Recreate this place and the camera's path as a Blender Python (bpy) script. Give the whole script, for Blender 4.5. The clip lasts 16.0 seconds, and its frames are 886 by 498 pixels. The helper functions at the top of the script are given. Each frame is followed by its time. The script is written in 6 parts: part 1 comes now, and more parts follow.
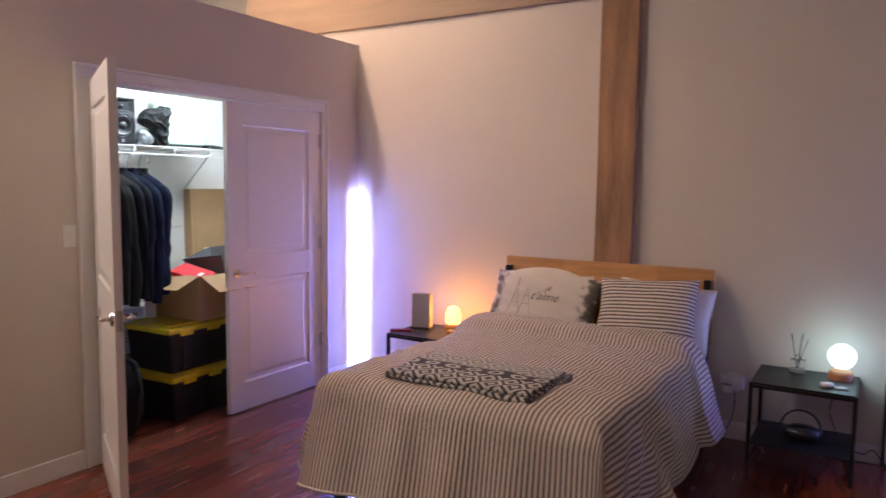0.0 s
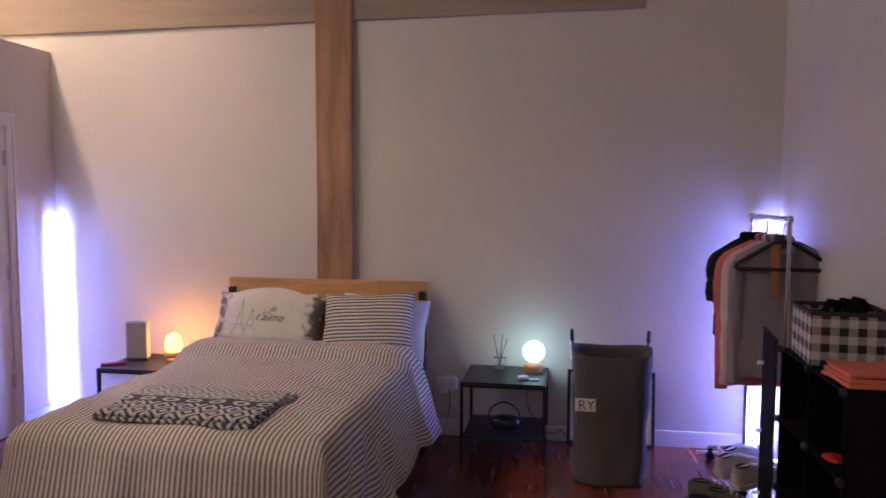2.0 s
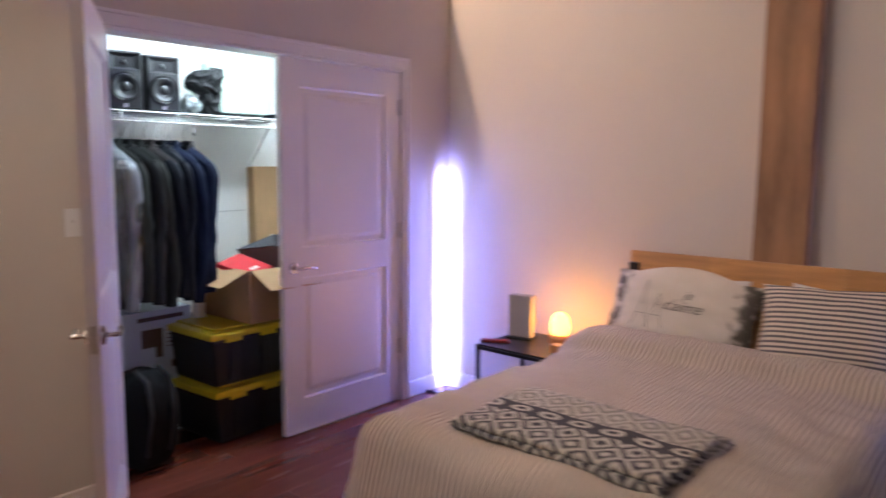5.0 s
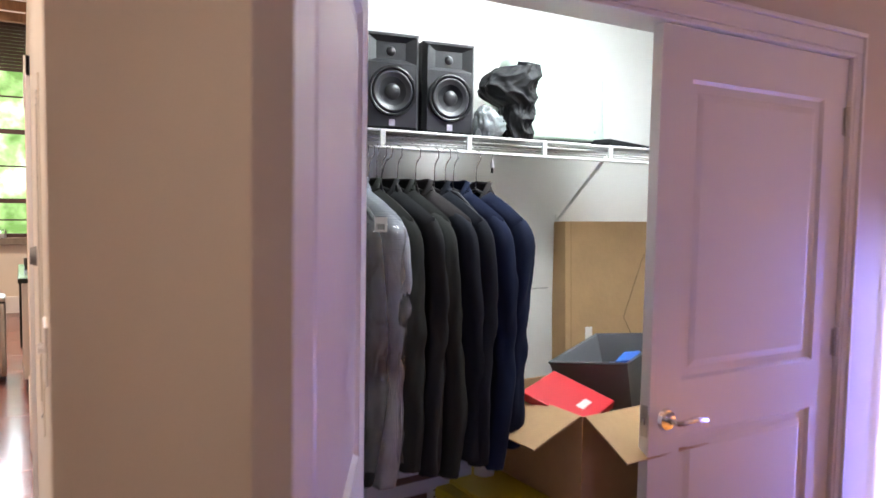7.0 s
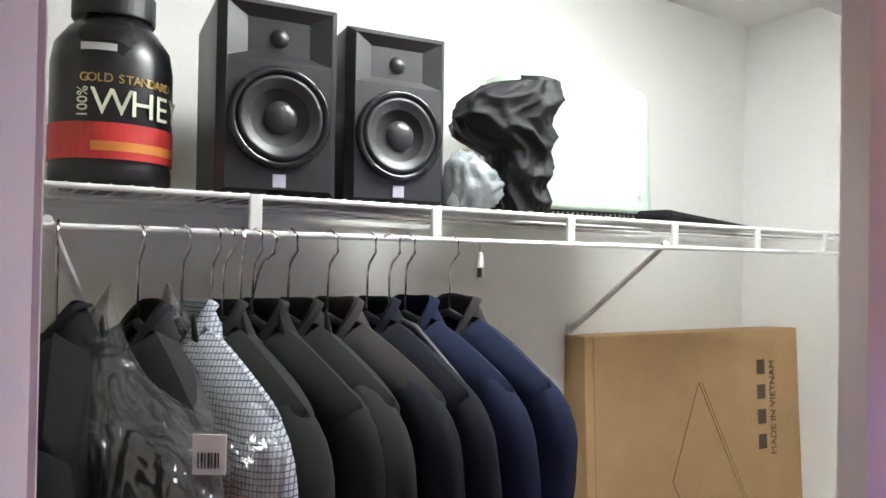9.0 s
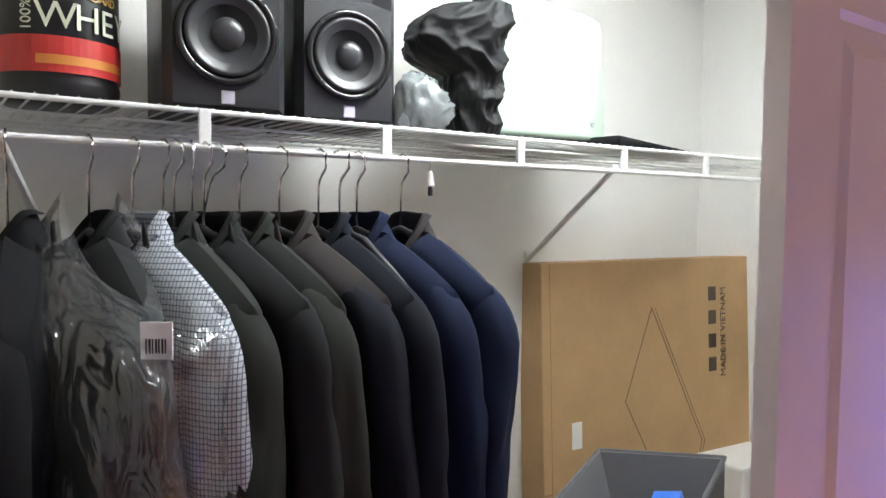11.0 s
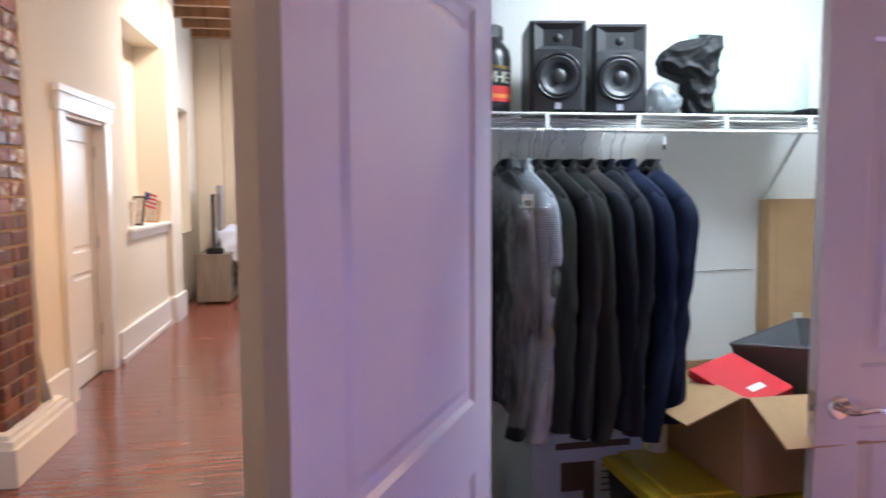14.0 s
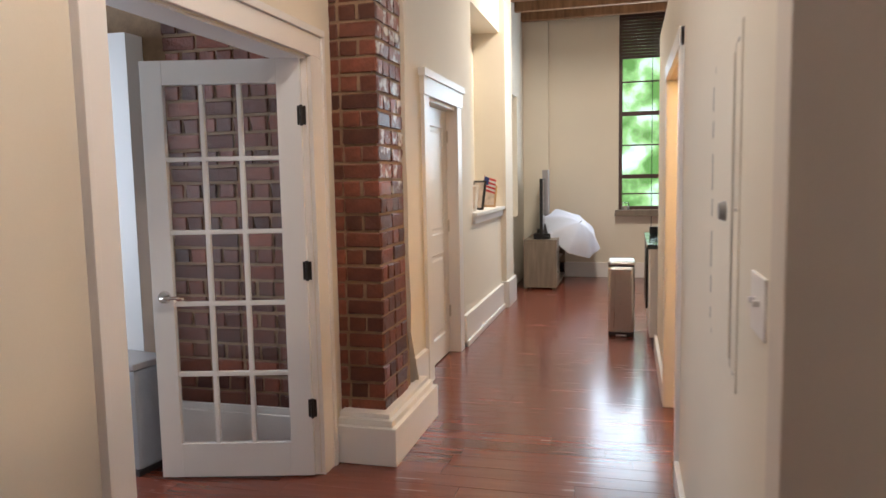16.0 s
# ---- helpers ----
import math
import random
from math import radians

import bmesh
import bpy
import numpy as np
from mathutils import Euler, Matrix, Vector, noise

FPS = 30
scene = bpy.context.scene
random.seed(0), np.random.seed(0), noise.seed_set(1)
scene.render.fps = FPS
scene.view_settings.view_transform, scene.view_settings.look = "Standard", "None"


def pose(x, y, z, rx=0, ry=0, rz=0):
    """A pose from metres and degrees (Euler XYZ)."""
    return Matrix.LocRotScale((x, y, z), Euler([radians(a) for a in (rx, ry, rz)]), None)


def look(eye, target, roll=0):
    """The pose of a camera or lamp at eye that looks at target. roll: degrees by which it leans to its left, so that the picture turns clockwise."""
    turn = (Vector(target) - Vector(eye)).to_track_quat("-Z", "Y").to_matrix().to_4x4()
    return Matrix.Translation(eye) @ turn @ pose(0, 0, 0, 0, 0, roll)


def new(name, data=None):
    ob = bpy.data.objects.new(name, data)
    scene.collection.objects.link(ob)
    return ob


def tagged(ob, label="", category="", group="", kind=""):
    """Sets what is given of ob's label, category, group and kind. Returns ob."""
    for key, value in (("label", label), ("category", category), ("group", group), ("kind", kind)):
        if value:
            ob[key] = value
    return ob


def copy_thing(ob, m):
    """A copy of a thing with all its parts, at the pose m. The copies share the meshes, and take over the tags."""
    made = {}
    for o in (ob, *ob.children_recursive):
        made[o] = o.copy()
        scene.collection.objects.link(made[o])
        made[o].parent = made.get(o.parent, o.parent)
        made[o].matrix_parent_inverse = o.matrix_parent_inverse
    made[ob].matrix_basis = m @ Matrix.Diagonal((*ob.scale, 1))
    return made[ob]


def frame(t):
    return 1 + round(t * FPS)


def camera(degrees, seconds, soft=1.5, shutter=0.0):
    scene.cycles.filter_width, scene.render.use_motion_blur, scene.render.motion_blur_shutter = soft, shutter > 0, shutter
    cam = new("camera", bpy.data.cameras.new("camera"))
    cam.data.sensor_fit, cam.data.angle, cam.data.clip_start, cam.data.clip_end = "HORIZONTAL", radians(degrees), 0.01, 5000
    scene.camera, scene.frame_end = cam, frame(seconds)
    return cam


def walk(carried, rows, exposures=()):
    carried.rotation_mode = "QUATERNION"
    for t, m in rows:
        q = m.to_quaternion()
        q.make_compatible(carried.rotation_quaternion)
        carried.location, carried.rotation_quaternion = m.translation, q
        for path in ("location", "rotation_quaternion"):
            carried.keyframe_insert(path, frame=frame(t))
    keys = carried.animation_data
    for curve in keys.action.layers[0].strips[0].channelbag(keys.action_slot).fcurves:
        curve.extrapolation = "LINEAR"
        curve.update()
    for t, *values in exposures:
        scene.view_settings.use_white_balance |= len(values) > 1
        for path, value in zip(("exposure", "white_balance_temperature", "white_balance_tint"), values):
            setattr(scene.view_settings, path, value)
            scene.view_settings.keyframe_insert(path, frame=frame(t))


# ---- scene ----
cam = camera(63.94, 16.0, shutter=0.4)
# t, x, y, z, yaw, pitch, roll
ROWS = [
    (0.0, 0.071, 0.109, 1.540, 31.30, -5.31, -0.72),
    (0.5, 0.068, 0.058, 1.550, 25.04, -4.68, -1.15),
    (1.0, 0.095, 0.052, 1.567, 19.74, -4.39, -1.15),
    (1.5, 0.133, 0.059, 1.592, 14.66, -4.35, -0.68),
    (2.0, 0.162, 0.060, 1.598, 9.93, -4.26, -0.17),
    (2.5, 0.190, 0.065, 1.587, 6.30, -4.06, 0.25),
    (3.0, 0.208, 0.076, 1.589, 3.84, -4.32, 0.49),
    (3.5, 0.193, 0.157, 1.562, 4.37, -4.76, 0.24),
    (4.0, 0.127, 0.393, 1.544, 11.24, -5.45, -0.32),
    (4.5, -0.060, 0.718, 1.499, 26.22, -6.16, -0.66),
    (5.0, -0.382, 1.005, 1.496, 40.86, -6.81, -0.43),
    (5.2, -0.643, 1.009, 1.492, 43.72, -6.93, -0.52),
    (7.3, -2.188, 1.932, 1.570, 61.56, -2.91, -1.25),
    (7.5, -2.276, 2.030, 1.591, 62.53, -2.51, -1.44),
    (8.0, -2.613, 2.170, 1.611, 60.23, -0.79, -1.60),
    (8.5, -2.885, 2.279, 1.645, 58.8, 0.30, -1.37),
    (9.0, -3.027, 2.354, 1.675, 55.80, 0.71, -0.98),
    (11.5, -2.913, 2.368, 1.608, 54.26, -4.32, -0.02),
    (12.0, -2.665, 2.295, 1.597, 59.48, -4.75, -0.16),
    (12.5, -2.436, 2.188, 1.564, 63.78, -4.82, 0.27),
    (13.0, -2.178, 2.114, 1.551, 67.99, -5.05, 0.45),
    (13.5, -1.953, 2.060, 1.531, 72.86, -5.03, 0.53),
    (14.0, -1.793, 2.015, 1.517, 81.13, -4.82, 0.26),
    (14.5, -1.777, 1.947, 1.505, 90.64, -4.79, -0.10),
    (15.0, -1.833, 1.851, 1.508, 98.26, -5.04, 0.06),
    (15.5, -1.962, 1.693, 1.508, 102.41, -5.28, 0.69),
    (16.0, -2.232, 1.558, 1.482, 104.57, -5.61, 1.11),
]
walk(cam, [(t, pose(x, y, z, 90 + pitch, roll, yaw)) for t, x, y, z, yaw, pitch, roll in ROWS],
     exposures=[(0.0, 0.25, 5750, 15), (1.5, 0.25, 5600, 14), (2.5, 0.28, 5000, 5), (3.5, 0.38, 4900, 0), (4.3, 0.36, 4800, 0), (5.2, 0.3, 5700, 14),
                (7.3, 0.25, 6200, 18), (8.0, 0.1, 6400, 18), (9.0, 0.05, 6500, 18), (11.5, 0.1, 6300, 18), (12.5, 0.14, 6000, 20), (13.5, 0.15, 5700, 18), (14.5, 0.05, 5500, 14), (15.4, -0.25, 5700, 9), (16.0, -0.32, 5500, 7)])

# ---- light ----
world = bpy.data.worlds.new("sky")
world.use_nodes = True
scene.world = world
wn = world.node_tree.nodes
sky = wn.new("ShaderNodeTexSky")
sky.sky_type, sky.sun_disc, sky.sun_elevation, sky.sun_rotation = "NISHITA", False, radians(50), radians(250)
wn["Background"].inputs["Strength"].default_value = 0.12
world.node_tree.links.new(sky.outputs[0], wn["Background"].inputs["Color"])


def lamp(name, kind, m, power, color, size=0.1, size_y=None):
    data = bpy.data.lights.new(name, kind)
    data.energy, data.color = power, color
    if kind == "AREA":
        data.size = size
        if size_y:
            data.shape, data.size_y = "RECTANGLE", size_y
    elif kind == "SUN":
        data.angle = size
    else:
        data.shadow_soft_size = size
    ob = new(name, data)
    ob.matrix_world = m
    return ob


WARM, COOL, VIOLET = (1.0, 0.62, 0.32), (0.9, 1.0, 0.96), (0.27, 0.27, 1.0)
lamp("sun", "SUN", look((0, 0, 10), (3.0, -6.0, 5.0)), 2.5, (1.0, 0.94, 0.85), radians(0.6))
lamp("loft_light", "POINT", pose(-3.83, 3.0, 3.85), 145, (1.0, 0.66, 0.40), 0.06)
lamp("closet_light", "AREA", pose(-3.66, 3.35, 2.46), 32, COOL, 0.32, 0.7)
lamp("entry_light", "POINT", pose(-0.3, -1.2, 3.0), 14, (1.0, 0.80, 0.62), 0.15)
# added fill with no fixture: brightens the east wall, grazes the closet front
lamp("passage_fill", "POINT", pose(-3.56, 1.15, 3.35), 98, (1.0, 0.84, 0.68), 0.16)
lamp("hall_light_1", "AREA", pose(-5.8, 1.0, 3.8), 8, (1.0, 0.80, 0.58), 0.5)
lamp("hall_light_2", "AREA", pose(-9.8, 1.2, 3.8), 190, (1.0, 0.80, 0.58), 0.5)
lamp("bathroom_light", "POINT", pose(-6.4, 2.6, 2.2), 55, (1.0, 0.52, 0.15), 0.1)
lamp("window_daylight", "AREA", pose(-12.80, 2.1, 2.4, 0, -90, 0), 85, (0.86, 0.95, 1.0), 1.5, 2.1)
# added fill before the blank south wall of the study; no window stands there
lamp("study_fill", "AREA", pose(-4.6, -2.3, 1.6, 90, 0, 0), 45, (0.95, 0.97, 1.0), 1.2, 1.8)

# ---- materials ----
MATS = {}


def mat(name, color, rough=0.6, metal=0.0, vary=0.12, scale=6.0, fine=90.0, bump=0.15, coat=0.0, stretch=(1, 1, 1), spread=0.0, emit=None):
    """Two scales of variation in colour and roughness with fine relief; spread: difference from object to object."""
    if name in MATS:
        return MATS[name]
    m = bpy.data.materials.new(name)
    m.use_nodes = True
    n, l = m.node_tree.nodes, m.node_tree.links
    b = n["Principled BSDF"]
    co = n.new("ShaderNodeTexCoord")
    mp = n.new("ShaderNodeMapping")
    mp.inputs["Scale"].default_value = stretch
    l.new(co.outputs["Object"], mp.inputs["Vector"])
    big, small = n.new("ShaderNodeTexNoise"), n.new("ShaderNodeTexNoise")
    big.inputs["Scale"].default_value, small.inputs["Scale"].default_value = scale, fine
    big.inputs["Detail"].default_value, small.inputs["Detail"].default_value = 4, 3
    for t in (big, small):
        l.new(mp.outputs[0], t.inputs["Vector"])
    add = n.new("ShaderNodeMath")
    add.operation = "MULTIPLY_ADD"
    add.inputs[1].default_value = 0.35
    l.new(small.outputs["Fac"], add.inputs[0])
    l.new(big.outputs["Fac"], add.inputs[2])
    ramp = n.new("ShaderNodeMapRange")
    ramp.inputs["From Min"].default_value, ramp.inputs["From Max"].default_value = 0.35, 1.0
    ramp.inputs["To Min"].default_value, ramp.inputs["To Max"].default_value = 1 - vary, 1 + vary
    l.new(add.outputs[0], ramp.inputs["Value"])
    value = ramp.outputs[0]
    if spread:
        info = n.new("ShaderNodeObjectInfo")
        r2 = n.new("ShaderNodeMapRange")
        r2.inputs["To Min"].default_value, r2.inputs["To Max"].default_value = 1 - spread, 1 + spread
        l.new(info.outputs["Random"], r2.inputs["Value"])
        mul = n.new("ShaderNodeMath")
        mul.operation = "MULTIPLY"
        l.new(value, mul.inputs[0])
        l.new(r2.outputs[0], mul.inputs[1])
        value = mul.outputs[0]
    sc = n.new("ShaderNodeVectorMath")
    sc.operation = "SCALE"
    sc.inputs[0].default_value = color[:3]
    l.new(value, sc.inputs["Scale"])
    l.new(sc.outputs[0], b.inputs["Base Color"])
    rr = n.new("ShaderNodeMapRange")
    rr.inputs["To Min"].default_value, rr.inputs["To Max"].default_value = max(rough - 0.08, 0.02), min(rough + 0.08, 1)
    l.new(big.outputs["Fac"], rr.inputs["Value"])
    l.new(rr.outputs[0], b.inputs["Roughness"])
    b.inputs["Metallic"].default_value = metal
    b.inputs["Coat Weight"].default_value = coat
    b.inputs["Coat Roughness"].default_value = 0.12
    if bump:
        bp = n.new("ShaderNodeBump")
        bp.inputs["Strength"].default_value, bp.inputs["Distance"].default_value = bump, 0.004
        l.new(small.outputs["Fac"], bp.inputs["Height"])
        l.new(bp.outputs[0], b.inputs["Normal"])
    if emit:
        b.inputs["Emission Color"].default_value = (*emit[0], 1)
        b.inputs["Emission Strength"].default_value = emit[1]
    MATS[name] = m
    return m


def glass_mat(name, color=(1, 1, 1), rough=0.0):
    m = bpy.data.materials.new(name)
    m.use_nodes = True
    b = m.node_tree.nodes["Principled BSDF"]
    b.inputs["Base Color"].default_value = (*color, 1)
    b.inputs["Transmission Weight"].default_value = 1.0
    b.inputs["Roughness"].default_value = rough
    b.inputs["IOR"].default_value = 1.45
    return m


def striped(name, light, dark, axis, pitch, share=0.45, rough=0.9, wobble=0.0):
    """Woven cloth with stripes every pitch metres across a UV axis given in metres."""
    m = mat(name, light, rough, 0, 0.1, 5, 400, 0.3)
    n, l = m.node_tree.nodes, m.node_tree.links
    uv = n.new("ShaderNodeUVMap")
    sep = n.new("ShaderNodeSeparateXYZ")
    l.new(uv.outputs[0], sep.inputs[0])
    mo = n.new("ShaderNodeMath")
    mo.operation = "MULTIPLY"
    mo.inputs[1].default_value = 1 / pitch
    l.new(sep.outputs[axis], mo.inputs[0])
    fr = n.new("ShaderNodeMath")
    fr.operation = "FRACT"
    l.new(mo.outputs[0], fr.inputs[0])
    lt = n.new("ShaderNodeMath")
    lt.operation = "LESS_THAN"
    lt.inputs[1].default_value = share
    l.new(fr.outputs[0], lt.inputs[0])
    mix = n.new("ShaderNodeMix")
    mix.data_type = "RGBA"
    b = n["Principled BSDF"]
    src = b.inputs["Base Color"].links[0].from_socket
    l.new(lt.outputs[0], mix.inputs["Factor"])
    l.new(src, mix.inputs["A"])
    mix.inputs["B"].default_value = (*dark, 1)
    l.new(mix.outputs["Result"], b.inputs["Base Color"])
    return m


wall_paint = mat("wall_paint", (0.62, 0.56, 0.49), 0.75, vary=0.04, scale=1.5, fine=160, bump=0.08)
cream_paint = mat("cream_paint", (0.72, 0.66, 0.55), 0.7, vary=0.04, scale=1.5, fine=160, bump=0.08)
closet_paint = mat("closet_paint", (0.80, 0.79, 0.765), 0.7, vary=0.03, scale=2, fine=160, bump=0.06)
white_paint = mat("white_paint", (0.78, 0.76, 0.74), 0.37, vary=0.02, scale=1.2, fine=120, bump=0.04)
cherry = mat("cherry_floor", (0.165, 0.045, 0.026), 0.25, vary=0.22, scale=3, fine=40, bump=0.012, coat=0.3, stretch=(9, 0.7, 9), spread=0.18)
cherry_dark = mat("floor_joint", (0.035, 0.012, 0.008), 0.5)
brick_mat = mat("brick", (0.135, 0.040, 0.022), 0.5, vary=0.45, scale=9, fine=60, bump=0.9, spread=0.55, coat=0.08)
mortar_mat = mat("mortar", (0.30, 0.20, 0.12), 0.8, vary=0.25, scale=20, fine=90, bump=0.7)
timber = mat("old_timber", (0.30, 0.165, 0.082), 0.7, vary=0.5, scale=3, fine=30, bump=0.5, stretch=(5, 5, 0.6))
beam_wood = mat("painted_beam", (0.33, 0.25, 0.18), 0.8, vary=0.2, scale=2, fine=40, bump=0.4, stretch=(0.6, 5, 5))
butcher = mat("oak_headboard", (0.50, 0.27, 0.10), 0.5, vary=0.25, scale=4, fine=50, bump=0.1, stretch=(0.8, 8, 8), spread=0.15)
black_metal = mat("black_metal", (0.014, 0.013, 0.014), 0.4, 0.3, bump=0.05)
black_plastic = mat("black_plastic", (0.010, 0.010, 0.011), 0.45, bump=0.1)
chrome = mat("chrome", (0.72, 0.70, 0.68), 0.16, 1.0, vary=0.03, bump=0.0)
steel = mat("brushed_steel", (0.55, 0.53, 0.50), 0.3, 1.0, vary=0.08, bump=0.05, stretch=(30, 30, 0.5))
wire_white = mat("white_wire", (0.80, 0.80, 0.78), 0.35, bump=0.0)
cardboard = mat("cardboard", (0.46, 0.29, 0.14), 0.8, vary=0.1, scale=8, fine=60, bump=0.15)
clear_glass = glass_mat("clear_glass")

# ---- builders ----


def box(bm, lo, hi, bevel=0.0, m=None):
    """A box from corner to corner, with its edges rounded."""
    r = bmesh.ops.create_cube(bm, size=1)
    vs = r["verts"]
    for v in vs:
        v.co = Vector([(lo[i] + hi[i]) / 2 + v.co[i] * (hi[i] - lo[i]) for i in range(3)])
    if bevel:
        es = list({e for v in vs for e in v.link_edges})
        r = bmesh.ops.bevel(bm, geom=es, offset=bevel, segments=2, affect="EDGES", profile=0.6)
        vs = list({v for f in r["faces"] for v in f.verts} | {v for v in vs if v.is_valid})
    if m:
        bmesh.ops.transform(bm, matrix=m, verts=vs)
    return vs


def tube(bm, a, b, r, r2=None, seg=12, caps=True):
    a, b = Vector(a), Vector(b)
    d = b - a
    m = Matrix.Translation((a + b) / 2) @ d.to_track_quat("Z", "Y").to_matrix().to_4x4()
    return bmesh.ops.create_cone(bm, cap_ends=caps, segments=seg, radius1=r, radius2=r if r2 is None else r2, depth=d.length, matrix=m)["verts"]


def pipe(bm, pts, r, seg=8):
    """A round rod along a line of points."""
    pts = [Vector(p) for p in pts]
    rings = []
    for i, p in enumerate(pts):
        d = (pts[min(i + 1, len(pts) - 1)] - pts[max(i - 1, 0)]).normalized()
        q = d.to_track_quat("Z", "Y")
        rings.append([bm.verts.new(p + q @ Vector((r * math.cos(a), r * math.sin(a), 0))) for a in (2 * math.pi * k / seg for k in range(seg))])
    for u, v in zip(rings, rings[1:]):
        for k in range(seg):
            bm.faces.new((u[k], u[(k + 1) % seg], v[(k + 1) % seg], v[k]))
    bm.faces.new(rings[0][::-1])
    bm.faces.new(rings[-1])


def lathe(bm, profile, seg=24, m=None):
    """A turned solid from (radius, height) pairs."""
    rings = []
    for r, z in profile:
        rings.append([bm.verts.new((r * math.cos(2 * math.pi * k / seg), r * math.sin(2 * math.pi * k / seg), z)) for k in range(seg)])
    for u, v in zip(rings, rings[1:]):
        for k in range(seg):
            bm.faces.new((u[k], u[(k + 1) % seg], v[(k + 1) % seg], v[k]))
    bm.faces.new(rings[0][::-1])
    bm.faces.new(rings[-1])
    if m:
        bmesh.ops.transform(bm, matrix=m, verts=[v for r in rings for v in r])


def grid(bm, fn, nu, nv, closed=False):
    """A sheet of nu by nv cells from a function of u, v in 0..1."""
    vs = [[bm.verts.new(fn(i / nu, j / nv)) for j in range(nv + 1)] for i in range(nu + (0 if closed else 1))]
    k = len(vs)
    for i in range(nu):
        for j in range(nv):
            bm.faces.new((vs[i][j], vs[(i + 1) % k][j], vs[(i + 1) % k][j + 1], vs[i][j + 1]))
    return vs


def part(name, bm, material, parent=None, label="", smooth=False):
    me = bpy.data.meshes.new(name)
    bmesh.ops.recalc_face_normals(bm, faces=bm.faces)
    bm.to_mesh(me)
    bm.free()
    if smooth:
        for p in me.polygons:
            p.use_smooth = True
    if material:
        me.materials.append(material)
    ob = new(name, me)
    ob.parent = parent
    if label:
        tagged(ob, label)
    return ob


def boxes(name, material, spans, parent=None, label="", bevel=0.0):
    bm = bmesh.new()
    for lo, hi in spans:
        box(bm, lo, hi, bevel)
    return part(name, bm, material, parent, label)


def thing(name, label, category, m=None, group="", kind=""):
    ob = new(name)
    ob.empty_display_size = 0.05
    if m:
        ob.matrix_world = m
    return tagged(ob, label, category, group, kind)


def wall(name, spans, material, label, category="wall"):
    return tagged(boxes(name, material, spans), label, category, kind="structure")


def text(name, words, size, m, material, parent=None, label="", align="CENTER"):
    cu = bpy.data.curves.new(name, "FONT")
    cu.body, cu.size, cu.align_x, cu.align_y, cu.extrude = words, size, align, "CENTER", 0.0006
    cu.materials.append(material)
    ob = new(name, cu)
    ob.parent = parent
    ob.matrix_local = m
    if label:
        tagged(ob, label)
    return ob


# ---- the building ----
SKEW = radians(1.35)
X_PART, X_RIGHT, Z_CEIL = -3.45, 1.42, 3.94


def bed_y(x):
    return 4.60 + (x - X_PART) * math.tan(SKEW)


bm = bmesh.new()
vs = box(bm, (-4.60, 0, -0.02), (1.75, 0.15, Z_CEIL))
for v in vs:
    v.co.y += bed_y(v.co.x)
tagged(part("wall_north", bm, wall_paint), "beige painted plaster wall behind the bed", "wall", kind="structure")

# closet front with its double opening, y 2.345 to 4.175
wall("wall_closet", [((-3.57, 1.80, 0), (X_PART, 2.380, 2.60)), ((-3.57, 4.158, 0), (X_PART, 4.61, 2.60)), ((-3.57, 2.380, 2.055), (X_PART, 4.158, 2.60))], wall_paint, "low beige partition wall of the closet")
wall("wall_closet_back", [((-4.57, 1.92, 0), (-4.45, 4.60, 2.60))], closet_paint, "white painted back wall of the closet")
wall("ceiling_closet", [((-4.45, 1.92, 2.48), (-3.57, 4.58, 2.60))], closet_paint, "white painted closet ceiling", "ceiling")
wall("wall_closet_inner", [((-3.578, 1.92, 0), (-3.572, 2.33, 2.48)), ((-3.578, 4.19, 0), (-3.572, 4.58, 2.48)), ((-3.578, 2.33, 2.06), (-3.572, 4.19, 2.48)), ((-4.45, 4.555, 0), (-3.58, 4.60, 2.48))], closet_paint, "white painted inside of the closet")
# hall side of the closet, with the bathroom doorway x -6.87 to -5.76
wall("wall_hall_right", [((-5.76, 1.80, 0), (-3.57, 1.92, 2.60)), ((-8.40, 1.80, 0), (-6.88, 1.92, 2.60)), ((-6.88, 1.80, 2.06), (-5.76, 1.92, 2.60)),
                         ((-5.76, 1.92, 0), (-5.64, 3.4, 2.60)), ((-6.96, 3.4, 0), (-5.64, 3.52, 2.60)), ((-7.0, 1.92, 0), (-6.88, 3.52, 2.6))], cream_paint, "cream painted hall wall with a bathroom doorway")
wall("ceiling_bathroom", [((-7.0, 1.92, 2.50), (-5.64, 3.52, 2.60))], closet_paint, "plain white bathroom ceiling", "ceiling")
wall("wall_east", [((X_RIGHT + 0.03, -2.1, 0), (X_RIGHT + 0.18, 4.75, Z_CEIL))], wall_paint, "beige painted side wall of the bedroom")
wall("wall_south", [((-2.75, -2.1, 0), (X_RIGHT + 0.03, -1.95, Z_CEIL)), ((-2.75, -1.95, 0), (-2.60, -0.09, Z_CEIL))], wall_paint, "beige painted rear wall of the bedroom")
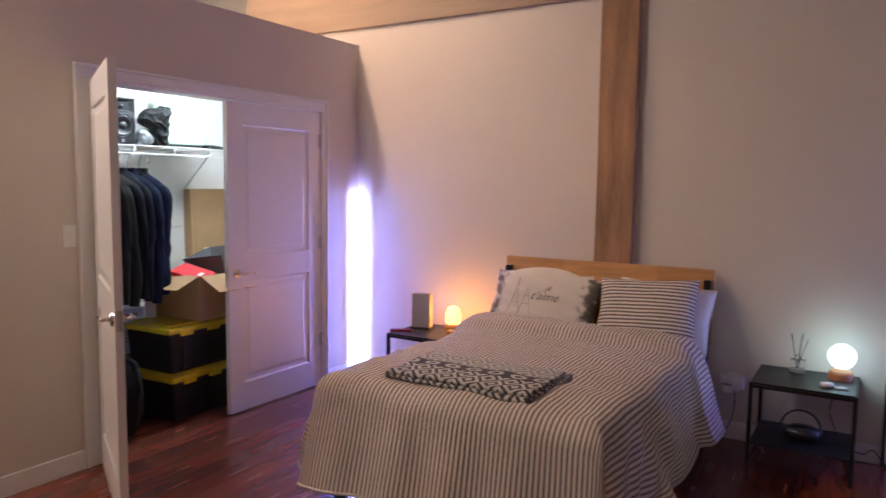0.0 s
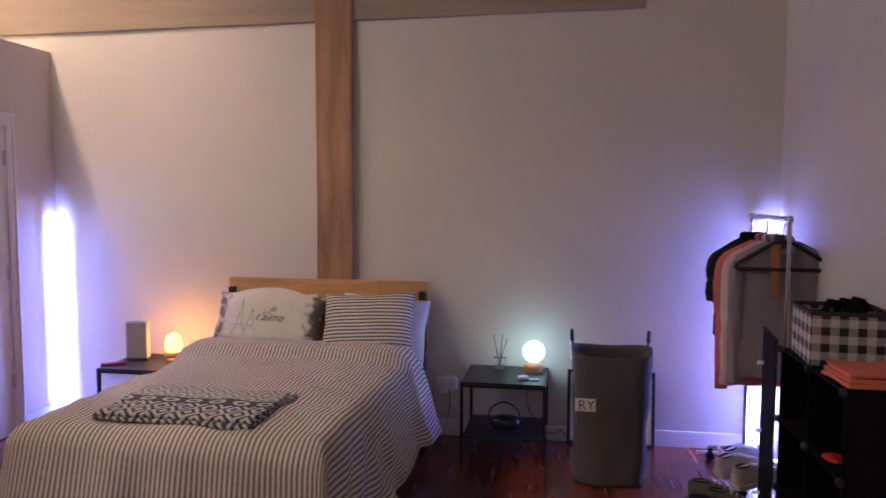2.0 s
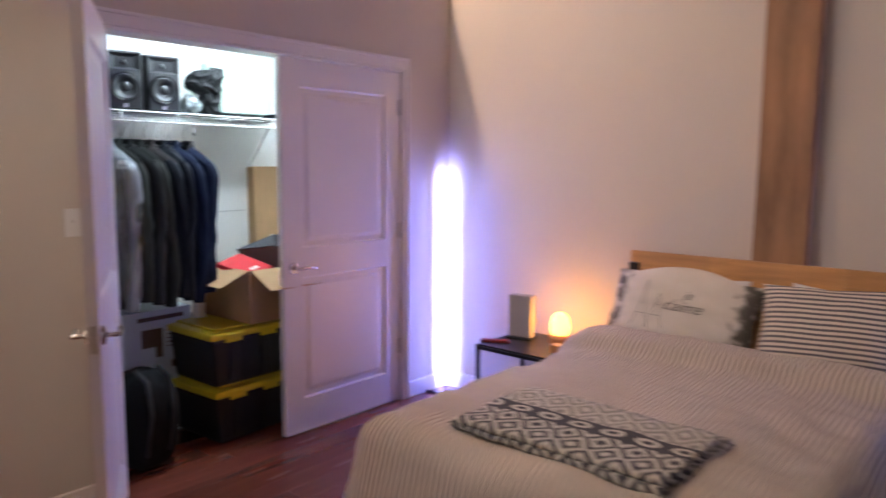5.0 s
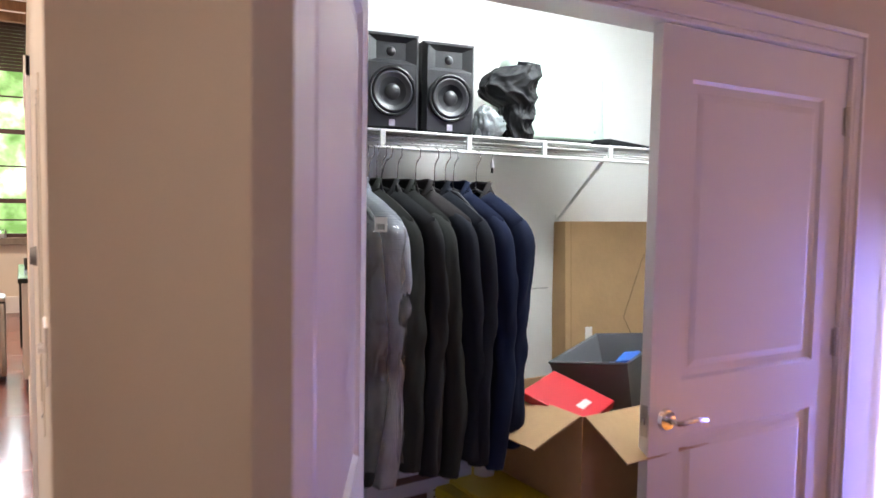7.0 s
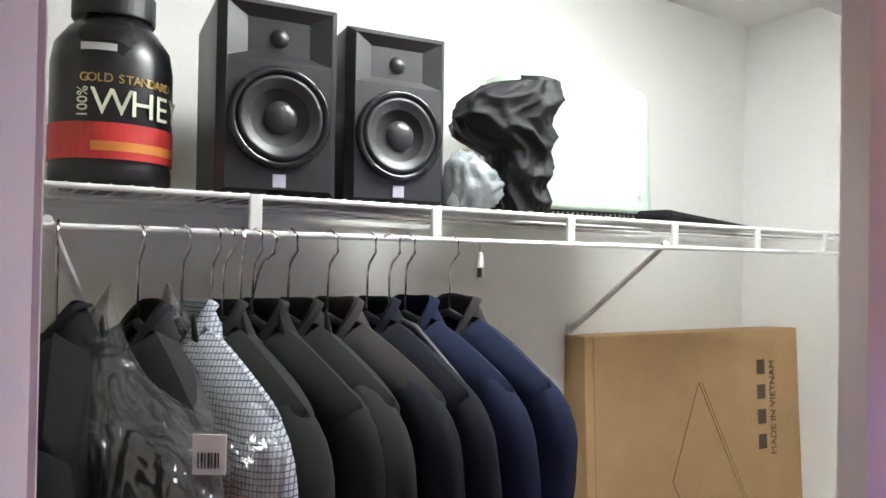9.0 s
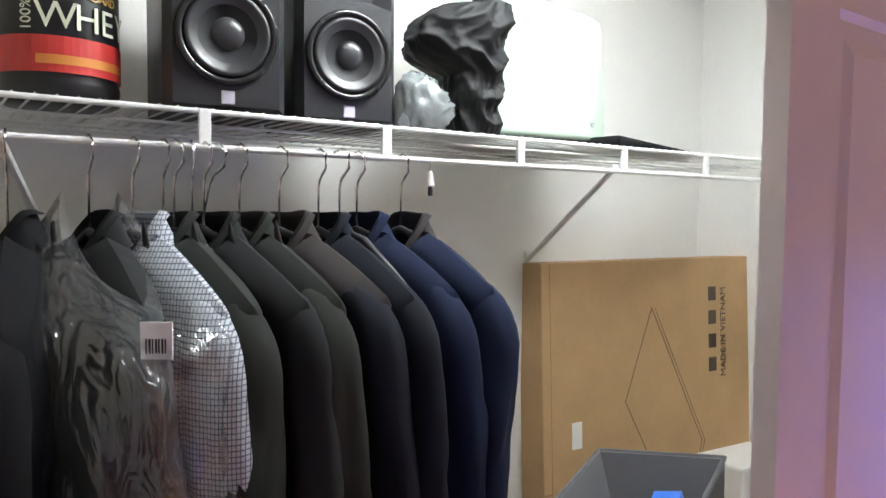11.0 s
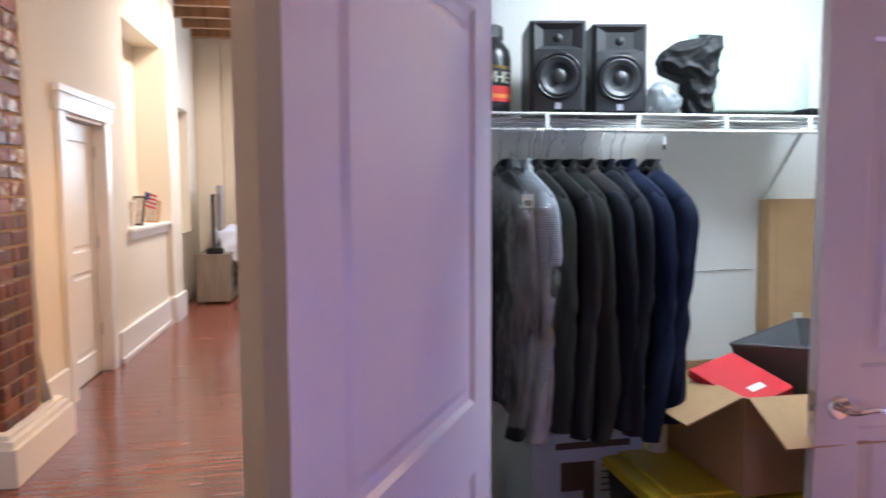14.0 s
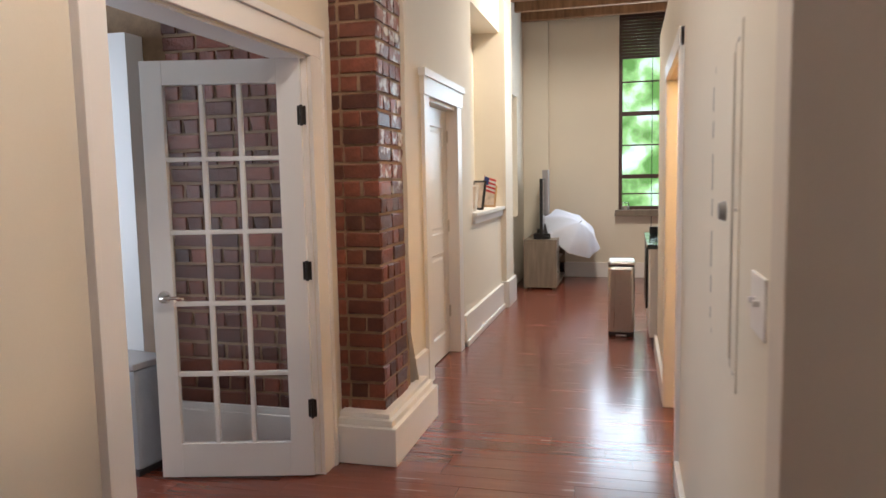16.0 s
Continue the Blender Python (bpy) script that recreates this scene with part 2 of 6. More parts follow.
# hall left wall: opening x -5.44 to -4.05, pier, small door, deep niche
wall("wall_hall_left", [((-4.05, -0.09, 0), (-2.60, 0.06, Z_CEIL)), ((-5.72, -0.09, 2.08), (-4.05, 0.06, Z_CEIL)), ((-5.72, -0.09, 0), (-5.44, 0.06, 2.08))], cream_paint, "cream painted hall wall with a wide doorway")
wall("wall_hall_plaster", [((-7.20, -0.25, 0), (-6.20, 0.15, Z_CEIL)), ((-8.08, -0.25, 2.06), (-7.20, 0.15, Z_CEIL)), ((-8.75, -0.25, 0), (-8.08, 0.15, Z_CEIL)),
                           ((-10.25, -0.25, 0), (-8.75, 0.15, 1.13)), ((-10.25, -0.25, 1.13), (-8.75, -0.15, Z_CEIL)), ((-10.25, -0.15, 3.10), (-8.75, 0.15, Z_CEIL)),
                           ((-10.75, -0.25, 0), (-10.25, 0.21, Z_CEIL)),
                           ((-13.0, -0.25, 0), (-12.2, 0.05, Z_CEIL)), ((-12.2, -0.25, 0), (-10.75, 0.05, 0.95)), ((-12.2, -0.25, 2.6), (-10.75, 0.05, Z_CEIL)), ((-12.2, -0.35, 0.9), (-10.75, -0.25, 2.7))],
     cream_paint, "cream plastered hall wall with niche and pilaster")
WIN_Y, WIN_Z = (1.42, 2.75), (0.99, 3.76)
wall("wall_west", [((-13.04, -0.35, 0), (-12.89, WIN_Y[0], Z_CEIL)), ((-13.04, WIN_Y[1], 0), (-12.89, 5.4, Z_CEIL)), ((-13.04, WIN_Y[0], 0), (-12.89, WIN_Y[1], WIN_Z[0])), ((-13.04, WIN_Y[0], WIN_Z[1]), (-12.89, WIN_Y[1], Z_CEIL)), ((-12.89, 0.05, 0), (-12.81, 0.42, Z_CEIL))],
     cream_paint, "cream painted end wall with a tall window")
wall("wall_living_north", [((-13.04, 5.25, 0), (-4.45, 5.4, Z_CEIL)), ((-4.6, 4.6, 2.6), (-4.45, 5.4, Z_CEIL))], cream_paint, "cream painted wall of the living room")
# the study behind the glazed door
wall("wall_study", [((-5.95, -2.6, 0), (-2.6, -2.45, Z_CEIL)), ((-2.75, -2.45, 0), (-2.6, -2.1, Z_CEIL))], cream_paint, "cream painted wall of the study")
wall("ceiling", [((-13.04, -2.6, Z_CEIL), (1.75, 5.4, Z_CEIL + 0.1))], beam_wood, "rough brown timber board ceiling", "ceiling")
bm = bmesh.new()
for k in range(24):
    x = -12.75 + k * 0.61
    box(bm, (x, -2.5, Z_CEIL - 0.22), (x + 0.09, 5.3, Z_CEIL), 0.008)
tagged(part("ceiling_joists", bm, timber), "row of dark timber ceiling joists", "ceiling", kind="structure")
bm = bmesh.new()
vs = box(bm, (-4.60, -0.035, 2.72), (0.62, 0.0, 3.12), 0.012)
for v in bm.verts:
    v.co.y += bed_y(v.co.x)
    v.co.z += 0.012 * noise.noise(v.co * 1.5) + (v.co.x + 4.0) * 0.0085
tagged(part("ceiling_beam", bm, beam_wood), "rough painted timber beam along the wall top", "beam", kind="structure")
bm = bmesh.new()
box(bm, (-1.487, bed_y(-1.4) - 0.060, 0), (-1.243, bed_y(-1.4) + 0.05, 3.2), 0.008)
bmesh.ops.subdivide_edges(bm, edges=bm.edges, cuts=5, use_grid_fill=True)
for v in bm.verts:
    v.co += 0.004 * noise.noise_vector(v.co * 4)
tagged(part("timber_post", bm, timber), "old brown timber post against the wall", "post", kind="structure")
wall("floor", [((-13.04, -2.6, -0.12), (1.75, 5.4, -0.006))], cherry_dark, "subfloor under the cherry boards", "floor")

# ---- joinery ----


def casing(name, label, spans):
    """Moulded trim: each board with a raised outer bead."""
    bm = bmesh.new()
    for lo, hi in spans:
        box(bm, lo, hi, 0.004)
    return tagged(part(name, bm, white_paint), label, "door casing", kind="structure")


def baseboard(name, spans, label="white painted baseboard"):
    bm = bmesh.new()
    for lo, hi in spans:
        box(bm, lo, hi, 0.005)
    return tagged(part(name, bm, white_paint), label, "baseboard", kind="structure")


casing("trim_closet", "white moulded casing round the closet doors", [
    ((-3.452, 2.277, 0), (-3.432, 2.372, 2.0615)), ((-3.452, 4.164, 0), (-3.432, 4.196, 2.0615)), ((-3.452, 2.277, 2.0625), (-3.4315, 4.196, 2.1135)),
    ((-3.45, 2.262, 0), (-3.424, 2.2765, 2.114)), ((-3.45, 4.1965, 0), (-3.424, 4.211, 2.114)), ((-3.45, 2.2615, 2.1145), (-3.4235, 4.2115, 2.130)),
    ((-3.572, 2.3725, 0), (-3.434, 2.388, 2.0455)), ((-3.572, 4.150, 0), (-3.434, 4.1635, 2.0455)), ((-3.572, 2.3725, 2.046), (-3.4335, 4.1635, 2.0615))])
bb = [((-3.45, 1.80, 0), (-3.435, 2.26, 0.105)), ((-3.45, 4.212, 0), (-3.435, 4.59, 0.105)), ((X_RIGHT + 0.012, -1.9, 0), (X_RIGHT + 0.03, 4.7, 0.105))]
baseboard("baseboard", bb)
bm = bmesh.new()
box(bm, (-3.43, -0.018, 0), (1.44, -0.001, 0.105), 0.005)
for v in bm.verts:
    v.co.y += bed_y(v.co.x)
tagged(part("baseboard_bed", bm, white_paint), "white painted baseboard behind the bed", "baseboard", kind="structure")
baseboard("baseboard_hall", [((-7.02, 0.15, 0), (-6.42, 0.185, 0.28)), ((-10.25, 0.15, 0), (-8.26, 0.185, 0.28)), ((-10.25, 0.15, 0), (-8.26, 0.20, 0.05)),
                             ((-10.78, 0.20, 0), (-10.22, 0.245, 0.30)), ((-10.245, 0.15, 0), (-10.21, 0.245, 0.30)),
                             ((-12.89, 0.42, 0), (-12.865, 5.2, 0.22)), ((-5.68, 1.775, 0), (-3.47, 1.80, 0.12)), ((-8.40, 1.775, 0), (-6.96, 1.80, 0.14)),
                             ((-4.0, 0.06, 0), (-2.62, 0.08, 0.13))], "tall white moulded hall baseboard")
# stepped plinth round the brick pier
baseboard("baseboard_pier", [((-6.44, 0.30, 0), (-5.60, 0.405, 0.20)), ((-6.42, 0.30, 0.20), (-5.625, 0.38, 0.235)), ((-6.40, 0.30, 0.235), (-5.65, 0.355, 0.262)),
                             ((-5.735, 0.075, 0), (-5.60, 0.31, 0.20)), ((-5.735, 0.075, 0.20), (-5.625, 0.31, 0.235)), ((-5.735, 0.075, 0.235), (-5.65, 0.31, 0.262)),
                             ((-6.44, 0.14, 0), (-6.2, 0.31, 0.20)), ((-5.72, -2.4, 0), (-5.69, -0.1, 0.20)), ((-5.72, -2.4, 0.20), (-5.70, -0.1, 0.24))], "tall stepped white plinth round the brick pier")
casing("trim_study", "white moulded casing of the wide doorway", [
    ((-5.575, 0.055, 0), (-5.44, 0.080, 2.085)), ((-5.585, 0.055, 0), (-5.555, 0.092, 2.189)), ((-4.05, 0.055, 0), (-3.93, 0.080, 2.085)), ((-3.95, 0.055, 0), (-3.925, 0.092, 2.189)),
    ((-5.554, 0.055, 2.086), (-3.951, 0.082, 2.189)), ((-5.585, 0.055, 2.19), (-3.925, 0.094, 2.225)),
    ((-5.455, -0.10, 0), (-5.435, 0.056, 2.08)), ((-4.055, -0.10, 0), (-4.035, 0.056, 2.08)), ((-5.455, -0.10, 2.07), (-4.035, 0.056, 2.085))])
casing("trim_bathroom", "white casing of the bathroom doorway", [
    ((-6.96, 1.78, 0), (-6.87, 1.801, 2.15)), ((-5.77, 1.78, 0), (-5.68, 1.801, 2.15)), ((-6.96, 1.775, 2.06), (-5.68, 1.801, 2.15)), ((-6.885, 1.79, 0), (-6.868, 1.92, 2.06)), ((-5.772, 1.79, 0), (-5.755, 1.92, 2.06))])
casing("trim_small_door", "cream painted casing with a heavy head", [
    ((-7.21, 0.149, 0), (-7.07, 0.175, 2.08)), ((-8.21, 0.149, 0), (-8.07, 0.175, 2.08)), ((-8.23, 0.149, 2.075), (-7.05, 0.185, 2.21)), ((-8.26, 0.149, 2.20), (-7.02, 0.20, 2.255)),
    ((-7.21, -0.05, 0), (-7.195, 0.15, 2.06)), ((-8.085, -0.05, 0), (-8.07, 0.15, 2.06)), ((-8.08, -0.05, 2.05), (-7.2, 0.15, 2.065))])
casing("window_sill_niche", "white moulded sill of the wall niche", [((-10.28, -0.14, 1.13), (-8.70, 0.20, 1.165)), ((-10.26, 0.149, 1.06), (-8.72, 0.175, 1.13))])


def lever(parent, at, out, along, material=chrome):
    """A door lever: rosette, neck and a gently curved grip; out and along are directions in the door's frame."""
    h = new("handle")
    h.parent = parent
    at, out, along = Vector(at), Vector(out), Vector(along)
    bm = bmesh.new()
    tube(bm, at, at + out * 0.012, 0.033, 0.028, 24)
    part("rosette", bm, material, h, smooth=False)
    bm = bmesh.new()
    n = at + out * 0.05
    pipe(bm, [at, at + out * 0.035, n, n + along * 0.03, n + along * 0.07 + Vector((0, 0, 0.004)), n + along * 0.115 - Vector((0, 0, 0.004))], 0.0085, 10)
    part("grip", bm, material, h, smooth=True)
    return tagged(h, "polished chrome lever handle")


def hinge(parent, at, out, material=None):
    bm = bmesh.new()
    at, out = Vector(at), Vector(out)
    tube(bm, at + out * 0.006 - Vector((0, 0, 0.05)), at + out * 0.006 + Vector((0, 0, 0.05)), 0.007, seg=8)
    box(bm, at - Vector((0.001 + abs(out.y) * 0.02, 0.001 + abs(out.x) * 0.02, 0.045)), at + Vector((0.001 + abs(out.y) * 0.02, 0.001 + abs(out.x) * 0.02, 0.045)))
    return part("hinge", bm, material or steel, parent, "dark bronze hinge" if material else "satin steel hinge")


def panel_door(name, label, w, m, hinge_side, levers=True):
    """A two-panel moulded door leaf; x runs from the hinge, y is the thickness, closed face at y = 0.0175."""
    d = thing(name, label, "door", m, kind="structure")
    t = 0.0175
    st = 0.125
    z0, z1, z2, z3, top = 0.012, 0.20, 0.88, 1.04, 2.04
    for nm, lo, hi in (("stile", (0, -t, z0), (st, t, top)), ("stile", (w - st, -t, z0), (w, t, top)), ("rail", (st, -t, z0), (w - st, t, z1)), ("rail", (st, -t, z2), (w - st, t, z3)), ("rail", (st, -t, 1.90), (w - st, t, top))):
        boxes(nm, white_paint, [(lo, hi)], d)
    for a, b in ((z1, z2), (z3, 1.90)):
        bm = bmesh.new()
        box(bm, (st, -t + 0.010, a), (w - st, t - 0.010, b))
        # raised field with a sloping bead on both faces
        for sgn in (-1, 1):
            def ring(i, y):
                return [bm.verts.new((x, sgn * y, z)) for x, z in ((st + i, a + i), (w - st - i, a + i), (w - st - i, b - i), (st + i, b - i))]
            rs = [ring(0.0, t - 0.001), ring(0.012, t - 0.012), ring(0.030, t - 0.011), ring(0.055, t - 0.004)]
            for u, v in zip(rs, rs[1:]):
                for k in range(4):
                    bm.faces.new((u[k], u[(k + 1) % 4], v[(k + 1) % 4], v[k]))
            bm.faces.new(rs[-1])
        part("panel", bm, white_paint, d)
    if levers:
        lever(d, (w - 0.065, t, 0.935), (0, 1, 0), (-1, 0, 0))
        lever(d, (w - 0.065, -t, 0.935), (0, -1, 0), (-1, 0, 0))
        bm = bmesh.new()
        box(bm, (w - 0.001, -0.012, 0.89), (w + 0.002, 0.012, 0.98), 0.0008)
        box(bm, (w, -0.006, 0.925), (w + 0.010, 0.006, 0.945), 0.002)
        part("latch_plate", bm, steel, d, "satin steel latch plate")
    for z in (0.36, 1.09, 1.835):
        hinge(d, (0.0, hinge_side * t, z), (0, hinge_side, 0))
    return d


panel_door("door_closet_right", "closed white two-panel closet door with chrome lever", 0.880, pose(-3.4675, 4.147, 0, 0, 0, -90), 1)
panel_door("door_closet_left", "open white two-panel closet door with chrome lever", 0.895, pose(-3.440, 2.368, 0, 0, 0, -28.2), -1)
sd = panel_door("door_hall_small", "closed cream panelled door in the hall", 0.86, pose(-8.07, 0.06, 0, 0, 0, 0), 1, False)

# glazed door of the study, fifteen panes
fd = thing("door_study", "open white glazed door with fifteen panes", "door", pose(-5.415, 0.035, 0, 0, 0, -76), kind="structure")
W, H, ZB = 0.767, 2.07, 0.012
x0, x1, zb, zt = 0.115, W - 0.105, 0.185, 1.955
for nm, lo, hi in (("stile", (0, -0.02, ZB), (x0, 0.02, H)), ("stile", (x1, -0.02, ZB), (W, 0.02, H)), ("rail", (x0, -0.0195, ZB), (x1, 0.0195, zb)), ("rail", (x0, -0.0195, zt), (x1, 0.0195, H))):
    boxes(nm, white_paint, [(lo, hi)], fd, bevel=0.003)
pw, ph = (x1 - x0) / 3, (zt - zb) / 5
for i in (1, 2):
    boxes("muntin", white_paint, [((x0 + i * pw - 0.011, -0.016, zb), (x0 + i * pw + 0.011, 0.016, zt))], fd, bevel=0.004)
for j in (1, 2, 3, 4):
    boxes("muntin", white_paint, [((x0, -0.0155, zb + j * ph - 0.011), (x1, 0.0155, zb + j * ph + 0.011))], fd, bevel=0.004)
for i in range(3):
    for j in range(5):
        p = boxes("pane", clear_glass, [((x0 + i * pw + 0.004, -0.002, zb + j * ph + 0.004), (x0 + (i + 1) * pw - 0.004, 0.002, zb + (j + 1) * ph - 0.004))], fd)
        p.visible_shadow = False
lever(fd, (W - 0.06, 0.02, 0.93), (0, 1, 0), (-1, 0, 0))
for z in (0.36, 1.05, 1.80):
    hinge(fd, (-0.002, 0.02, z), (0, 1, 0), mat("dark_bronze", (0.05, 0.045, 0.042), 0.4, 0.8))


def plate(name, label, m, toggles=1):
    """A wall plate in its own xz plane, facing -y."""
    p = thing(name, label, "light switch", m)
    boxes("plate", white_paint, [((-0.036 * toggles, -0.006, -0.058), (0.036 * toggles, 0, 0.058))], p, bevel=0.003)
    for i in range(toggles):
        x = (i - (toggles - 1) / 2) * 0.046
        bm = bmesh.new()
        box(bm, (x - 0.005, -0.018, 0.0), (x + 0.005, -0.005, 0.012), 0.002)
        part("toggle", bm, white_paint, p)
    return p


plate("light_switch", "white rocker light switch on the beige wall", pose(-3.45, 2.217, 1.245, 0, 0, 90))
plate("light_switch", "white double light switch on the hall wall", pose(-3.66, 1.80, 1.235), 2)

# ---- breaker panel ----
panel_grey = mat("panel_seam", (0.22, 0.21, 0.20), 0.5)
bp_ = thing("breaker_panel", "white painted electrical panel door with labels", "electrical panel", pose(-4.2, 1.80, 1.40))
boxes("frame", cream_paint, [((-0.29, -0.004, -0.42), (0.27, 0, 0.42))], bp_, bevel=0.001)
boxes("panel_door", cream_paint, [((-0.20, -0.008, -0.36), (0.18, -0.004, 0.36))], bp_, bevel=0.001)
for x in (-0.205, 0.185):
    boxes("seam", panel_grey, [((x - 0.002, -0.0052, -0.38), (x + 0.002, -0.0045, 0.38))], bp_)
bm = bmesh.new()
tube(bm, (0.08, -0.008, -0.01), (0.08, -0.024, -0.01), 0.026, 0.020, 20)
part("latch", bm, panel_grey, bp_, "dark grey round latch")
for k in range(9):
    boxes("label_strip", panel_grey, [((-0.250, -0.0050, -0.34 + k * 0.075), (-0.238, -0.0041, -0.31 + k * 0.075 + 0.02 * (k % 3)))], bp_)
for z in (-0.38, 0.0, 0.38):
    bm = bmesh.new()
    tube(bm, (0.235, -0.004, z), (0.235, -0.007, z), 0.006, seg=10)
    part("screw", bm, steel, bp_)

# ---- bed ----
stripe_light, stripe_dark = (0.66, 0.59, 0.51), (0.19, 0.16, 0.15)
duvet_mat = striped("striped_duvet", stripe_light, stripe_dark, 0, 0.0215, 0.45)
duvet_hem = mat("duvet_hem", (0.46, 0.41, 0.36), 0.9, vary=0.1, fine=300, bump=0.2)
white_linen = mat("white_linen", (0.72, 0.70, 0.69), 0.9, vary=0.05, fine=300, bump=0.2)
bed = thing("bed", "double bed with oak headboard and striped duvet", "bed", pose(-1.42, 0, 0))
for k in range(3):
    for j, (a, b) in enumerate(((-0.692, -0.16 - 0.1 * (k % 2)), (-0.16 - 0.1 * (k % 2), 0.35), (0.35, 0.692))):
        if k < 2:
            boxes("headboard_board", butcher, [((a + 0.0006, 4.572 + 0.0007 * ((j + k) % 2), 0.88 + k * 0.08), (b - 0.0006, 4.597, 0.96 + k * 0.08))], bed, bevel=0.001)
boxes("headboard_board", butcher, [((-0.692, 4.572, 0.58), (0.692, 4.597, 0.80))], bed, bevel=0.002)
for x in (-0.66, 0.66):
    boxes("leg", black_metal, [((x - 0.02, 4.53, 0), (x + 0.02, 4.571, 0.98))], bed, bevel=0.003)
    boxes("leg", black_metal, [((x - 0.025, 2.70, 0), (x + 0.025, 2.75, 0.28))], bed, bevel=0.003)
    boxes("side_rail", black_metal, [((x - 0.02, 2.70, 0.24), (x + 0.02, 4.53, 0.30))], bed, bevel=0.003)
boxes("end_rail", black_metal, [((-0.66, 2.70, 0.24), (0.66, 2.74, 0.30))], bed, bevel=0.003)
bm = bmesh.new()
box(bm, (-0.672, 2.66, 0.30), (0.672, 4.57, 0.575), 0.05)
part("mattress", bm, white_linen, bed, "white sheeted mattress", True)


def duvet():
    hw, foot, head, top = 0.675, 2.60, 4.18, 0.630
    side, drop = 0.44, 0.48
    me = bpy.data.meshes.new("duvet")
    nu, nv = 150, 170
    A = [-(hw + side) + i * 2 * (hw + side) / nu for i in range(nu + 1)]
    Bv = [foot - drop + j * (head + 0.0 - foot + drop) / nv for j in range(nv + 1)]
    verts, uvs = [], []

    def bend(d, r=0.12):
        """Out and down travel for a length d hung over a rounded edge."""
        if d <= 0:
            return 0.0, 0.0
        a = min(d / r, math.pi / 2 * 0.85)
        o, dn = r * math.sin(a), r * (1 - math.cos(a))
        rest = max(d - a * r, 0)
        return o + rest * math.cos(a), dn + rest * math.sin(a)
    for a in A:
        for b in Bv:
            da, db = abs(a) - (hw - 0.07), (foot + 0.07) - b
            oa, na = bend(da)
            ob, nb = bend(db)
            sx = 1 if a >= 0 else -1
            x = sx * (min(abs(a), hw - 0.07) + oa)
            y = max(b, foot + 0.07) - ob
            both = min(max(na, 0), max(nb, 0))
            z = top - max(na, nb) - 0.12 * both
            if both > 0:
                x -= sx * 0.22 * both
                y += 0.22 * both
            hang = min(max(na, nb) / 0.4, 1)
            f = 0.020 * hang * math.sin(b * 10 + 2.2 * math.sin(b * 4) + z * 10) if na >= nb else 0.012 * hang * math.sin(a * 19 + 1.5 * math.sin(a * 4))
            if na >= nb:
                x += sx * (f + 0.03 * hang * noise.noise(Vector((b * 3, sx * 3, 0))))
                x += sx * 0.018 * hang * math.exp(-((b - 2.85) / 0.38) ** 2) * math.sin((b - z * 0.9) * 26 + math.sin(b * 11))
            else:
                y -= f
            soft = 1 - hang
            z += soft * (0.024 * noise.noise(Vector((a * 2.2, b * 2.2, 3))) + 0.012 * noise.noise(Vector((a * 6 + b * 2, b * 6, 5))) + 0.005 * noise.noise(Vector((a * 17, b * 13, 8))))
            z += soft * 0.030 * math.exp(-((a) / 0.75) ** 4)
            # rolled-back fold near the pillows
            z += soft * 0.065 / (1 + math.exp(-(b - 3.90 - 0.03 * math.sin(a * 3)) * 70))
            if na >= nb:
                x += sx * 0.055 / (1 + math.exp(-(b - 3.90) * 60)) * hang
            if b > 4.12:
                z -= soft * (b - 4.12) * 0.6
            z += 0.05 * hang * noise.noise(Vector((a * 1.7, b * 2.3, 9)))
            if nb > na:
                x += 0.10 * a * max(nb - 0.1, 0)
            z = max(z, 0.12 + 0.02 * math.sin(a * 7 + b * 6))
            verts.append((x, y, z))
            uvs.append((a, b))
    faces = [(i * (nv + 1) + j, (i + 1) * (nv + 1) + j, (i + 1) * (nv + 1) + j + 1, i * (nv + 1) + j + 1) for i in range(nu) for j in range(nv)]
    me.from_pydata(verts, [], faces)
    lay = me.uv_layers.new()
    for p in me.polygons:
        p.use_smooth = True
        for li in p.loop_indices:
            lay.data[li].uv = uvs[me.loops[li].vertex_index]
    me.materials.append(duvet_mat)
    d = thing("duvet", "grey and cream striped duvet, rumpled over the bed", "duvet", pose(-1.42, 0, 0))
    ob = new("cover", me)
    ob.parent = d
    for nm, ring in (("foot_hem", [verts[i * (nv + 1)] for i in range(nu + 1)]), ("side_hem", verts[:nv + 1]), ("side_hem", verts[nu * (nv + 1):])):
        bm = bmesh.new()
        pipe(bm, ring, 0.008, 6)
        part(nm, bm, duvet_hem, d, smooth=True)
    so = ob.modifiers.new("thick", "SOLIDIFY")
    so.thickness, so.offset = 0.012, -1
    return d


duvet()


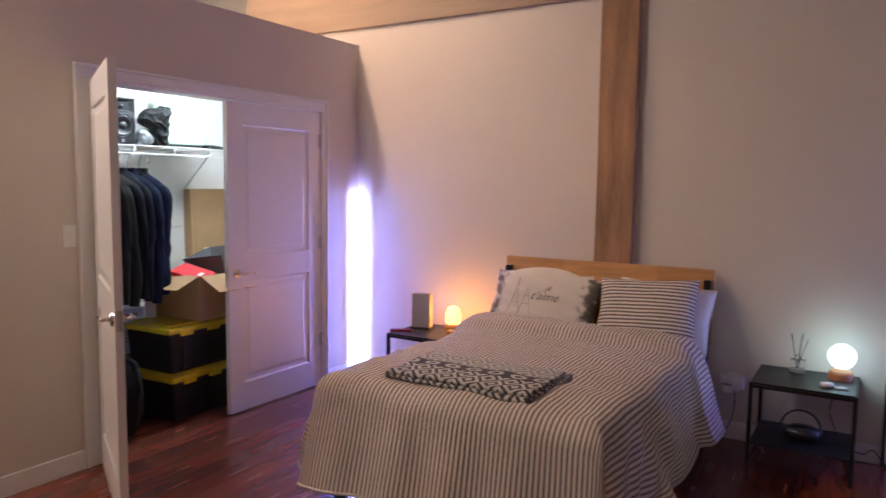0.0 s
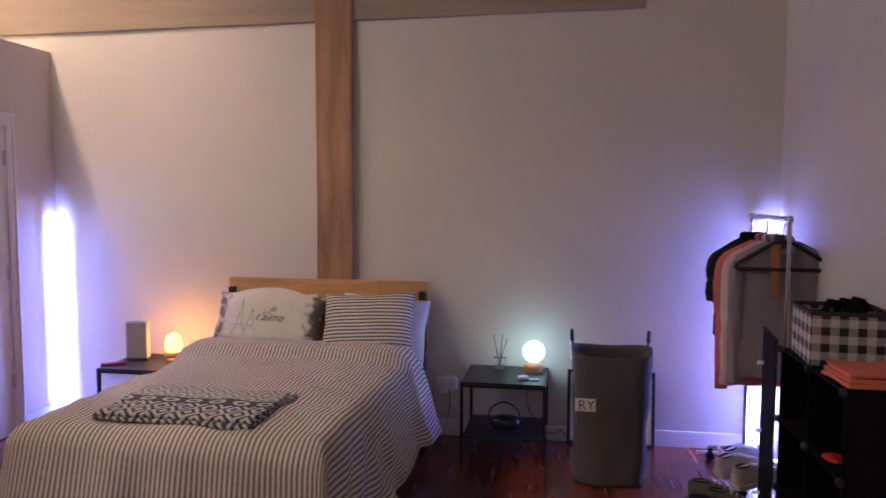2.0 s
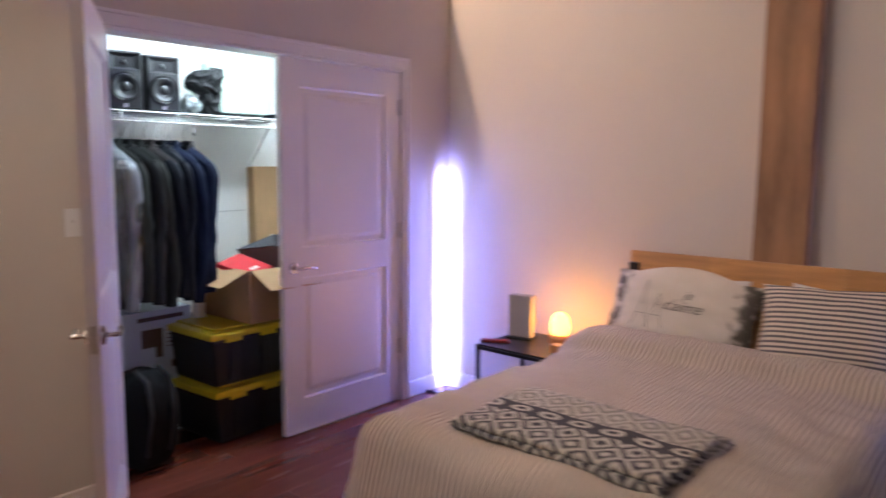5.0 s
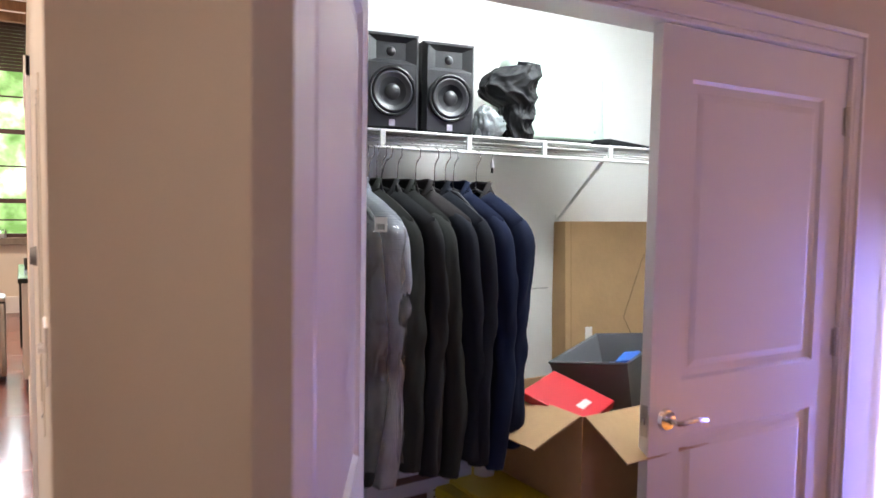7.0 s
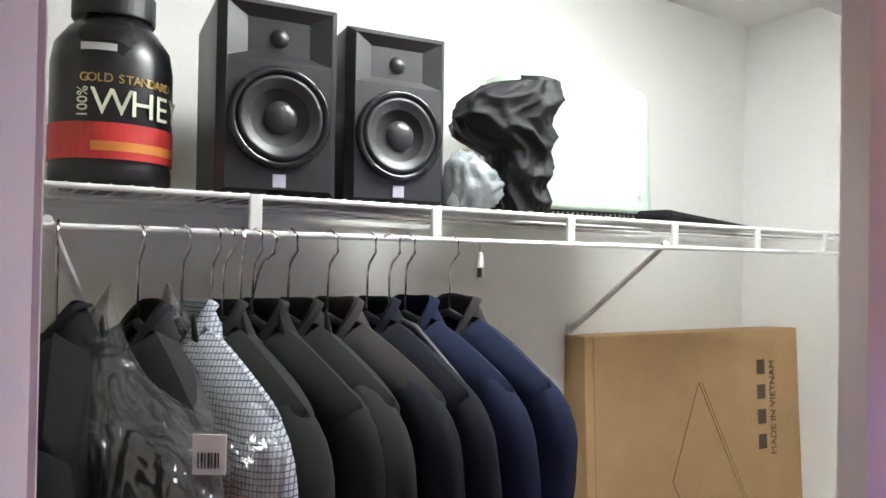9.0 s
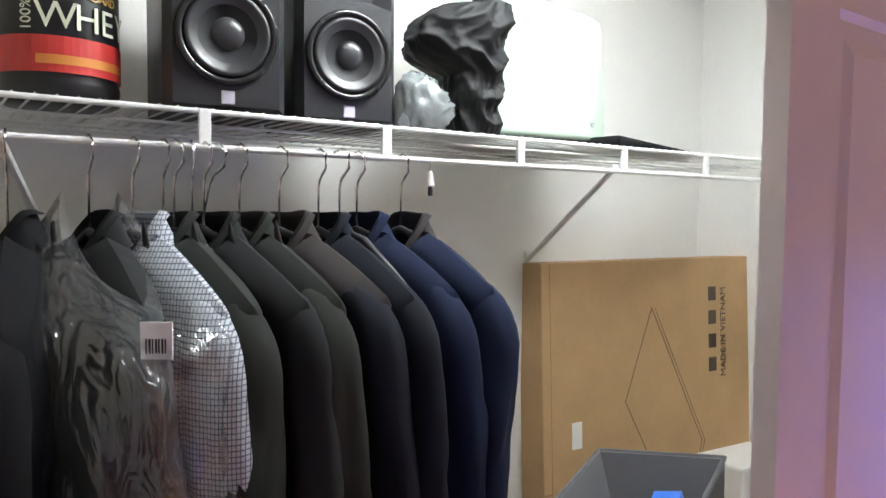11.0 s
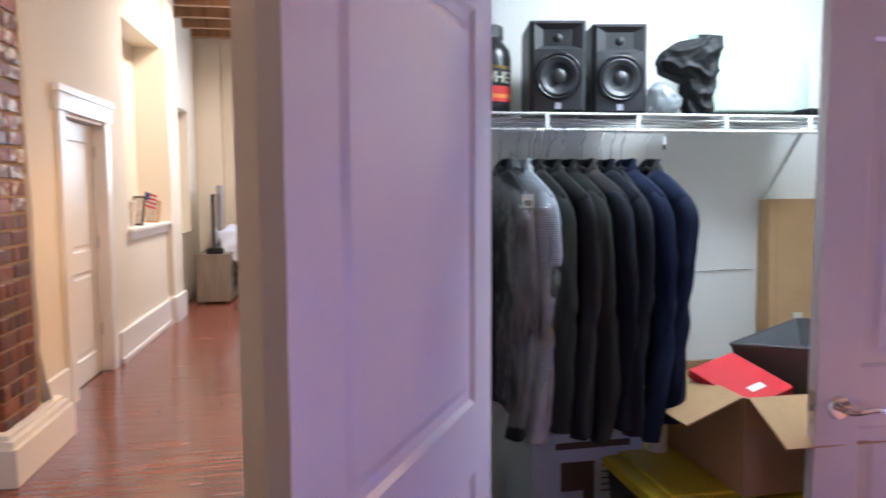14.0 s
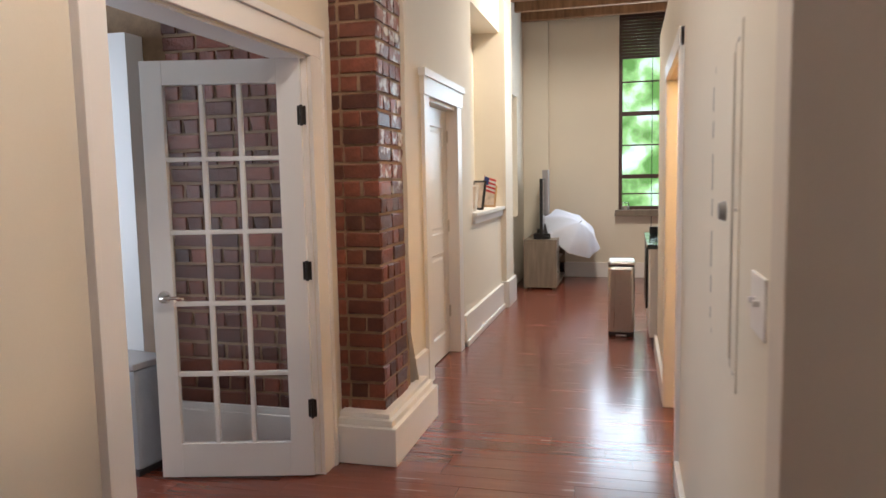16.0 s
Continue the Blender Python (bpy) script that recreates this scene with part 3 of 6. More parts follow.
def cushion(name, label, w, h, d, m, material, dome=0.0, uvscale=1.0):
    """A plump pillow: flat in its xz plane, thick in y, with puckered corners."""
    me = bpy.data.meshes.new(name)
    n = 36
    verts, uvs, faces = [], [], []
    for side in (-1, 1):
        for i in range(n + 1):
            for j in range(n + 1):
                u, v = i / n * 2 - 1, j / n * 2 - 1
                t = max((1 - u ** 4) * (1 - v ** 4), 0) ** 0.55
                x = u * w / 2 * (1 - 0.06 * (1 - abs(v)) * abs(u) ** 3)
                z = v * h / 2 * (1 - 0.08 * (1 - abs(u)) * abs(v) ** 3 * (1 if dome == 0 else 0)) + dome * max(v, 0) * (1 - min(abs(u) * 1.5, 1) ** 2)
                y = side * d / 2 * t + 0.010 * noise.noise(Vector((u * 3, v * 3, side * 2 + w * 7)))
                verts.append((x, y, z))
                uvs.append((u * w / 2, v * h / 2))
    k = (n + 1) ** 2
    for s in (0, 1):
        for i in range(n):
            for j in range(n):
                a = s * k + i * (n + 1) + j
                f = (a, a + n + 1, a + n + 2, a + 1)
                faces.append(f if s else f[::-1])
    me.from_pydata(verts, [], faces)
    lay = me.uv_layers.new()
    for p in me.polygons:
        p.use_smooth = True
        for li in p.loop_indices:
            lay.data[li].uv = uvs[me.loops[li].vertex_index]
    me.materials.append(material)
    ob = tagged(new(name, me), label, "pillow", "pillows on the bed")
    ob.matrix_world = m
    return ob


pillow_mat = striped("striped_pillow", stripe_light, (0.13, 0.12, 0.14), 1, 0.0225, 0.46)
print_mat = mat("printed_linen", (0.66, 0.62, 0.56), 0.9, vary=0.06, fine=300, bump=0.2)
n_, l_ = print_mat.node_tree.nodes, print_mat.node_tree.links
uv_ = n_.new("ShaderNodeUVMap")
sp_ = n_.new("ShaderNodeSeparateXYZ")
l_.new(uv_.outputs[0], sp_.inputs[0])
ab_ = n_.new("ShaderNodeMath")
ab_.operation = "ABSOLUTE"
l_.new(sp_.outputs[0], ab_.inputs[0])
mr_ = n_.new("ShaderNodeMapRange")
mr_.inputs["From Min"].default_value, mr_.inputs["From Max"].default_value = 0.15, 0.32
l_.new(ab_.outputs[0], mr_.inputs["Value"])
nz_ = n_.new("ShaderNodeTexNoise")
nz_.inputs["Scale"].default_value, nz_.inputs["Detail"].default_value = 16, 8
l_.new(uv_.outputs[0], nz_.inputs["Vector"])
mu_ = n_.new("ShaderNodeMath")
mu_.operation = "MULTIPLY"
l_.new(mr_.outputs[0], mu_.inputs[0])
l_.new(nz_.outputs["Fac"], mu_.inputs[1])
th_ = n_.new("ShaderNodeMapRange")
th_.inputs["From Min"].default_value, th_.inputs["From Max"].default_value = 0.34, 0.50
l_.new(mu_.outputs[0], th_.inputs["Value"])
mx_ = n_.new("ShaderNodeMix")
mx_.data_type = "RGBA"
b_ = n_["Principled BSDF"]
l_.new(b_.inputs["Base Color"].links[0].from_socket, mx_.inputs["A"])
mx_.inputs["B"].default_value = (0.13, 0.12, 0.10, 1)
l_.new(th_.outputs[0], mx_.inputs["Factor"])
l_.new(mx_.outputs["Result"], b_.inputs["Base Color"])
ink = mat("grey_ink", (0.10, 0.095, 0.09), 0.8, bump=0)

cushion("pillow", "plain white pillow against the headboard", 0.58, 0.40, 0.15, pose(-1.00, 4.475, 0.75, -16, 4, 0), white_linen)
cushion("pillow", "white pillow behind the printed one", 0.62, 0.38, 0.15, pose(-1.76, 4.475, 0.75, -16, -3, 0), white_linen)
cushion("pillow", "grey and cream striped pillow leaning on another", 0.60, 0.40, 0.17, pose(-1.075, 4.37, 0.79, -26, -3, 0), pillow_mat)
pp_ = cushion("pillow", "cream pillow printed with towers and script", 0.74, 0.37, 0.18, pose(-1.735, 4.36, 0.78, -26, 2, 0), print_mat, 0.05)
for w_, s_, x_, z_ in (("je", 0.062, 0.05, 0.065), ("t'aime", 0.078, 0.035, 0.005)):
    o = text("script", w_, s_, pose(x_, -0.098, z_, 90, 0, 0), ink, pp_)
    o.data.shear, o.data.extrude = 0.45, 0.0002
for x, h in ((-0.16, 0.24), (-0.085, 0.19)):
    bm = bmesh.new()
    for a in (-1, 1):
        pipe(bm, [(x + a * 0.045, -0.083, -0.12), (x + a * 0.020, -0.0925, -0.05), (x + a * 0.008, -0.096, 0.03), (x, -0.092, -0.12 + h)], 0.0013, 5)
    for z, r in ((-0.055, 0.024), (0.0, 0.013)):
        pipe(bm, [(x - r, -0.0945, z), (x + r, -0.0945, z)], 0.0013, 5)
    part("printed_tower", bm, ink, pp_, "grey printed tower motif")

# folded throw with diamonds
throw_mat = mat("patterned_throw", (0.50, 0.48, 0.42), 0.95, vary=0.12, scale=8, fine=250, bump=0.6)
n_, l_ = throw_mat.node_tree.nodes, throw_mat.node_tree.links


def mnode(op, a, b=None):
    q = n_.new("ShaderNodeMath")
    q.operation = op
    for i, v in enumerate((a, b)):
        if v is None:
            continue
        if isinstance(v, (int, float)):
            q.inputs[i].default_value = v
        else:
            l_.new(v, q.inputs[i])
    return q.outputs[0]


uv_ = n_.new("ShaderNodeUVMap")
sp_ = n_.new("ShaderNodeSeparateXYZ")
l_.new(uv_.outputs[0], sp_.inputs[0])
U, V_ = sp_.outputs[0], sp_.outputs[1]
tri = mnode("ADD", mnode("ABSOLUTE", mnode("SUBTRACT", mnode("FRACT", mnode("MULTIPLY", U, 9.0)), 0.5)), mnode("ABSOLUTE", mnode("SUBTRACT", mnode("FRACT", mnode("MULTIPLY", V_, 7.0)), 0.5)))
dia = mnode("LESS_THAN", mnode("FRACT", mnode("MULTIPLY", tri, 3.0)), 0.50)
off_ = mnode("SUBTRACT", V_, 0.015)
band = mnode("LESS_THAN", mnode("ABSOLUTE", off_), 0.040)
far_ = mnode("GREATER_THAN", off_, 0.040)
oval = mnode("ADD", mnode("POWER", mnode("MULTIPLY", mnode("SUBTRACT", mnode("FRACT", mnode("MULTIPLY", U, 9.0)), 0.5), 2.9), 2.0), mnode("POWER", mnode("MULTIPLY", off_, 38.0), 2.0))
ovals = mnode("MULTIPLY", mnode("LESS_THAN", oval, 1.0), mnode("GREATER_THAN", oval, 0.22))
weak = mnode("SUBTRACT", 1.0, mnode("MULTIPLY", far_, 0.45))
dark_ = mnode("ADD", mnode("MULTIPLY", mnode("SUBTRACT", 1.0, band), mnode("MULTIPLY", dia, weak)), mnode("MULTIPLY", band, mnode("SUBTRACT", 1.0, ovals)))
mx_ = n_.new("ShaderNodeMix")
mx_.data_type = "RGBA"
b_ = n_["Principled BSDF"]
l_.new(b_.inputs["Base Color"].links[0].from_socket, mx_.inputs["A"])
mx_.inputs["B"].default_value = (0.055, 0.055, 0.065, 1)
l_.new(dark_, mx_.inputs["Factor"])
l_.new(mx_.outputs["Result"], b_.inputs["Base Color"])
throw = thing("throw_blanket", "folded black and cream patterned throw on the duvet", "blanket", pose(-1.43, 2.92, 0.660, 0.5, 0, -2))


def fold_layer(w, l, z, t, m):
    """One fold of cloth: a soft slab with a rounded front edge and a wavy top."""
    bm = bmesh.new()
    uvl = bm.loops.layers.uv.new()
    path = []
    for k in range(31):
        s = k / 30
        if s < 0.45:
            path.append((-l / 2 + l * (1 - s / 0.45), 0.0))
        elif s < 0.55:
            a = (s - 0.45) / 0.10 * math.pi
            path.append((-l / 2 - t / 2 * math.sin(a), t / 2 - t / 2 * math.cos(a)))
        else:
            path.append((-l / 2 + l * (s - 0.55) / 0.45, t))
    nx = 40
    vs = [[bm.verts.new((w * (i / nx - 0.5) + 0.004 * math.sin(k), p[0] + 0.006 * noise.noise(Vector((i * 0.3, z * 40, k * 0.1))), z + p[1] + 0.007 * noise.noise(Vector((i * 0.16, k * 0.2, z * 30))))) for k, p in enumerate(path)] for i in range(nx + 1)]
    for i in range(nx):
        for k in range(30):
            f = bm.faces.new((vs[i][k], vs[i + 1][k], vs[i + 1][k + 1], vs[i][k + 1]))
            f.smooth = True
            for lp, (ii, kk) in zip(f.loops, ((i, k), (i + 1, k), (i + 1, k + 1), (i, k + 1))):
                lp[uvl].uv = (w * ii / nx + z * 3, path[kk][0] + path[kk][1])
    ob = part("fold", bm, throw_mat, throw)
    so = ob.modifiers.new("thick", "SOLIDIFY")
    so.thickness, so.offset = 0.010, 0
    ob.matrix_local = m
    return ob


fold_layer(0.73, 0.46, 0.0, 0.014, pose(0, 0, 0))
fold_layer(0.70, 0.40, 0.018, 0.012, pose(0.0, -0.02, 0, 0, 0, 2.5))

# ---- bedside tables ----


def side_table(label, m):
    t = thing("side_table", label, "side table", m, "bedside tables")
    w, d, h = 0.515, 0.47, 0.483
    boxes("tabletop", black_plastic, [((0.008, 0.008, h - 0.012), (w - 0.008, d - 0.008, h))], t, bevel=0.002)
    boxes("shelf", black_plastic, [((0.012, 0.012, 0.135), (w - 0.012, d - 0.012, 0.147))], t, bevel=0.002)
    for x in (0, w - 0.02):
        for y in (0, d - 0.02):
            boxes("leg", black_metal, [((x, y, 0), (x + 0.02, y + 0.02, h - 0.002))], t, bevel=0.002)
        boxes("rail", black_metal, [((x, 0.02, h - 0.03), (x + 0.02, d - 0.02, h - 0.012))], t, bevel=0.002)
        boxes("rail", black_metal, [((x, 0.02, 0.0), (x + 0.02, d - 0.02, 0.018))], t, bevel=0.002)
    for y in (0, d - 0.02):
        boxes("rail", black_metal, [((0.02, y, h - 0.03), (w - 0.02, y + 0.02, h - 0.012))], t, bevel=0.002)
    return t


side_table("black metal side table with a lower shelf", pose(-0.459, 4.215, 0))
side_table("black metal side table beside the bed", pose(-2.82, 4.12, 0, 0, 0, 0))

base_wood = mat("lamp_wood", (0.48, 0.22, 0.08), 0.45, vary=0.2, scale=10, fine=60, bump=0.05, stretch=(1, 6, 1))


def globe_lamp(label, m, profile, glow, strength, power):
    t = thing("table_lamp", label, "lamp", m)
    bm = bmesh.new()
    lathe(bm, [(0.060, 0), (0.062, 0.004), (0.062, 0.032), (0.055, 0.046), (0.02, 0.064)], 28)
    part("base", bm, base_wood, t, "round wooden base")
    bm = bmesh.new()
    lathe(bm, profile, 28)
    shade = part("shade", bm, mat("glow_" + label.split()[0], (0.8, 0.8, 0.8), 0.4, bump=0, emit=(glow, strength)), t, "glowing frosted shade", True)
    shade.visible_shadow = False
    li = lamp("lamp_light", "POINT", pose(0, 0, 0.12), power, glow, 0.05)
    li.parent = t
    return t


globe = [(0.01, 0.030), (0.018, 0.06)] + [(0.070 * math.sin(a), 0.128 - 0.070 * math.cos(a)) for a in (math.pi * k / 14 for k in range(2, 14))] + [(0.004, 0.198)]
egg = [(0.03, 0.028), (0.046, 0.05), (0.055, 0.08), (0.056, 0.11), (0.050, 0.14), (0.038, 0.163), (0.02, 0.176), (0.004, 0.18)]
globe_lamp("white glowing globe lamp on a wooden base", pose(-0.035, 4.56, 0.483), globe, (0.66, 1.0, 0.93), 2.4, 1.3)
globe_lamp("orange glowing oval lamp on a wooden base", pose(-2.475, 4.46, 0.483), egg, (1.0, 0.38, 0.05), 4.5, 5.4)

grey_plastic = mat("grey_plastic", (0.33, 0.31, 0.31), 0.4, vary=0.05, bump=0.05)
sp = thing("air_monitor", "upright silver grey speaker on the side table", "speaker", pose(-2.70, 4.40, 0.483, 0, 0, 12))
bm = bmesh.new()
box(bm, (-0.075, -0.05, 0.0), (0.075, 0.05, 0.012), 0.004)
part("foot", bm, black_plastic, sp)
bm = bmesh.new()
box(bm, (-0.072, -0.035, 0.012), (0.072, 0.035, 0.262), 0.012)
part("body", bm, grey_plastic, sp)
ph_ = thing("phone_dock", "small dark box beside the lamp", "box", pose(-2.36, 4.27, 0.483))
boxes("body", base_wood, [((-0.04, -0.03, 0), (0.04, 0.03, 0.045))], ph_, bevel=0.004)
rm = thing("remote_control", "dark red remote control on the side table", "remote control", pose(-2.76, 4.22, 0.483, 0, 0, 30))
boxes("body", mat("dark_red", (0.20, 0.02, 0.02), 0.5), [((-0.08, -0.02, 0), (0.08, 0.02, 0.018))], rm, bevel=0.006)

di = thing("reed_diffuser", "square glass reed diffuser with dark sticks", "diffuser", pose(-0.255, 4.58, 0.483))
bm = bmesh.new()
box(bm, (-0.04, -0.04, 0), (0.04, 0.04, 0.075), 0.008)
tube(bm, (0, 0, 0.07), (0, 0, 0.10), 0.014, seg=16)
part("bottle", bm, clear_glass, di, "clear glass bottle")
boxes("oil", mat("oil", (0.55, 0.58, 0.55), 0.1, bump=0), [((-0.033, -0.033, 0.006), (0.033, 0.033, 0.03))], di)
for k in range(5):
    a = k * 1.3
    bm = bmesh.new()
    pipe(bm, [(0, 0, 0.01), (0.018 * math.cos(a), 0.018 * math.sin(a), 0.1), (0.05 * math.cos(a), 0.045 * math.sin(a), 0.20 + 0.01 * k)], 0.0024, 6)
    part("reed", bm, black_plastic, di)
eb = thing("earbud_case", "small white earbud case on the table", "case", pose(-0.09, 4.34, 0.483, 0, 0, 20))
bm = bmesh.new()
box(bm, (-0.03, -0.022, 0), (0.03, 0.022, 0.024), 0.010)
part("case", bm, white_paint, eb, smooth=True)
boxes("card", grey_plastic, [((0.03, -0.05, 0), (0.09, -0.01, 0.008))], eb, bevel=0.002)
bo = thing("headset", "dark headset with clear visor on the shelf", "headset", pose(-0.20, 4.42, 0.147))
bm = bmesh.new()
lathe(bm, [(0.03, 0), (0.075, 0.01), (0.09, 0.04), (0.085, 0.075), (0.05, 0.095), (0.01, 0.10)], 20, Matrix.Diagonal((1.1, 0.8, 0.85, 1)))
part("body", bm, mat("gloss_black", (0.02, 0.02, 0.022), 0.15, bump=0), bo, smooth=True)
bm = bmesh.new()
pipe(bm, [(0.1 * math.cos(a) - 0.01, 0.02, 0.06 + 0.10 * math.sin(a)) for a in (math.pi * k / 10 for k in range(11))], 0.006)
part("strap", bm, black_plastic, bo)

plug_ = thing("power_strip", "white plug adapters in the wall outlet", "power strip", pose(-0.60, bed_y(-0.6), 0.35))
boxes("outlet", white_paint, [((-0.036, -0.006, -0.058), (0.036, 0, 0.058))], plug_, bevel=0.003)
boxes("adapter", white_paint, [((-0.075, -0.05, 0.0), (0.0, -0.006, 0.045))], plug_, bevel=0.006)
boxes("adapter", white_paint, [((0.0, -0.06, -0.03), (0.06, -0.006, 0.05))], plug_, bevel=0.006)
boxes("adapter", white_paint, [((-0.06, -0.045, -0.06), (-0.01, -0.006, -0.015))], plug_, bevel=0.006)


def cable(label, pts, r=0.003, material=None):
    """A sagging cable smoothed through its points."""
    p = [Vector(q) for q in pts]
    out = []
    for i in range(len(p) - 1):
        a, b, c, d = p[max(i - 1, 0)], p[i], p[i + 1], p[min(i + 2, len(p) - 1)]
        for k in range(6):
            t = k / 6
            out.append(0.5 * ((2 * b) + (c - a) * t + (2 * a - 5 * b + 4 * c - d) * t * t + (3 * b - a - 3 * c + d) * t ** 3))
    out.append(p[-1])
    bm = bmesh.new()
    pipe(bm, out, r, 6)
    return tagged(part("cable", bm, material or black_plastic, smooth=True), label, "cable")


cable("black cable hanging from the outlet to the floor", [(-0.59, 4.62, 0.33), (-0.585, 4.60, 0.20), (-0.62, 4.58, 0.08), (-0.70, 4.50, 0.004), (-0.66, 4.3, 0.004)])
cable("black cable along the wall behind the table", [(-0.05, 4.66, 0.42), (-0.08, 4.66, 0.25), (0.0, 4.64, 0.10), (0.09, 4.62, 0.06), (0.14, 4.6, 0.10), (0.20, 4.63, 0.02)])
cable("thin pale cable at the wall", [(-0.60, 4.63, 0.30), (-0.52, 4.64, 0.15), (-0.44, 4.62, 0.03), (-0.4, 4.5, 0.004)], 0.002, white_paint)
bm = bmesh.new()
box(bm, (0.0, -0.012, 0.0), (0.30, 0.0, 0.02), 0.003)
o = part("paper_strip", bm, white_paint)
o.matrix_world = pose(0.98, 4.60, 0.0, 0, 0, 4)
tagged(o, "white floor moulding strip by the wall", "strip")

# leaning framed board behind the hamper
fb = thing("picture_frame", "black framed white board leaning on the wall", "frame", pose(0.455, 4.64, 0.0, -6, 0, 0))
boxes("board", white_paint, [((-0.26, -0.006, 0.03), (0.26, 0.0, 0.46))], fb)
for lo, hi in (((-0.275, -0.016, 0.0), (-0.255, 0.004, 0.48)), ((0.255, -0.016, 0.0), (0.275, 0.004, 0.48)), ((-0.255, -0.016, 0.46), (0.255, 0.004, 0.48)), ((-0.255, -0.016, 0.0), (0.255, 0.004, 0.02))):
    boxes("frame_bar", black_plastic, [(lo, hi)], fb, bevel=0.002)

# ---- laundry hamper ----
hamper_cloth = mat("grey_canvas", (0.092, 0.084, 0.083), 0.85, vary=0.12, scale=5, fine=260, bump=0.5)
hp = thing("laundry_hamper", "dark grey canvas laundry hamper with handles", "laundry hamper", pose(0.42, 4.12, 0, 0, 0, 2))


def hamper_wall(u, v, inner=0.0):
    a = u * 2 * math.pi
    rx, ry = 0.222 - 0.026 * (1 - v) - inner, 0.170 - 0.008 * (1 - v) - inner
    k = (abs(math.cos(a)) ** 3.2 + abs(math.sin(a)) ** 3.2) ** (-1 / 3.2)
    w = 0.012 * noise.noise(Vector((math.cos(a) * 2, math.sin(a) * 2, v * 4))) + 0.007 * math.sin(v * 14 + a * 2) * (1 - v) - 0.014 * abs(noise.noise(Vector((math.cos(a) * 1.6 + v, math.sin(a) * 1.6, v * 2.6 + a * 0.4)))) * math.sin(min(1.0, v * 1.05) * math.pi)
    z = 0.005 + v * (0.735 + 0.012 * math.cos(2 * a) - 0.006 * max(0.0, -math.sin(a)) * v)
    return Vector(((rx + w) * k * math.cos(a), (ry + w) * k * math.sin(a), z))


bm = bmesh.new()
vs = grid(bm, lambda u, v: hamper_wall(u, v), 72, 40, True)
inn = grid(bm, lambda u, v: hamper_wall(u, 1 - v * 0.6, 0.006), 72, 14, True)
for i in range(72):
    bm.faces.new((vs[i][-1], vs[(i + 1) % 72][-1], inn[(i + 1) % 72][0], inn[i][0]))
bm.faces.new([c[0] for c in vs][::-1])
bm.faces.new([c[-1] for c in inn])
part("bag", bm, hamper_cloth, hp, smooth=True)
for x in (-0.205, 0.205):
    bm = bmesh.new()
    tube(bm, (x, 0.10, 0.60), (x + 0.01 * (1 if x > 0 else -1), 0.10, 0.765), 0.010, seg=12)
    part("rod", bm, chrome, hp, "bright aluminium rod")
    bm = bmesh.new()
    tube(bm, (x + 0.01 * (1 if x > 0 else -1), 0.10, 0.765), (x + 0.013 * (1 if x > 0 else -1), 0.10, 0.83), 0.012, 0.010, 12)
    part("grip", bm, black_plastic, hp, "black rubber grip")
o = boxes("label_patch", white_paint, [((-0.205, -0.162, 0.425), (-0.095, -0.156, 0.495))], hp)
o.matrix_local = pose(0.0, -0.006, 0.0, 0, 0, 0)
text("lettering", "RY", 0.075, pose(-0.145, -0.170, 0.458, 90, 0, 0), ink, hp)

# ---- corner light bars ----
led_mat = mat("led_strip", (0.8, 0.8, 0.8), 0.4, bump=0, emit=((0.62, 0.66, 1.0), 30.0))


def corner_lamp(label, m, power, out=1.45):
    """A slim black pole on a looped foot whose strip faces the corner behind it."""
    t = thing("corner_lamp", label, "floor lamp", m)
    boxes("pole", black_metal, [((-0.004, -0.006, 0.02), (0.004, 0.006, 1.46))], t, bevel=0.002)
    boxes("light_strip", led_mat, [((-0.006, 0.0065, 0.03), (0.006, 0.010, 1.45))], t)
    bm = bmesh.new()
    pipe(bm, [(0.14 * math.sin(a), 0.03 - 0.13 * math.cos(a), 0.008) for a in (-2.6 + 5.2 * k / 20 for k in range(21))] , 0.007)
    pipe(bm, [(0, -0.10, 0.008), (0, 0, 0.010), (0, 0, 0.03)], 0.007)
    part("foot", bm, black_metal, t)
    li = lamp("strip_light", "AREA", pose(0, 0.013, 0.74, 90, 0, 0), power, VIOLET, 0.012, 1.42)
    li.parent = t
    li = lamp("strip_light", "AREA", pose(0, -0.010, 0.74, -90, 0, 0), power * out, VIOLET, 0.012, 1.42)
    li.parent = t
    return t


corner_lamp("violet-white corner light bar beside the closet", pose(-3.375, 4.50, 0, 0, 0, 45), 10.5, 1.05)
corner_lamp("violet-white corner light bar behind the clothes rack", pose(1.36, 4.63, 0, 0, 0, -45), 10, 1.8)

# ---- garments ----


def cloth(name, color, vary=0.15, fine=300):
    m = mat(name, color, 0.92, 0, vary, 5, 700, 0.10)
    m.node_tree.nodes["Principled BSDF"].inputs["Specular IOR Level"].default_value = 0.2
    # soft drapery creases running down the cloth
    n, l = m.node_tree.nodes, m.node_tree.links
    tc, mp, nz, bp = n.new("ShaderNodeTexCoord"), n.new("ShaderNodeMapping"), n.new("ShaderNodeTexNoise"), n.new("ShaderNodeBump")
    mp.inputs["Scale"].default_value = (1, 1, 0.4)
    nz.inputs["Scale"].default_value, nz.inputs["Detail"].default_value, nz.inputs["Distortion"].default_value = 9, 1.5, 0.6
    bp.inputs["Strength"].default_value, bp.inputs["Distance"].default_value = 0.45, 0.02
    b = n["Principled BSDF"]
    l.new(tc.outputs["Object"], mp.inputs[0])
    l.new(mp.outputs[0], nz.inputs["Vector"])
    l.new(nz.outputs["Fac"], bp.inputs["Height"])
    l.new(b.inputs["Normal"].links[0].from_socket, bp.inputs["Normal"])
    l.new(bp.outputs[0], b.inputs["Normal"])
    return m


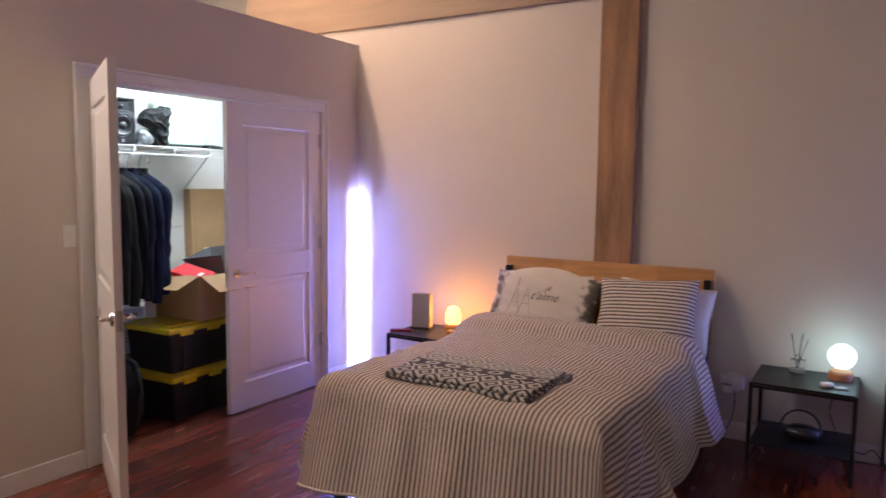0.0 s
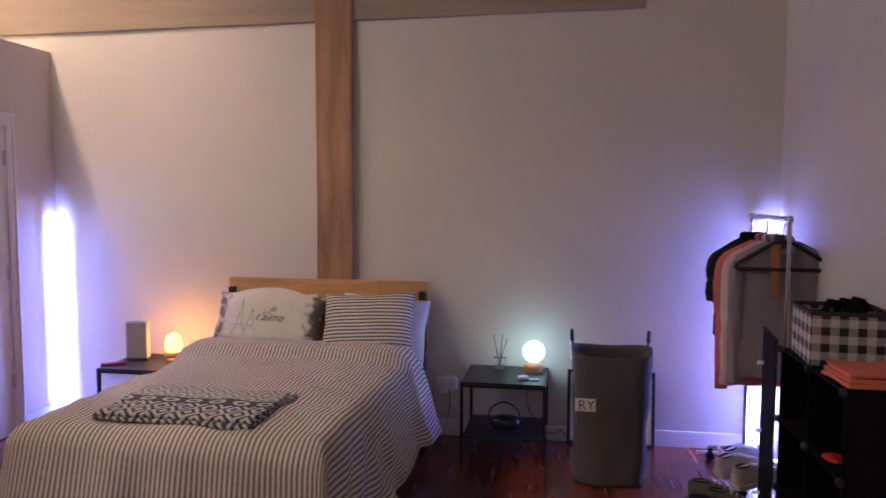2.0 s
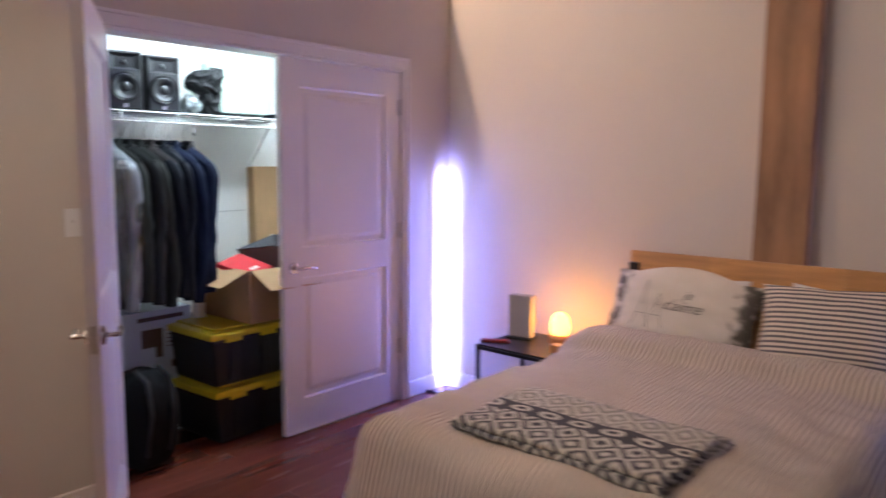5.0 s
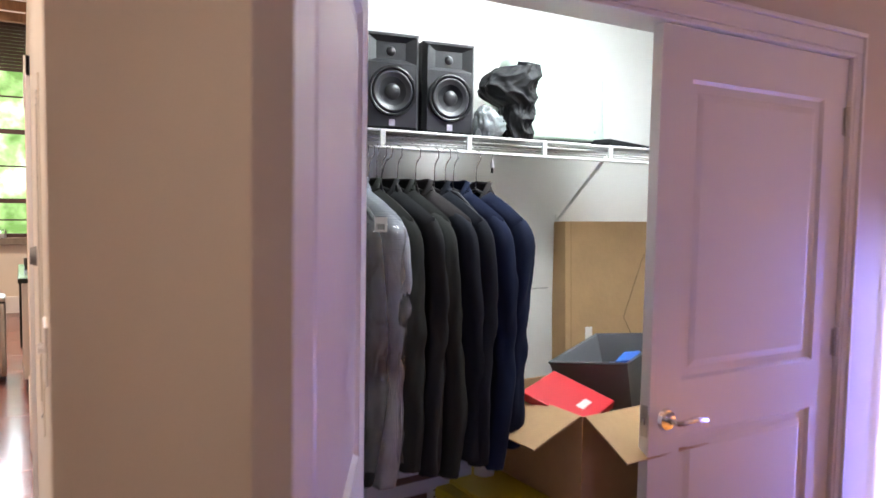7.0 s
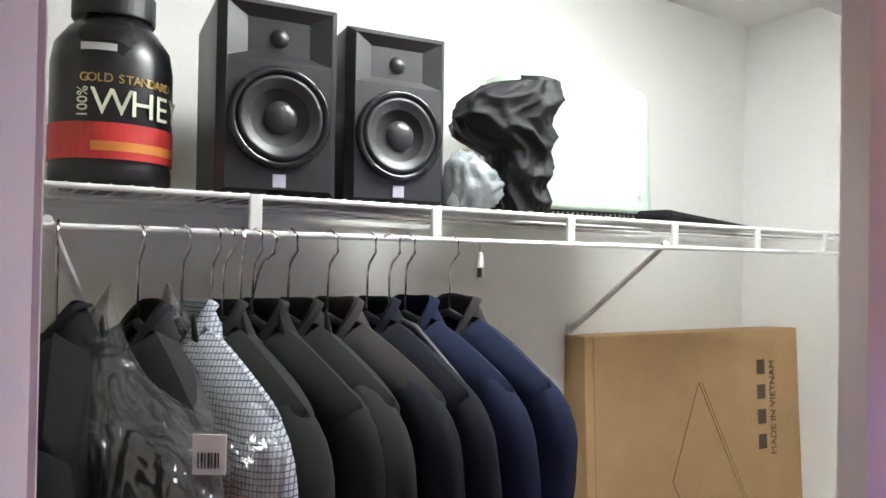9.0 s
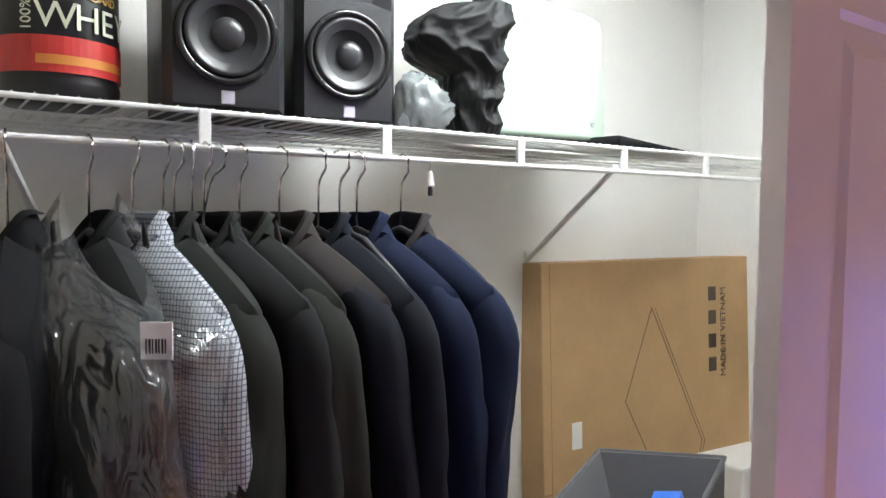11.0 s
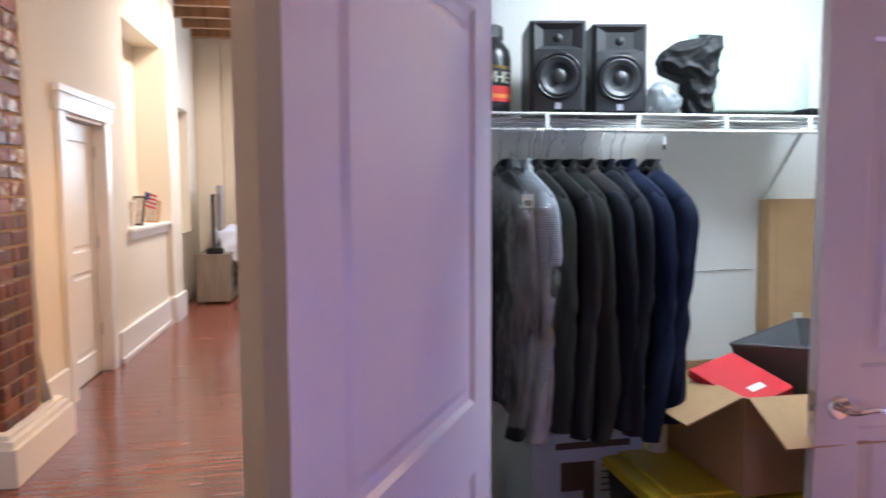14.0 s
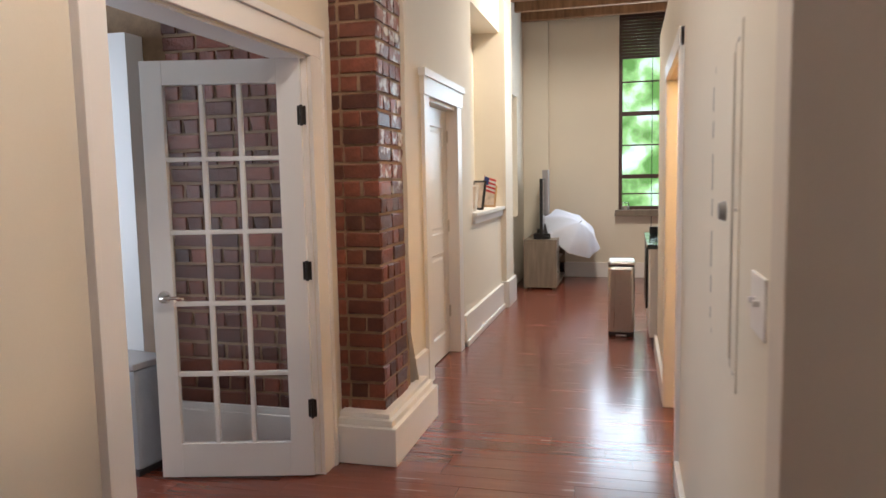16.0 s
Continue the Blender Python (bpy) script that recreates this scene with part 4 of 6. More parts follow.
def hanger(m, color=black_plastic, width=0.38, label="black flocked hanger with chrome hook", bar=0.0065):
    h = thing("hanger", label, "hanger", m, "clothes hangers")
    bm = bmesh.new()
    pipe(bm, [(0, 0, -0.118), (0, 0, -0.05), (0.004, 0, -0.035), (0.020, 0, -0.018), (0.020, 0, 0.004), (0.005, 0, 0.012), (-0.012, 0, 0.006)], 0.0022, 6)
    part("hook", bm, chrome, h, "thin chrome hook", True)
    bm = bmesh.new()
    w = width / 2
    pipe(bm, [(-w, 0, -0.245), (-w * 0.75, 0, -0.205), (-0.05, 0, -0.130), (0, 0, -0.116), (0.05, 0, -0.130), (w * 0.75, 0, -0.205), (w, 0, -0.245), (w, 0, -0.258), (w * 0.9, 0, -0.266), (-w * 0.9, 0, -0.266), (-w, 0, -0.258), (-w, 0, -0.245)], bar, 7)
    part("shoulder_bar", bm, color, h, smooth=True)
    return h


def garment(name, label, category, m, material, length=0.80, width=0.45, thick=0.08, sleeve=0.62, seed=0, collar=None, group="hanging clothes", splay=0.02, lapels=False, sleeve_material=None):
    """A jacket or shirt on its hanger: local x across the shoulders, -y the front, z down from the rod."""
    g = thing(name, label, category, m, group)
    rnd = random.Random(seed)
    hw = width / 2
    ph1, ph2, lean = rnd.uniform(0, 6), rnd.uniform(0, 6), rnd.uniform(-0.02, 0.02)

    def shoulder(x):
        ax = min(abs(x) / hw, 1.0)
        return -0.102 - 0.012 * min(ax / 0.25, 1.0) - 0.088 * max(0.0, (ax - 0.25) / 0.75) ** 1.15

    def body(u, v):
        a = u * 2 * math.pi
        c, s = math.cos(a), math.sin(a)
        x0 = hw * math.copysign(abs(c) ** 0.7, c)
        dip = (0.10 if s < 0 else 0.012) * max(0.0, 1 - abs(x0) / 0.075) * min(1.0, abs(s) * 1.4)
        top = shoulder(x0) - dip
        z = top + (-length + 0.014 * noise.noise(Vector((c * 2, seed, 0))) - top) * v
        t = thick / 2 * math.sqrt(max(0.0, 1 - (1 - min(v / 0.045, 1.0)) ** 2)) * (1 + 0.18 * v)
        fold = 0.17 * v * math.sin(a * 4 + ph1 + 1.5 * v) + 0.10 * v * math.sin(a * 9 + ph2) + 0.25 * v * noise.noise(Vector((x0 * 14, v * 2, seed * 3.1)))
        pinch = 1 - 0.07 * math.sin(math.pi * min(v * 1.25, 1.0)) + 0.03 * v
        y = t * math.copysign(abs(s) ** 0.6, s) * (1 + fold) + 0.012 * noise.noise(Vector((x0 * 5, v * 4, seed * 3))) * min(1.0, v * 5)
        return Vector((x0 * pinch, y + lean * v, z))
    bm = bmesh.new()
    grid(bm, body, 60, 36, True)
    part("body", bm, material, g, smooth=True)
    for sgn in (-1, 1):
        bend, rn, ry = 0.085, 0.040, thick * 0.46
        xs, zs = hw * 0.60, shoulder(hw * 0.72) - 0.040

        def arm(u, v):
            a = u * 2 * math.pi
            th = min(v / 0.14, 1.0) * math.pi / 2
            hang = max(0.0, v - 0.14) / 0.86
            p = Vector((xs + bend * math.sin(th) + splay * hang, lean * hang - 0.035 * hang ** 2 + 0.010 * math.sin(hang * 5 + ph2), zs - bend * (1 - math.cos(th)) - hang * sleeve))
            n = Vector((math.sin(th), 0, math.cos(th)))
            elbow = math.exp(-((hang - 0.45) / 0.22) ** 2)
            cling = min(1.0, v * 4)
            w = 1 + 0.10 * math.sin(a * 2 + ph2 + v * 3) * cling + 0.10 * elbow * math.sin(hang * 30 + 2.6 * math.sin(a) + ph1) + cling * (0.30 * noise.noise(Vector((math.cos(a) * 1.3 + sgn * 2, hang * 3.5, seed * 2.3 + math.sin(a)))) + 0.16 * abs(noise.noise(Vector((math.cos(a) * 2.6, hang * 9 + a, seed * 1.7)))))
            w *= (1.02 - 0.20 * hang) * (0.55 + 0.45 * math.sin(min(1.0, v / 0.16) * math.pi / 2))
            q = p + n * (rn * w * math.cos(a)) + Vector((0, ry * w * math.sin(a), 0))
            return Vector((sgn * q.x, q.y, q.z))
        bm = bmesh.new()
        vs = grid(bm, arm, 28, 52, True)
        bm.faces.new([c[0] for c in vs])
        bm.faces.new([c[-1] for c in vs][::-1])
        part("sleeve", bm, sleeve_material or material, g, smooth=True)
    # turned-down collar: stands at the nape and runs down both sides of the open front
    bm = bmesh.new()

    def fall(u, v, off=0.0):
        a = math.radians(-62 + 304 * u)
        front = max(0.0, abs(u - 0.5) * 2 - 0.35) / 0.65
        out = abs(v - 0.35) / 0.65
        rx, ry = 0.052 + 0.030 * out + off, 0.030 + 0.020 * out + off
        z = -0.098 + 0.012 * (1 - out) - 0.036 * max(0.0, v - 0.35) / 0.65 - 0.095 * front ** 1.3 - 0.022 * front * out + 0.004 * noise.noise(Vector((u * 6, v * 3, seed)))
        return Vector((rx * math.cos(a) * (1 - 0.25 * front), ry * math.sin(a) - 0.014 * front, z))
    grid(bm, fall, 30, 8)
    grid(bm, lambda u, v: fall(u, v, -0.004), 30, 8)
    part("collar", bm, collar or material, g, smooth=True)
    if lapels:
        y = -thick / 2 * 1.05
        for sgn in (-1, 1):
            bm = bmesh.new()

            def flap(u, v):
                inner = 0.060 * (1 - u) ** 1.1
                wide = 0.070 * math.sin(min(1.0, u * 2.6) * math.pi / 2) * (1 - u) ** 0.7 * (1.0 if u > 0.18 else 0.8)
                return Vector((sgn * (inner + wide * v), y - 0.010 * math.sin(v * 2.2) - 0.006, -0.135 - 0.33 * u + 0.035 * v * (1 - u)))
            grid(bm, flap, 24, 6)
            o = part("lapel", bm, collar or material, g, smooth=True)
            so = o.modifiers.new("thick", "SOLIDIFY")
            so.thickness = 0.003
        for z in (-0.49, -0.59):
            bm = bmesh.new()
            tube(bm, (0.012, y - 0.004, z), (0.012, y - 0.014, z), 0.010, 0.008, 14)
            part("button", bm, black_plastic, g)
    return g


black_cloth = cloth("black_cloth", (0.009, 0.009, 0.0105))
char_cloth = cloth("charcoal_cloth", (0.020, 0.0205, 0.021))
olive_cloth = cloth("olive_black_cloth", (0.024, 0.026, 0.023))
grey_cloth = cloth("grey_brown_cloth", (0.042, 0.037, 0.036))
dnavy_cloth = cloth("dark_navy_cloth", (0.010, 0.0118, 0.0175))
navy_cloth = cloth("navy_cloth", (0.009, 0.014, 0.036))
plaid = mat("checked_shirt", (0.46, 0.49, 0.53), 0.85, vary=0.08, scale=5, fine=300, bump=0.3)
n_, l_ = plaid.node_tree.nodes, plaid.node_tree.links
tc_ = n_.new("ShaderNodeTexCoord")
sp_ = n_.new("ShaderNodeSeparateXYZ")
l_.new(tc_.outputs["Object"], sp_.inputs[0])
gx = mnode("LESS_THAN", mnode("FRACT", mnode("MULTIPLY", mnode("ADD", sp_.outputs[0], sp_.outputs[1]), 150)), 0.22)
gz = mnode("LESS_THAN", mnode("FRACT", mnode("MULTIPLY", sp_.outputs[2], 150)), 0.22)
mx_ = n_.new("ShaderNodeMix")
mx_.data_type = "RGBA"
b_ = n_["Principled BSDF"]
l_.new(b_.inputs["Base Color"].links[0].from_socket, mx_.inputs["A"])
mx_.inputs["B"].default_value = (0.10, 0.11, 0.15, 1)
l_.new(mnode("MAXIMUM", gx, gz), mx_.inputs["Factor"])
l_.new(mx_.outputs["Result"], b_.inputs["Base Color"])

ROD_X, ROD_Z = -4.01, 1.708
rack_ = [("suit_jacket", "black wool suit jacket on a hanger", black_cloth, 2.452, 0.86, -8, None), ("suit_jacket", "dark grey suit under clear plastic", char_cloth, 2.545, 0.86, 5, None),
         ("shirt", "grey checked shirt under clear plastic", plaid, 2.600, 0.84, 13, None), ("jacket", "charcoal jacket on a black hanger", olive_cloth, 2.640, 0.80, 12, None),
         ("jacket", "dark olive wool jacket", char_cloth, 2.697, 0.84, 16, None), ("coat", "charcoal wool coat with wide collar", olive_cloth, 2.750, 0.84, 14, None),
         ("jacket", "grey-brown jacket with dark sleeves", grey_cloth, 2.813, 0.78, 17, dnavy_cloth), ("jacket", "dark navy quilted jacket", dnavy_cloth, 2.880, 0.80, 9, None),
         ("jacket", "navy blue rain jacket with hood", navy_cloth, 2.950, 0.78, 11, None), ("jacket", "navy blue soft jacket with grey collar", navy_cloth, 3.037, 0.74, 6, None)]
for k, (nm, lb, mt, y, ln, tw, sm) in enumerate(rack_):
    hanger(pose(ROD_X, y, ROD_Z - 0.008, 0, 0, tw))
    garment(nm, lb, nm.split("_")[-1], pose(ROD_X, y, ROD_Z - 0.008, 0, 0, tw), mt, ln, 0.45, 0.078, 0.60 + 0.02 * (k % 3), k, grey_cloth if k == 9 else None, splay=0.045 if 2 < k < 9 else 0.02, lapels=nm != "shirt" and k < 7, sleeve_material=sm)
for y, tw, ti in ((2.655, 24, 0), (2.680, -8, 0), (2.715, 30, 14), (2.902, 20, 0)):
    hanger(pose(ROD_X + (0.03 if y > 2.9 else 0), y, ROD_Z - 0.008, 0, ti, tw))
# clear plastic over the dry-cleaned clothes
film_mat = bpy.data.materials.new("clear_film")
film_mat.use_nodes = True
n_, l_ = film_mat.node_tree.nodes, film_mat.node_tree.links
n_.remove(n_["Principled BSDF"])
tr_, gl_, ms_ = n_.new("ShaderNodeBsdfTransparent"), n_.new("ShaderNodeBsdfGlossy"), n_.new("ShaderNodeMixShader")
gl_.inputs["Roughness"].default_value = 0.13
tr_.inputs["Color"].default_value = (0.975, 0.98, 0.985, 1)
lw_ = n_.new("ShaderNodeLayerWeight")
lw_.inputs["Blend"].default_value = 0.25
mr_ = n_.new("ShaderNodeMapRange")
mr_.inputs["To Min"].default_value, mr_.inputs["To Max"].default_value = 0.12, 0.60
l_.new(lw_.outputs["Fresnel"], mr_.inputs["Value"])
nz_ = n_.new("ShaderNodeTexNoise")
nz_.inputs["Scale"].default_value, nz_.inputs["Detail"].default_value, nz_.inputs["Distortion"].default_value = 10, 2.0, 1.2
bp2 = n_.new("ShaderNodeBump")
bp2.inputs["Strength"].default_value, bp2.inputs["Distance"].default_value = 0.85, 0.022
l_.new(nz_.outputs["Fac"], bp2.inputs["Height"])
l_.new(bp2.outputs[0], gl_.inputs["Normal"])
l_.new(mr_.outputs[0], ms_.inputs[0])
hz_, mh_ = n_.new("ShaderNodeBsdfDiffuse"), n_.new("ShaderNodeMixShader")
hz_.inputs["Color"].default_value = (0.75, 0.77, 0.80, 1)
mh_.inputs[0].default_value = 0.05
l_.new(tr_.outputs[0], mh_.inputs[1])
l_.new(hz_.outputs[0], mh_.inputs[2])
l_.new(mh_.outputs[0], ms_.inputs[1])
l_.new(gl_.outputs[0], ms_.inputs[2])
l_.new(ms_.outputs[0], n_["Material Output"].inputs["Surface"])
bm = bmesh.new()


def film(u, v):
    a = u * 2 * math.pi
    c, s = math.cos(a), math.sin(a)
    w = 0.302 * (min(1, 0.15 + 0.85 * (v / 0.16) ** 0.7) if v < 0.16 else 1.0)
    t = 0.115 * min(1, 0.3 + v * 4)
    n = 1 + min(1.0, v * 5) * (0.16 * noise.noise(Vector((c * 3, s * 3, v * 5))) + 0.07 * noise.noise(Vector((c * 9, s * 9, v * 14))))
    return Vector((w * n * (abs(c) ** 0.75) * (1 if c > 0 else -1), t * n * s, -0.06 - 0.80 * v - 0.10 * abs(c) * max(0, 1 - v * 4)))


grid(bm, film, 60, 40, True)
gbag = thing("garment_bag", "clear crinkled plastic dry-cleaning cover over clothes", "garment bag", pose(ROD_X + 0.01, 2.545, ROD_Z - 0.01, 0, 0, 6))
o = part("cover", bm, film_mat, gbag, smooth=True)
o.visible_shadow = False
tg = boxes("care_tag", white_paint, [((-0.001, -0.016, -0.019), (0.001, 0.016, 0.019))], gbag, "white paper cleaning tag with a barcode")
tg.matrix_local = pose(0.285, -0.020, -0.215, 0, 0, -40)
for k in range(7):
    boxes("barcode_bar", black_plastic, [((0.0011, -0.011 + 0.0032 * k, -0.013), (0.0016, -0.0095 + 0.0032 * k + 0.0006 * (k % 2), 0.002))], tg)

# ---- wire shelf ----
ws = thing("wire_shelf", "white wire closet shelf with hanging rod", "shelf", pose(0, 0, 0))
Y0, Y1, XF, XB, ZS = 1.94, 4.57, -4.015, -4.43, 1.757
for nm, x, z, r in (("front_rod", XF, ZS, 0.0042), ("hanging_rod", XF + 0.004, ZS - 0.052, 0.0048), ("back_rod", XB, ZS, 0.004), ("middle_rod", -4.15, ZS - 0.005, 0.003), ("middle_rod", -4.29, ZS - 0.005, 0.003)):
    bm = bmesh.new()
    tube(bm, (x, Y0, z), (x, Y1, z), r, seg=10)
    part(nm, bm, wire_white, ws)
bm = bmesh.new()
for k in range(104):
    y = Y0 + 0.012 + k * 0.0254
    tube(bm, (XB, y, ZS + 0.004), (XF + 0.002, y, ZS + 0.004), 0.0018, seg=6)
tagged(part("cross_wire", bm, wire_white, ws), kind="stuff")
for k in range(-2, 6):
    y = 2.70 + k * 0.309
    boxes("tie", wire_white, [((XF - 0.002, y - 0.009, ZS - 0.055), (XF + 0.006, y + 0.009, ZS + 0.004))], ws, bevel=0.002)
for y in (2.58, 3.744):
    bm = bmesh.new()
    tube(bm, (XF - 0.002, y - 0.14, ZS - 0.043), (-4.445, y, 1.478), 0.007, seg=8)
    box(bm, (-4.449, y - 0.010, 1.43), (-4.442, y + 0.010, 1.50), 0.001)
    part("brace", bm, wire_white, ws, "white diagonal brace")

# ---- loudspeakers ----
baffle = mat("baffle_black", (0.022, 0.022, 0.024), 0.42, bump=0.08, fine=300)
cone_mat = mat("cone_black", (0.030, 0.030, 0.032), 0.35, bump=0.05)


def monitor(m):
    s = thing("studio_monitor", "black two-way studio monitor speaker on the shelf", "speaker", m, "monitor speakers")
    w, h, d = 0.183, 0.298, 0.232
    bm = bmesh.new()
    box(bm, (-w / 2, 0.014, 0), (w / 2, d, h), 0.006)
    part("cabinet", bm, black_plastic, s)
    # baffle with a flared horn
    bm = bmesh.new()

    def ring(x, z0, z1, y):
        return [bm.verts.new(p) for p in ((-x, y, z0), (x, y, z0), (x, y, z1), (-x, y, z1))]
    rs = [ring(w / 2, 0.0, h, 0.016), ring(w / 2 - 0.012, 0.010, h - 0.012, 0.0), ring(0.0785, 0.204, 0.2855, 0.0005), ring(0.0155, 0.230, 0.254, 0.028)]
    for u, v in zip(rs, rs[1:]):
        for k in range(4):
            bm.faces.new((u[k], u[(k + 1) % 4], v[(k + 1) % 4], v[k]))
    bm.faces.new(rs[-1])
    part("baffle", bm, baffle, s)
    face = Matrix.Translation((0, 0, 0.118)) @ Matrix.Rotation(radians(90), 4, "X")
    bm = bmesh.new()
    lathe(bm, [(0.0775, -0.002), (0.0775, 0.006), (0.074, 0.0095), (0.068, 0.009), (0.066, 0.003), (0.05, -0.006)], 48, face)
    part("woofer_ring", bm, mat("gloss_ring", (0.02, 0.02, 0.021), 0.12, bump=0), s, smooth=True)
    bm = bmesh.new()
    lathe(bm, [(0.066, 0.004), (0.062, 0.0095), (0.057, 0.009), (0.053, 0.0055), (0.026, 0.0008), (0.024, 0.0008)], 48, face)
    part("cone", bm, cone_mat, s, smooth=True)
    bm = bmesh.new()
    lathe(bm, [(0.0265, 0.0006), (0.024, 0.006), (0.018, 0.0105), (0.009, 0.013), (0.001, 0.0135)], 32, face)
    part("dust_cap", bm, cone_mat, s, smooth=True)
    bm = bmesh.new()
    lathe(bm, [(0.0165, -0.028), (0.016, -0.016), (0.011, -0.008), (0.001, -0.006)], 24, Matrix.Translation((0, 0, 0.242)) @ Matrix.Rotation(radians(90), 4, "X"))
    part("tweeter", bm, cone_mat, s, smooth=True)
    for a in (45, 135, 225, 315):
        bm = bmesh.new()
        c, q = 0.072 * math.cos(radians(a)), 0.072 * math.sin(radians(a))
        tube(bm, (c, 0.0, 0.118 + q), (c, -0.0115, 0.118 + q), 0.0035, seg=8)
        part("screw", bm, black_metal, s)
    boxes("badge", mat("badge", (0.55, 0.52, 0.60), 0.4), [((-0.010, -0.0025, 0.013), (0.010, 0.0005, 0.033))], s, bevel=0.001)
    return s


m1 = monitor(pose(-4.050, 2.748, 1.763, 0, 0, 82))
copy_thing(m1, pose(-4.070, 2.968, 1.763, 0, 0, 82))

# supplement tub
tub = thing("supplement_tub", "black plastic powder tub with red label band", "tub", pose(-4.17, 2.535, 1.763, 0, 0, 80))
bm = bmesh.new()
lathe(bm, [(0.07, 0), (0.082, 0.006), (0.083, 0.03), (0.081, 0.038), (0.083, 0.046), (0.083, 0.18), (0.078, 0.21), (0.060, 0.235), (0.052, 0.242), (0.052, 0.25)], 40)
part("body", bm, mat("tub_black", (0.016, 0.016, 0.017), 0.3, bump=0.02), tub, smooth=True)
bm = bmesh.new()
lathe(bm, [(0.056, 0.25), (0.057, 0.252), (0.057, 0.288), (0.054, 0.292), (0.01, 0.292)], 40)
part("lid", bm, black_plastic, tub, "black ribbed lid")
for nm, z0, z1, c in (("label_band", 0.040, 0.090, (0.55, 0.035, 0.03)), ("label_stripe", 0.051, 0.064, (0.62, 0.22, 0.04))):
    bm = bmesh.new()
    r = 0.0842 if nm == "label_band" else 0.0848
    grid(bm, lambda u, v: Vector((r * math.cos((u - 0.5) * (3.6 if nm == "label_band" else 1.6) - 1.57 + (0 if nm == "label_band" else 0.5)), r * math.sin((u - 0.5) * (3.6 if nm == "label_band" else 1.6) - 1.57 + (0 if nm == "label_band" else 0.5)), z0 + v * (z1 - z0))), 30, 1)
    part(nm, bm, mat(nm, c, 0.45, bump=0), tub)
gold, cream_ink = mat("gold_ink", (0.55, 0.36, 0.10), 0.4, bump=0), mat("cream_ink", (0.75, 0.78, 0.60), 0.5, bump=0)


def curved_text(words, size, z, radius, material, parent, start):
    """Letters set one by one round an upright cylinder."""
    a = start
    for ch in words:
        adv = size * (0.95 if ch in "WM" else 0.35 if ch in "I1' " else 0.62)
        a += adv / radius / 2
        text("letter", ch, size, pose(radius * math.cos(a), radius * math.sin(a), z, 90, 0, math.degrees(a) + 90), material, parent)
        a += adv / radius / 2


curved_text("GOLD STANDARD", 0.017, 0.150, 0.0852, gold, tub, -2.05)
curved_text("WHEY", 0.052, 0.116, 0.0854, cream_ink, tub, -1.85)
text("letter", "100%", 0.020, pose(0.0855 * math.cos(-2.0), 0.0855 * math.sin(-2.0), 0.116, 90, -90, math.degrees(-2.0) + 90), cream_ink, tub)
bm = bmesh.new()
grid(bm, lambda u, v: Vector((0.0852 * math.cos(-2.05 + u * 0.55), 0.0852 * math.sin(-2.05 + u * 0.55), 0.188 + v * 0.010)), 8, 1)
part("logo_bar", bm, mat("pale_ink", (0.6, 0.6, 0.58), 0.5, bump=0), tub)

# crumpled black bag: a narrow foot, a wide slumped top with a stiff corner
bm = bmesh.new()


def sack_skin(u, v):
    a = u * 2 * math.pi
    c, q = math.cos(a), math.sin(a)
    keys = ((0.0, 0.046, 0.052), (0.25, 0.054, 0.048), (0.45, 0.056, 0.050), (0.56, 0.090, 0.022), (0.68, 0.108, 0.008), (0.85, 0.096, 0.026), (0.97, 0.074, 0.048), (1.0, 0.0, 0.050))
    for (v0, w0, c0), (v1, w1, c1) in zip(keys, keys[1:]):
        if v <= v1:
            k = (v - v0) / (v1 - v0)
            w, mid = w0 + (w1 - w0) * k, c0 + (c1 - c0) * k
            break
    corner = (abs(c) ** 3 + abs(q) ** 3) ** (-1 / 3)
    p = Vector((c * 1.5, q * 1.5, v * 3.4))
    crease = abs(noise.noise(p * 1.1 + Vector((v * 2, 0, 0)))) * 0.36 + abs(noise.noise(p * 2.3 + Vector((7, 2, 1)))) * 0.12 + abs(noise.noise(p * 5.0)) * 0.035
    r = corner * (1.08 - crease)
    lift = 0.020 * max(0.0, q) * v * v
    return Vector((c * r * (0.052 + 0.3 * w) * (1 if v < 1 else 0), mid + q * r * w, 0.002 + v * 0.252 + lift))


vs = grid(bm, sack_skin, 120, 90, True)
bmesh.ops.remove_doubles(bm, verts=bm.verts, dist=0.0002)
sack_mat = mat("sack_black", (0.012, 0.012, 0.013), 0.6, bump=0.3, scale=14, fine=60)
sack_mat.node_tree.nodes["Principled BSDF"].inputs["Specular IOR Level"].default_value = 0.2
sack = tagged(part("cloth_sack", bm, sack_mat, smooth=True), "crumpled black cloth bag on the shelf", "bag")
sack.matrix_world = pose(-4.10, 3.205, 1.763, 0, 0, -10)
bm = bmesh.new()
bmesh.ops.create_icosphere(bm, subdivisions=4, radius=1)
for v in bm.verts:
    p = v.co.copy()
    r = 1.1 - abs(noise.noise(p * 2)) * 0.4 - abs(noise.noise(p * 6)) * 0.15
    v.co = Vector((p.x * r * 0.045, p.y * r * 0.062, max(0.040 + p.z * r * 0.054 * (1.1 - 0.5 * p.y), 0.002)))
zb = mat("frosted_bag", (0.34, 0.37, 0.38), 0.25, bump=0.3)
zb.node_tree.nodes["Principled BSDF"].inputs["Transmission Weight"].default_value = 0.45
o = tagged(part("clear_bag", bm, zb, smooth=True), "small frosted clear plastic bag", "bag")
o.matrix_world = pose(-4.06, 3.120, 1.763)
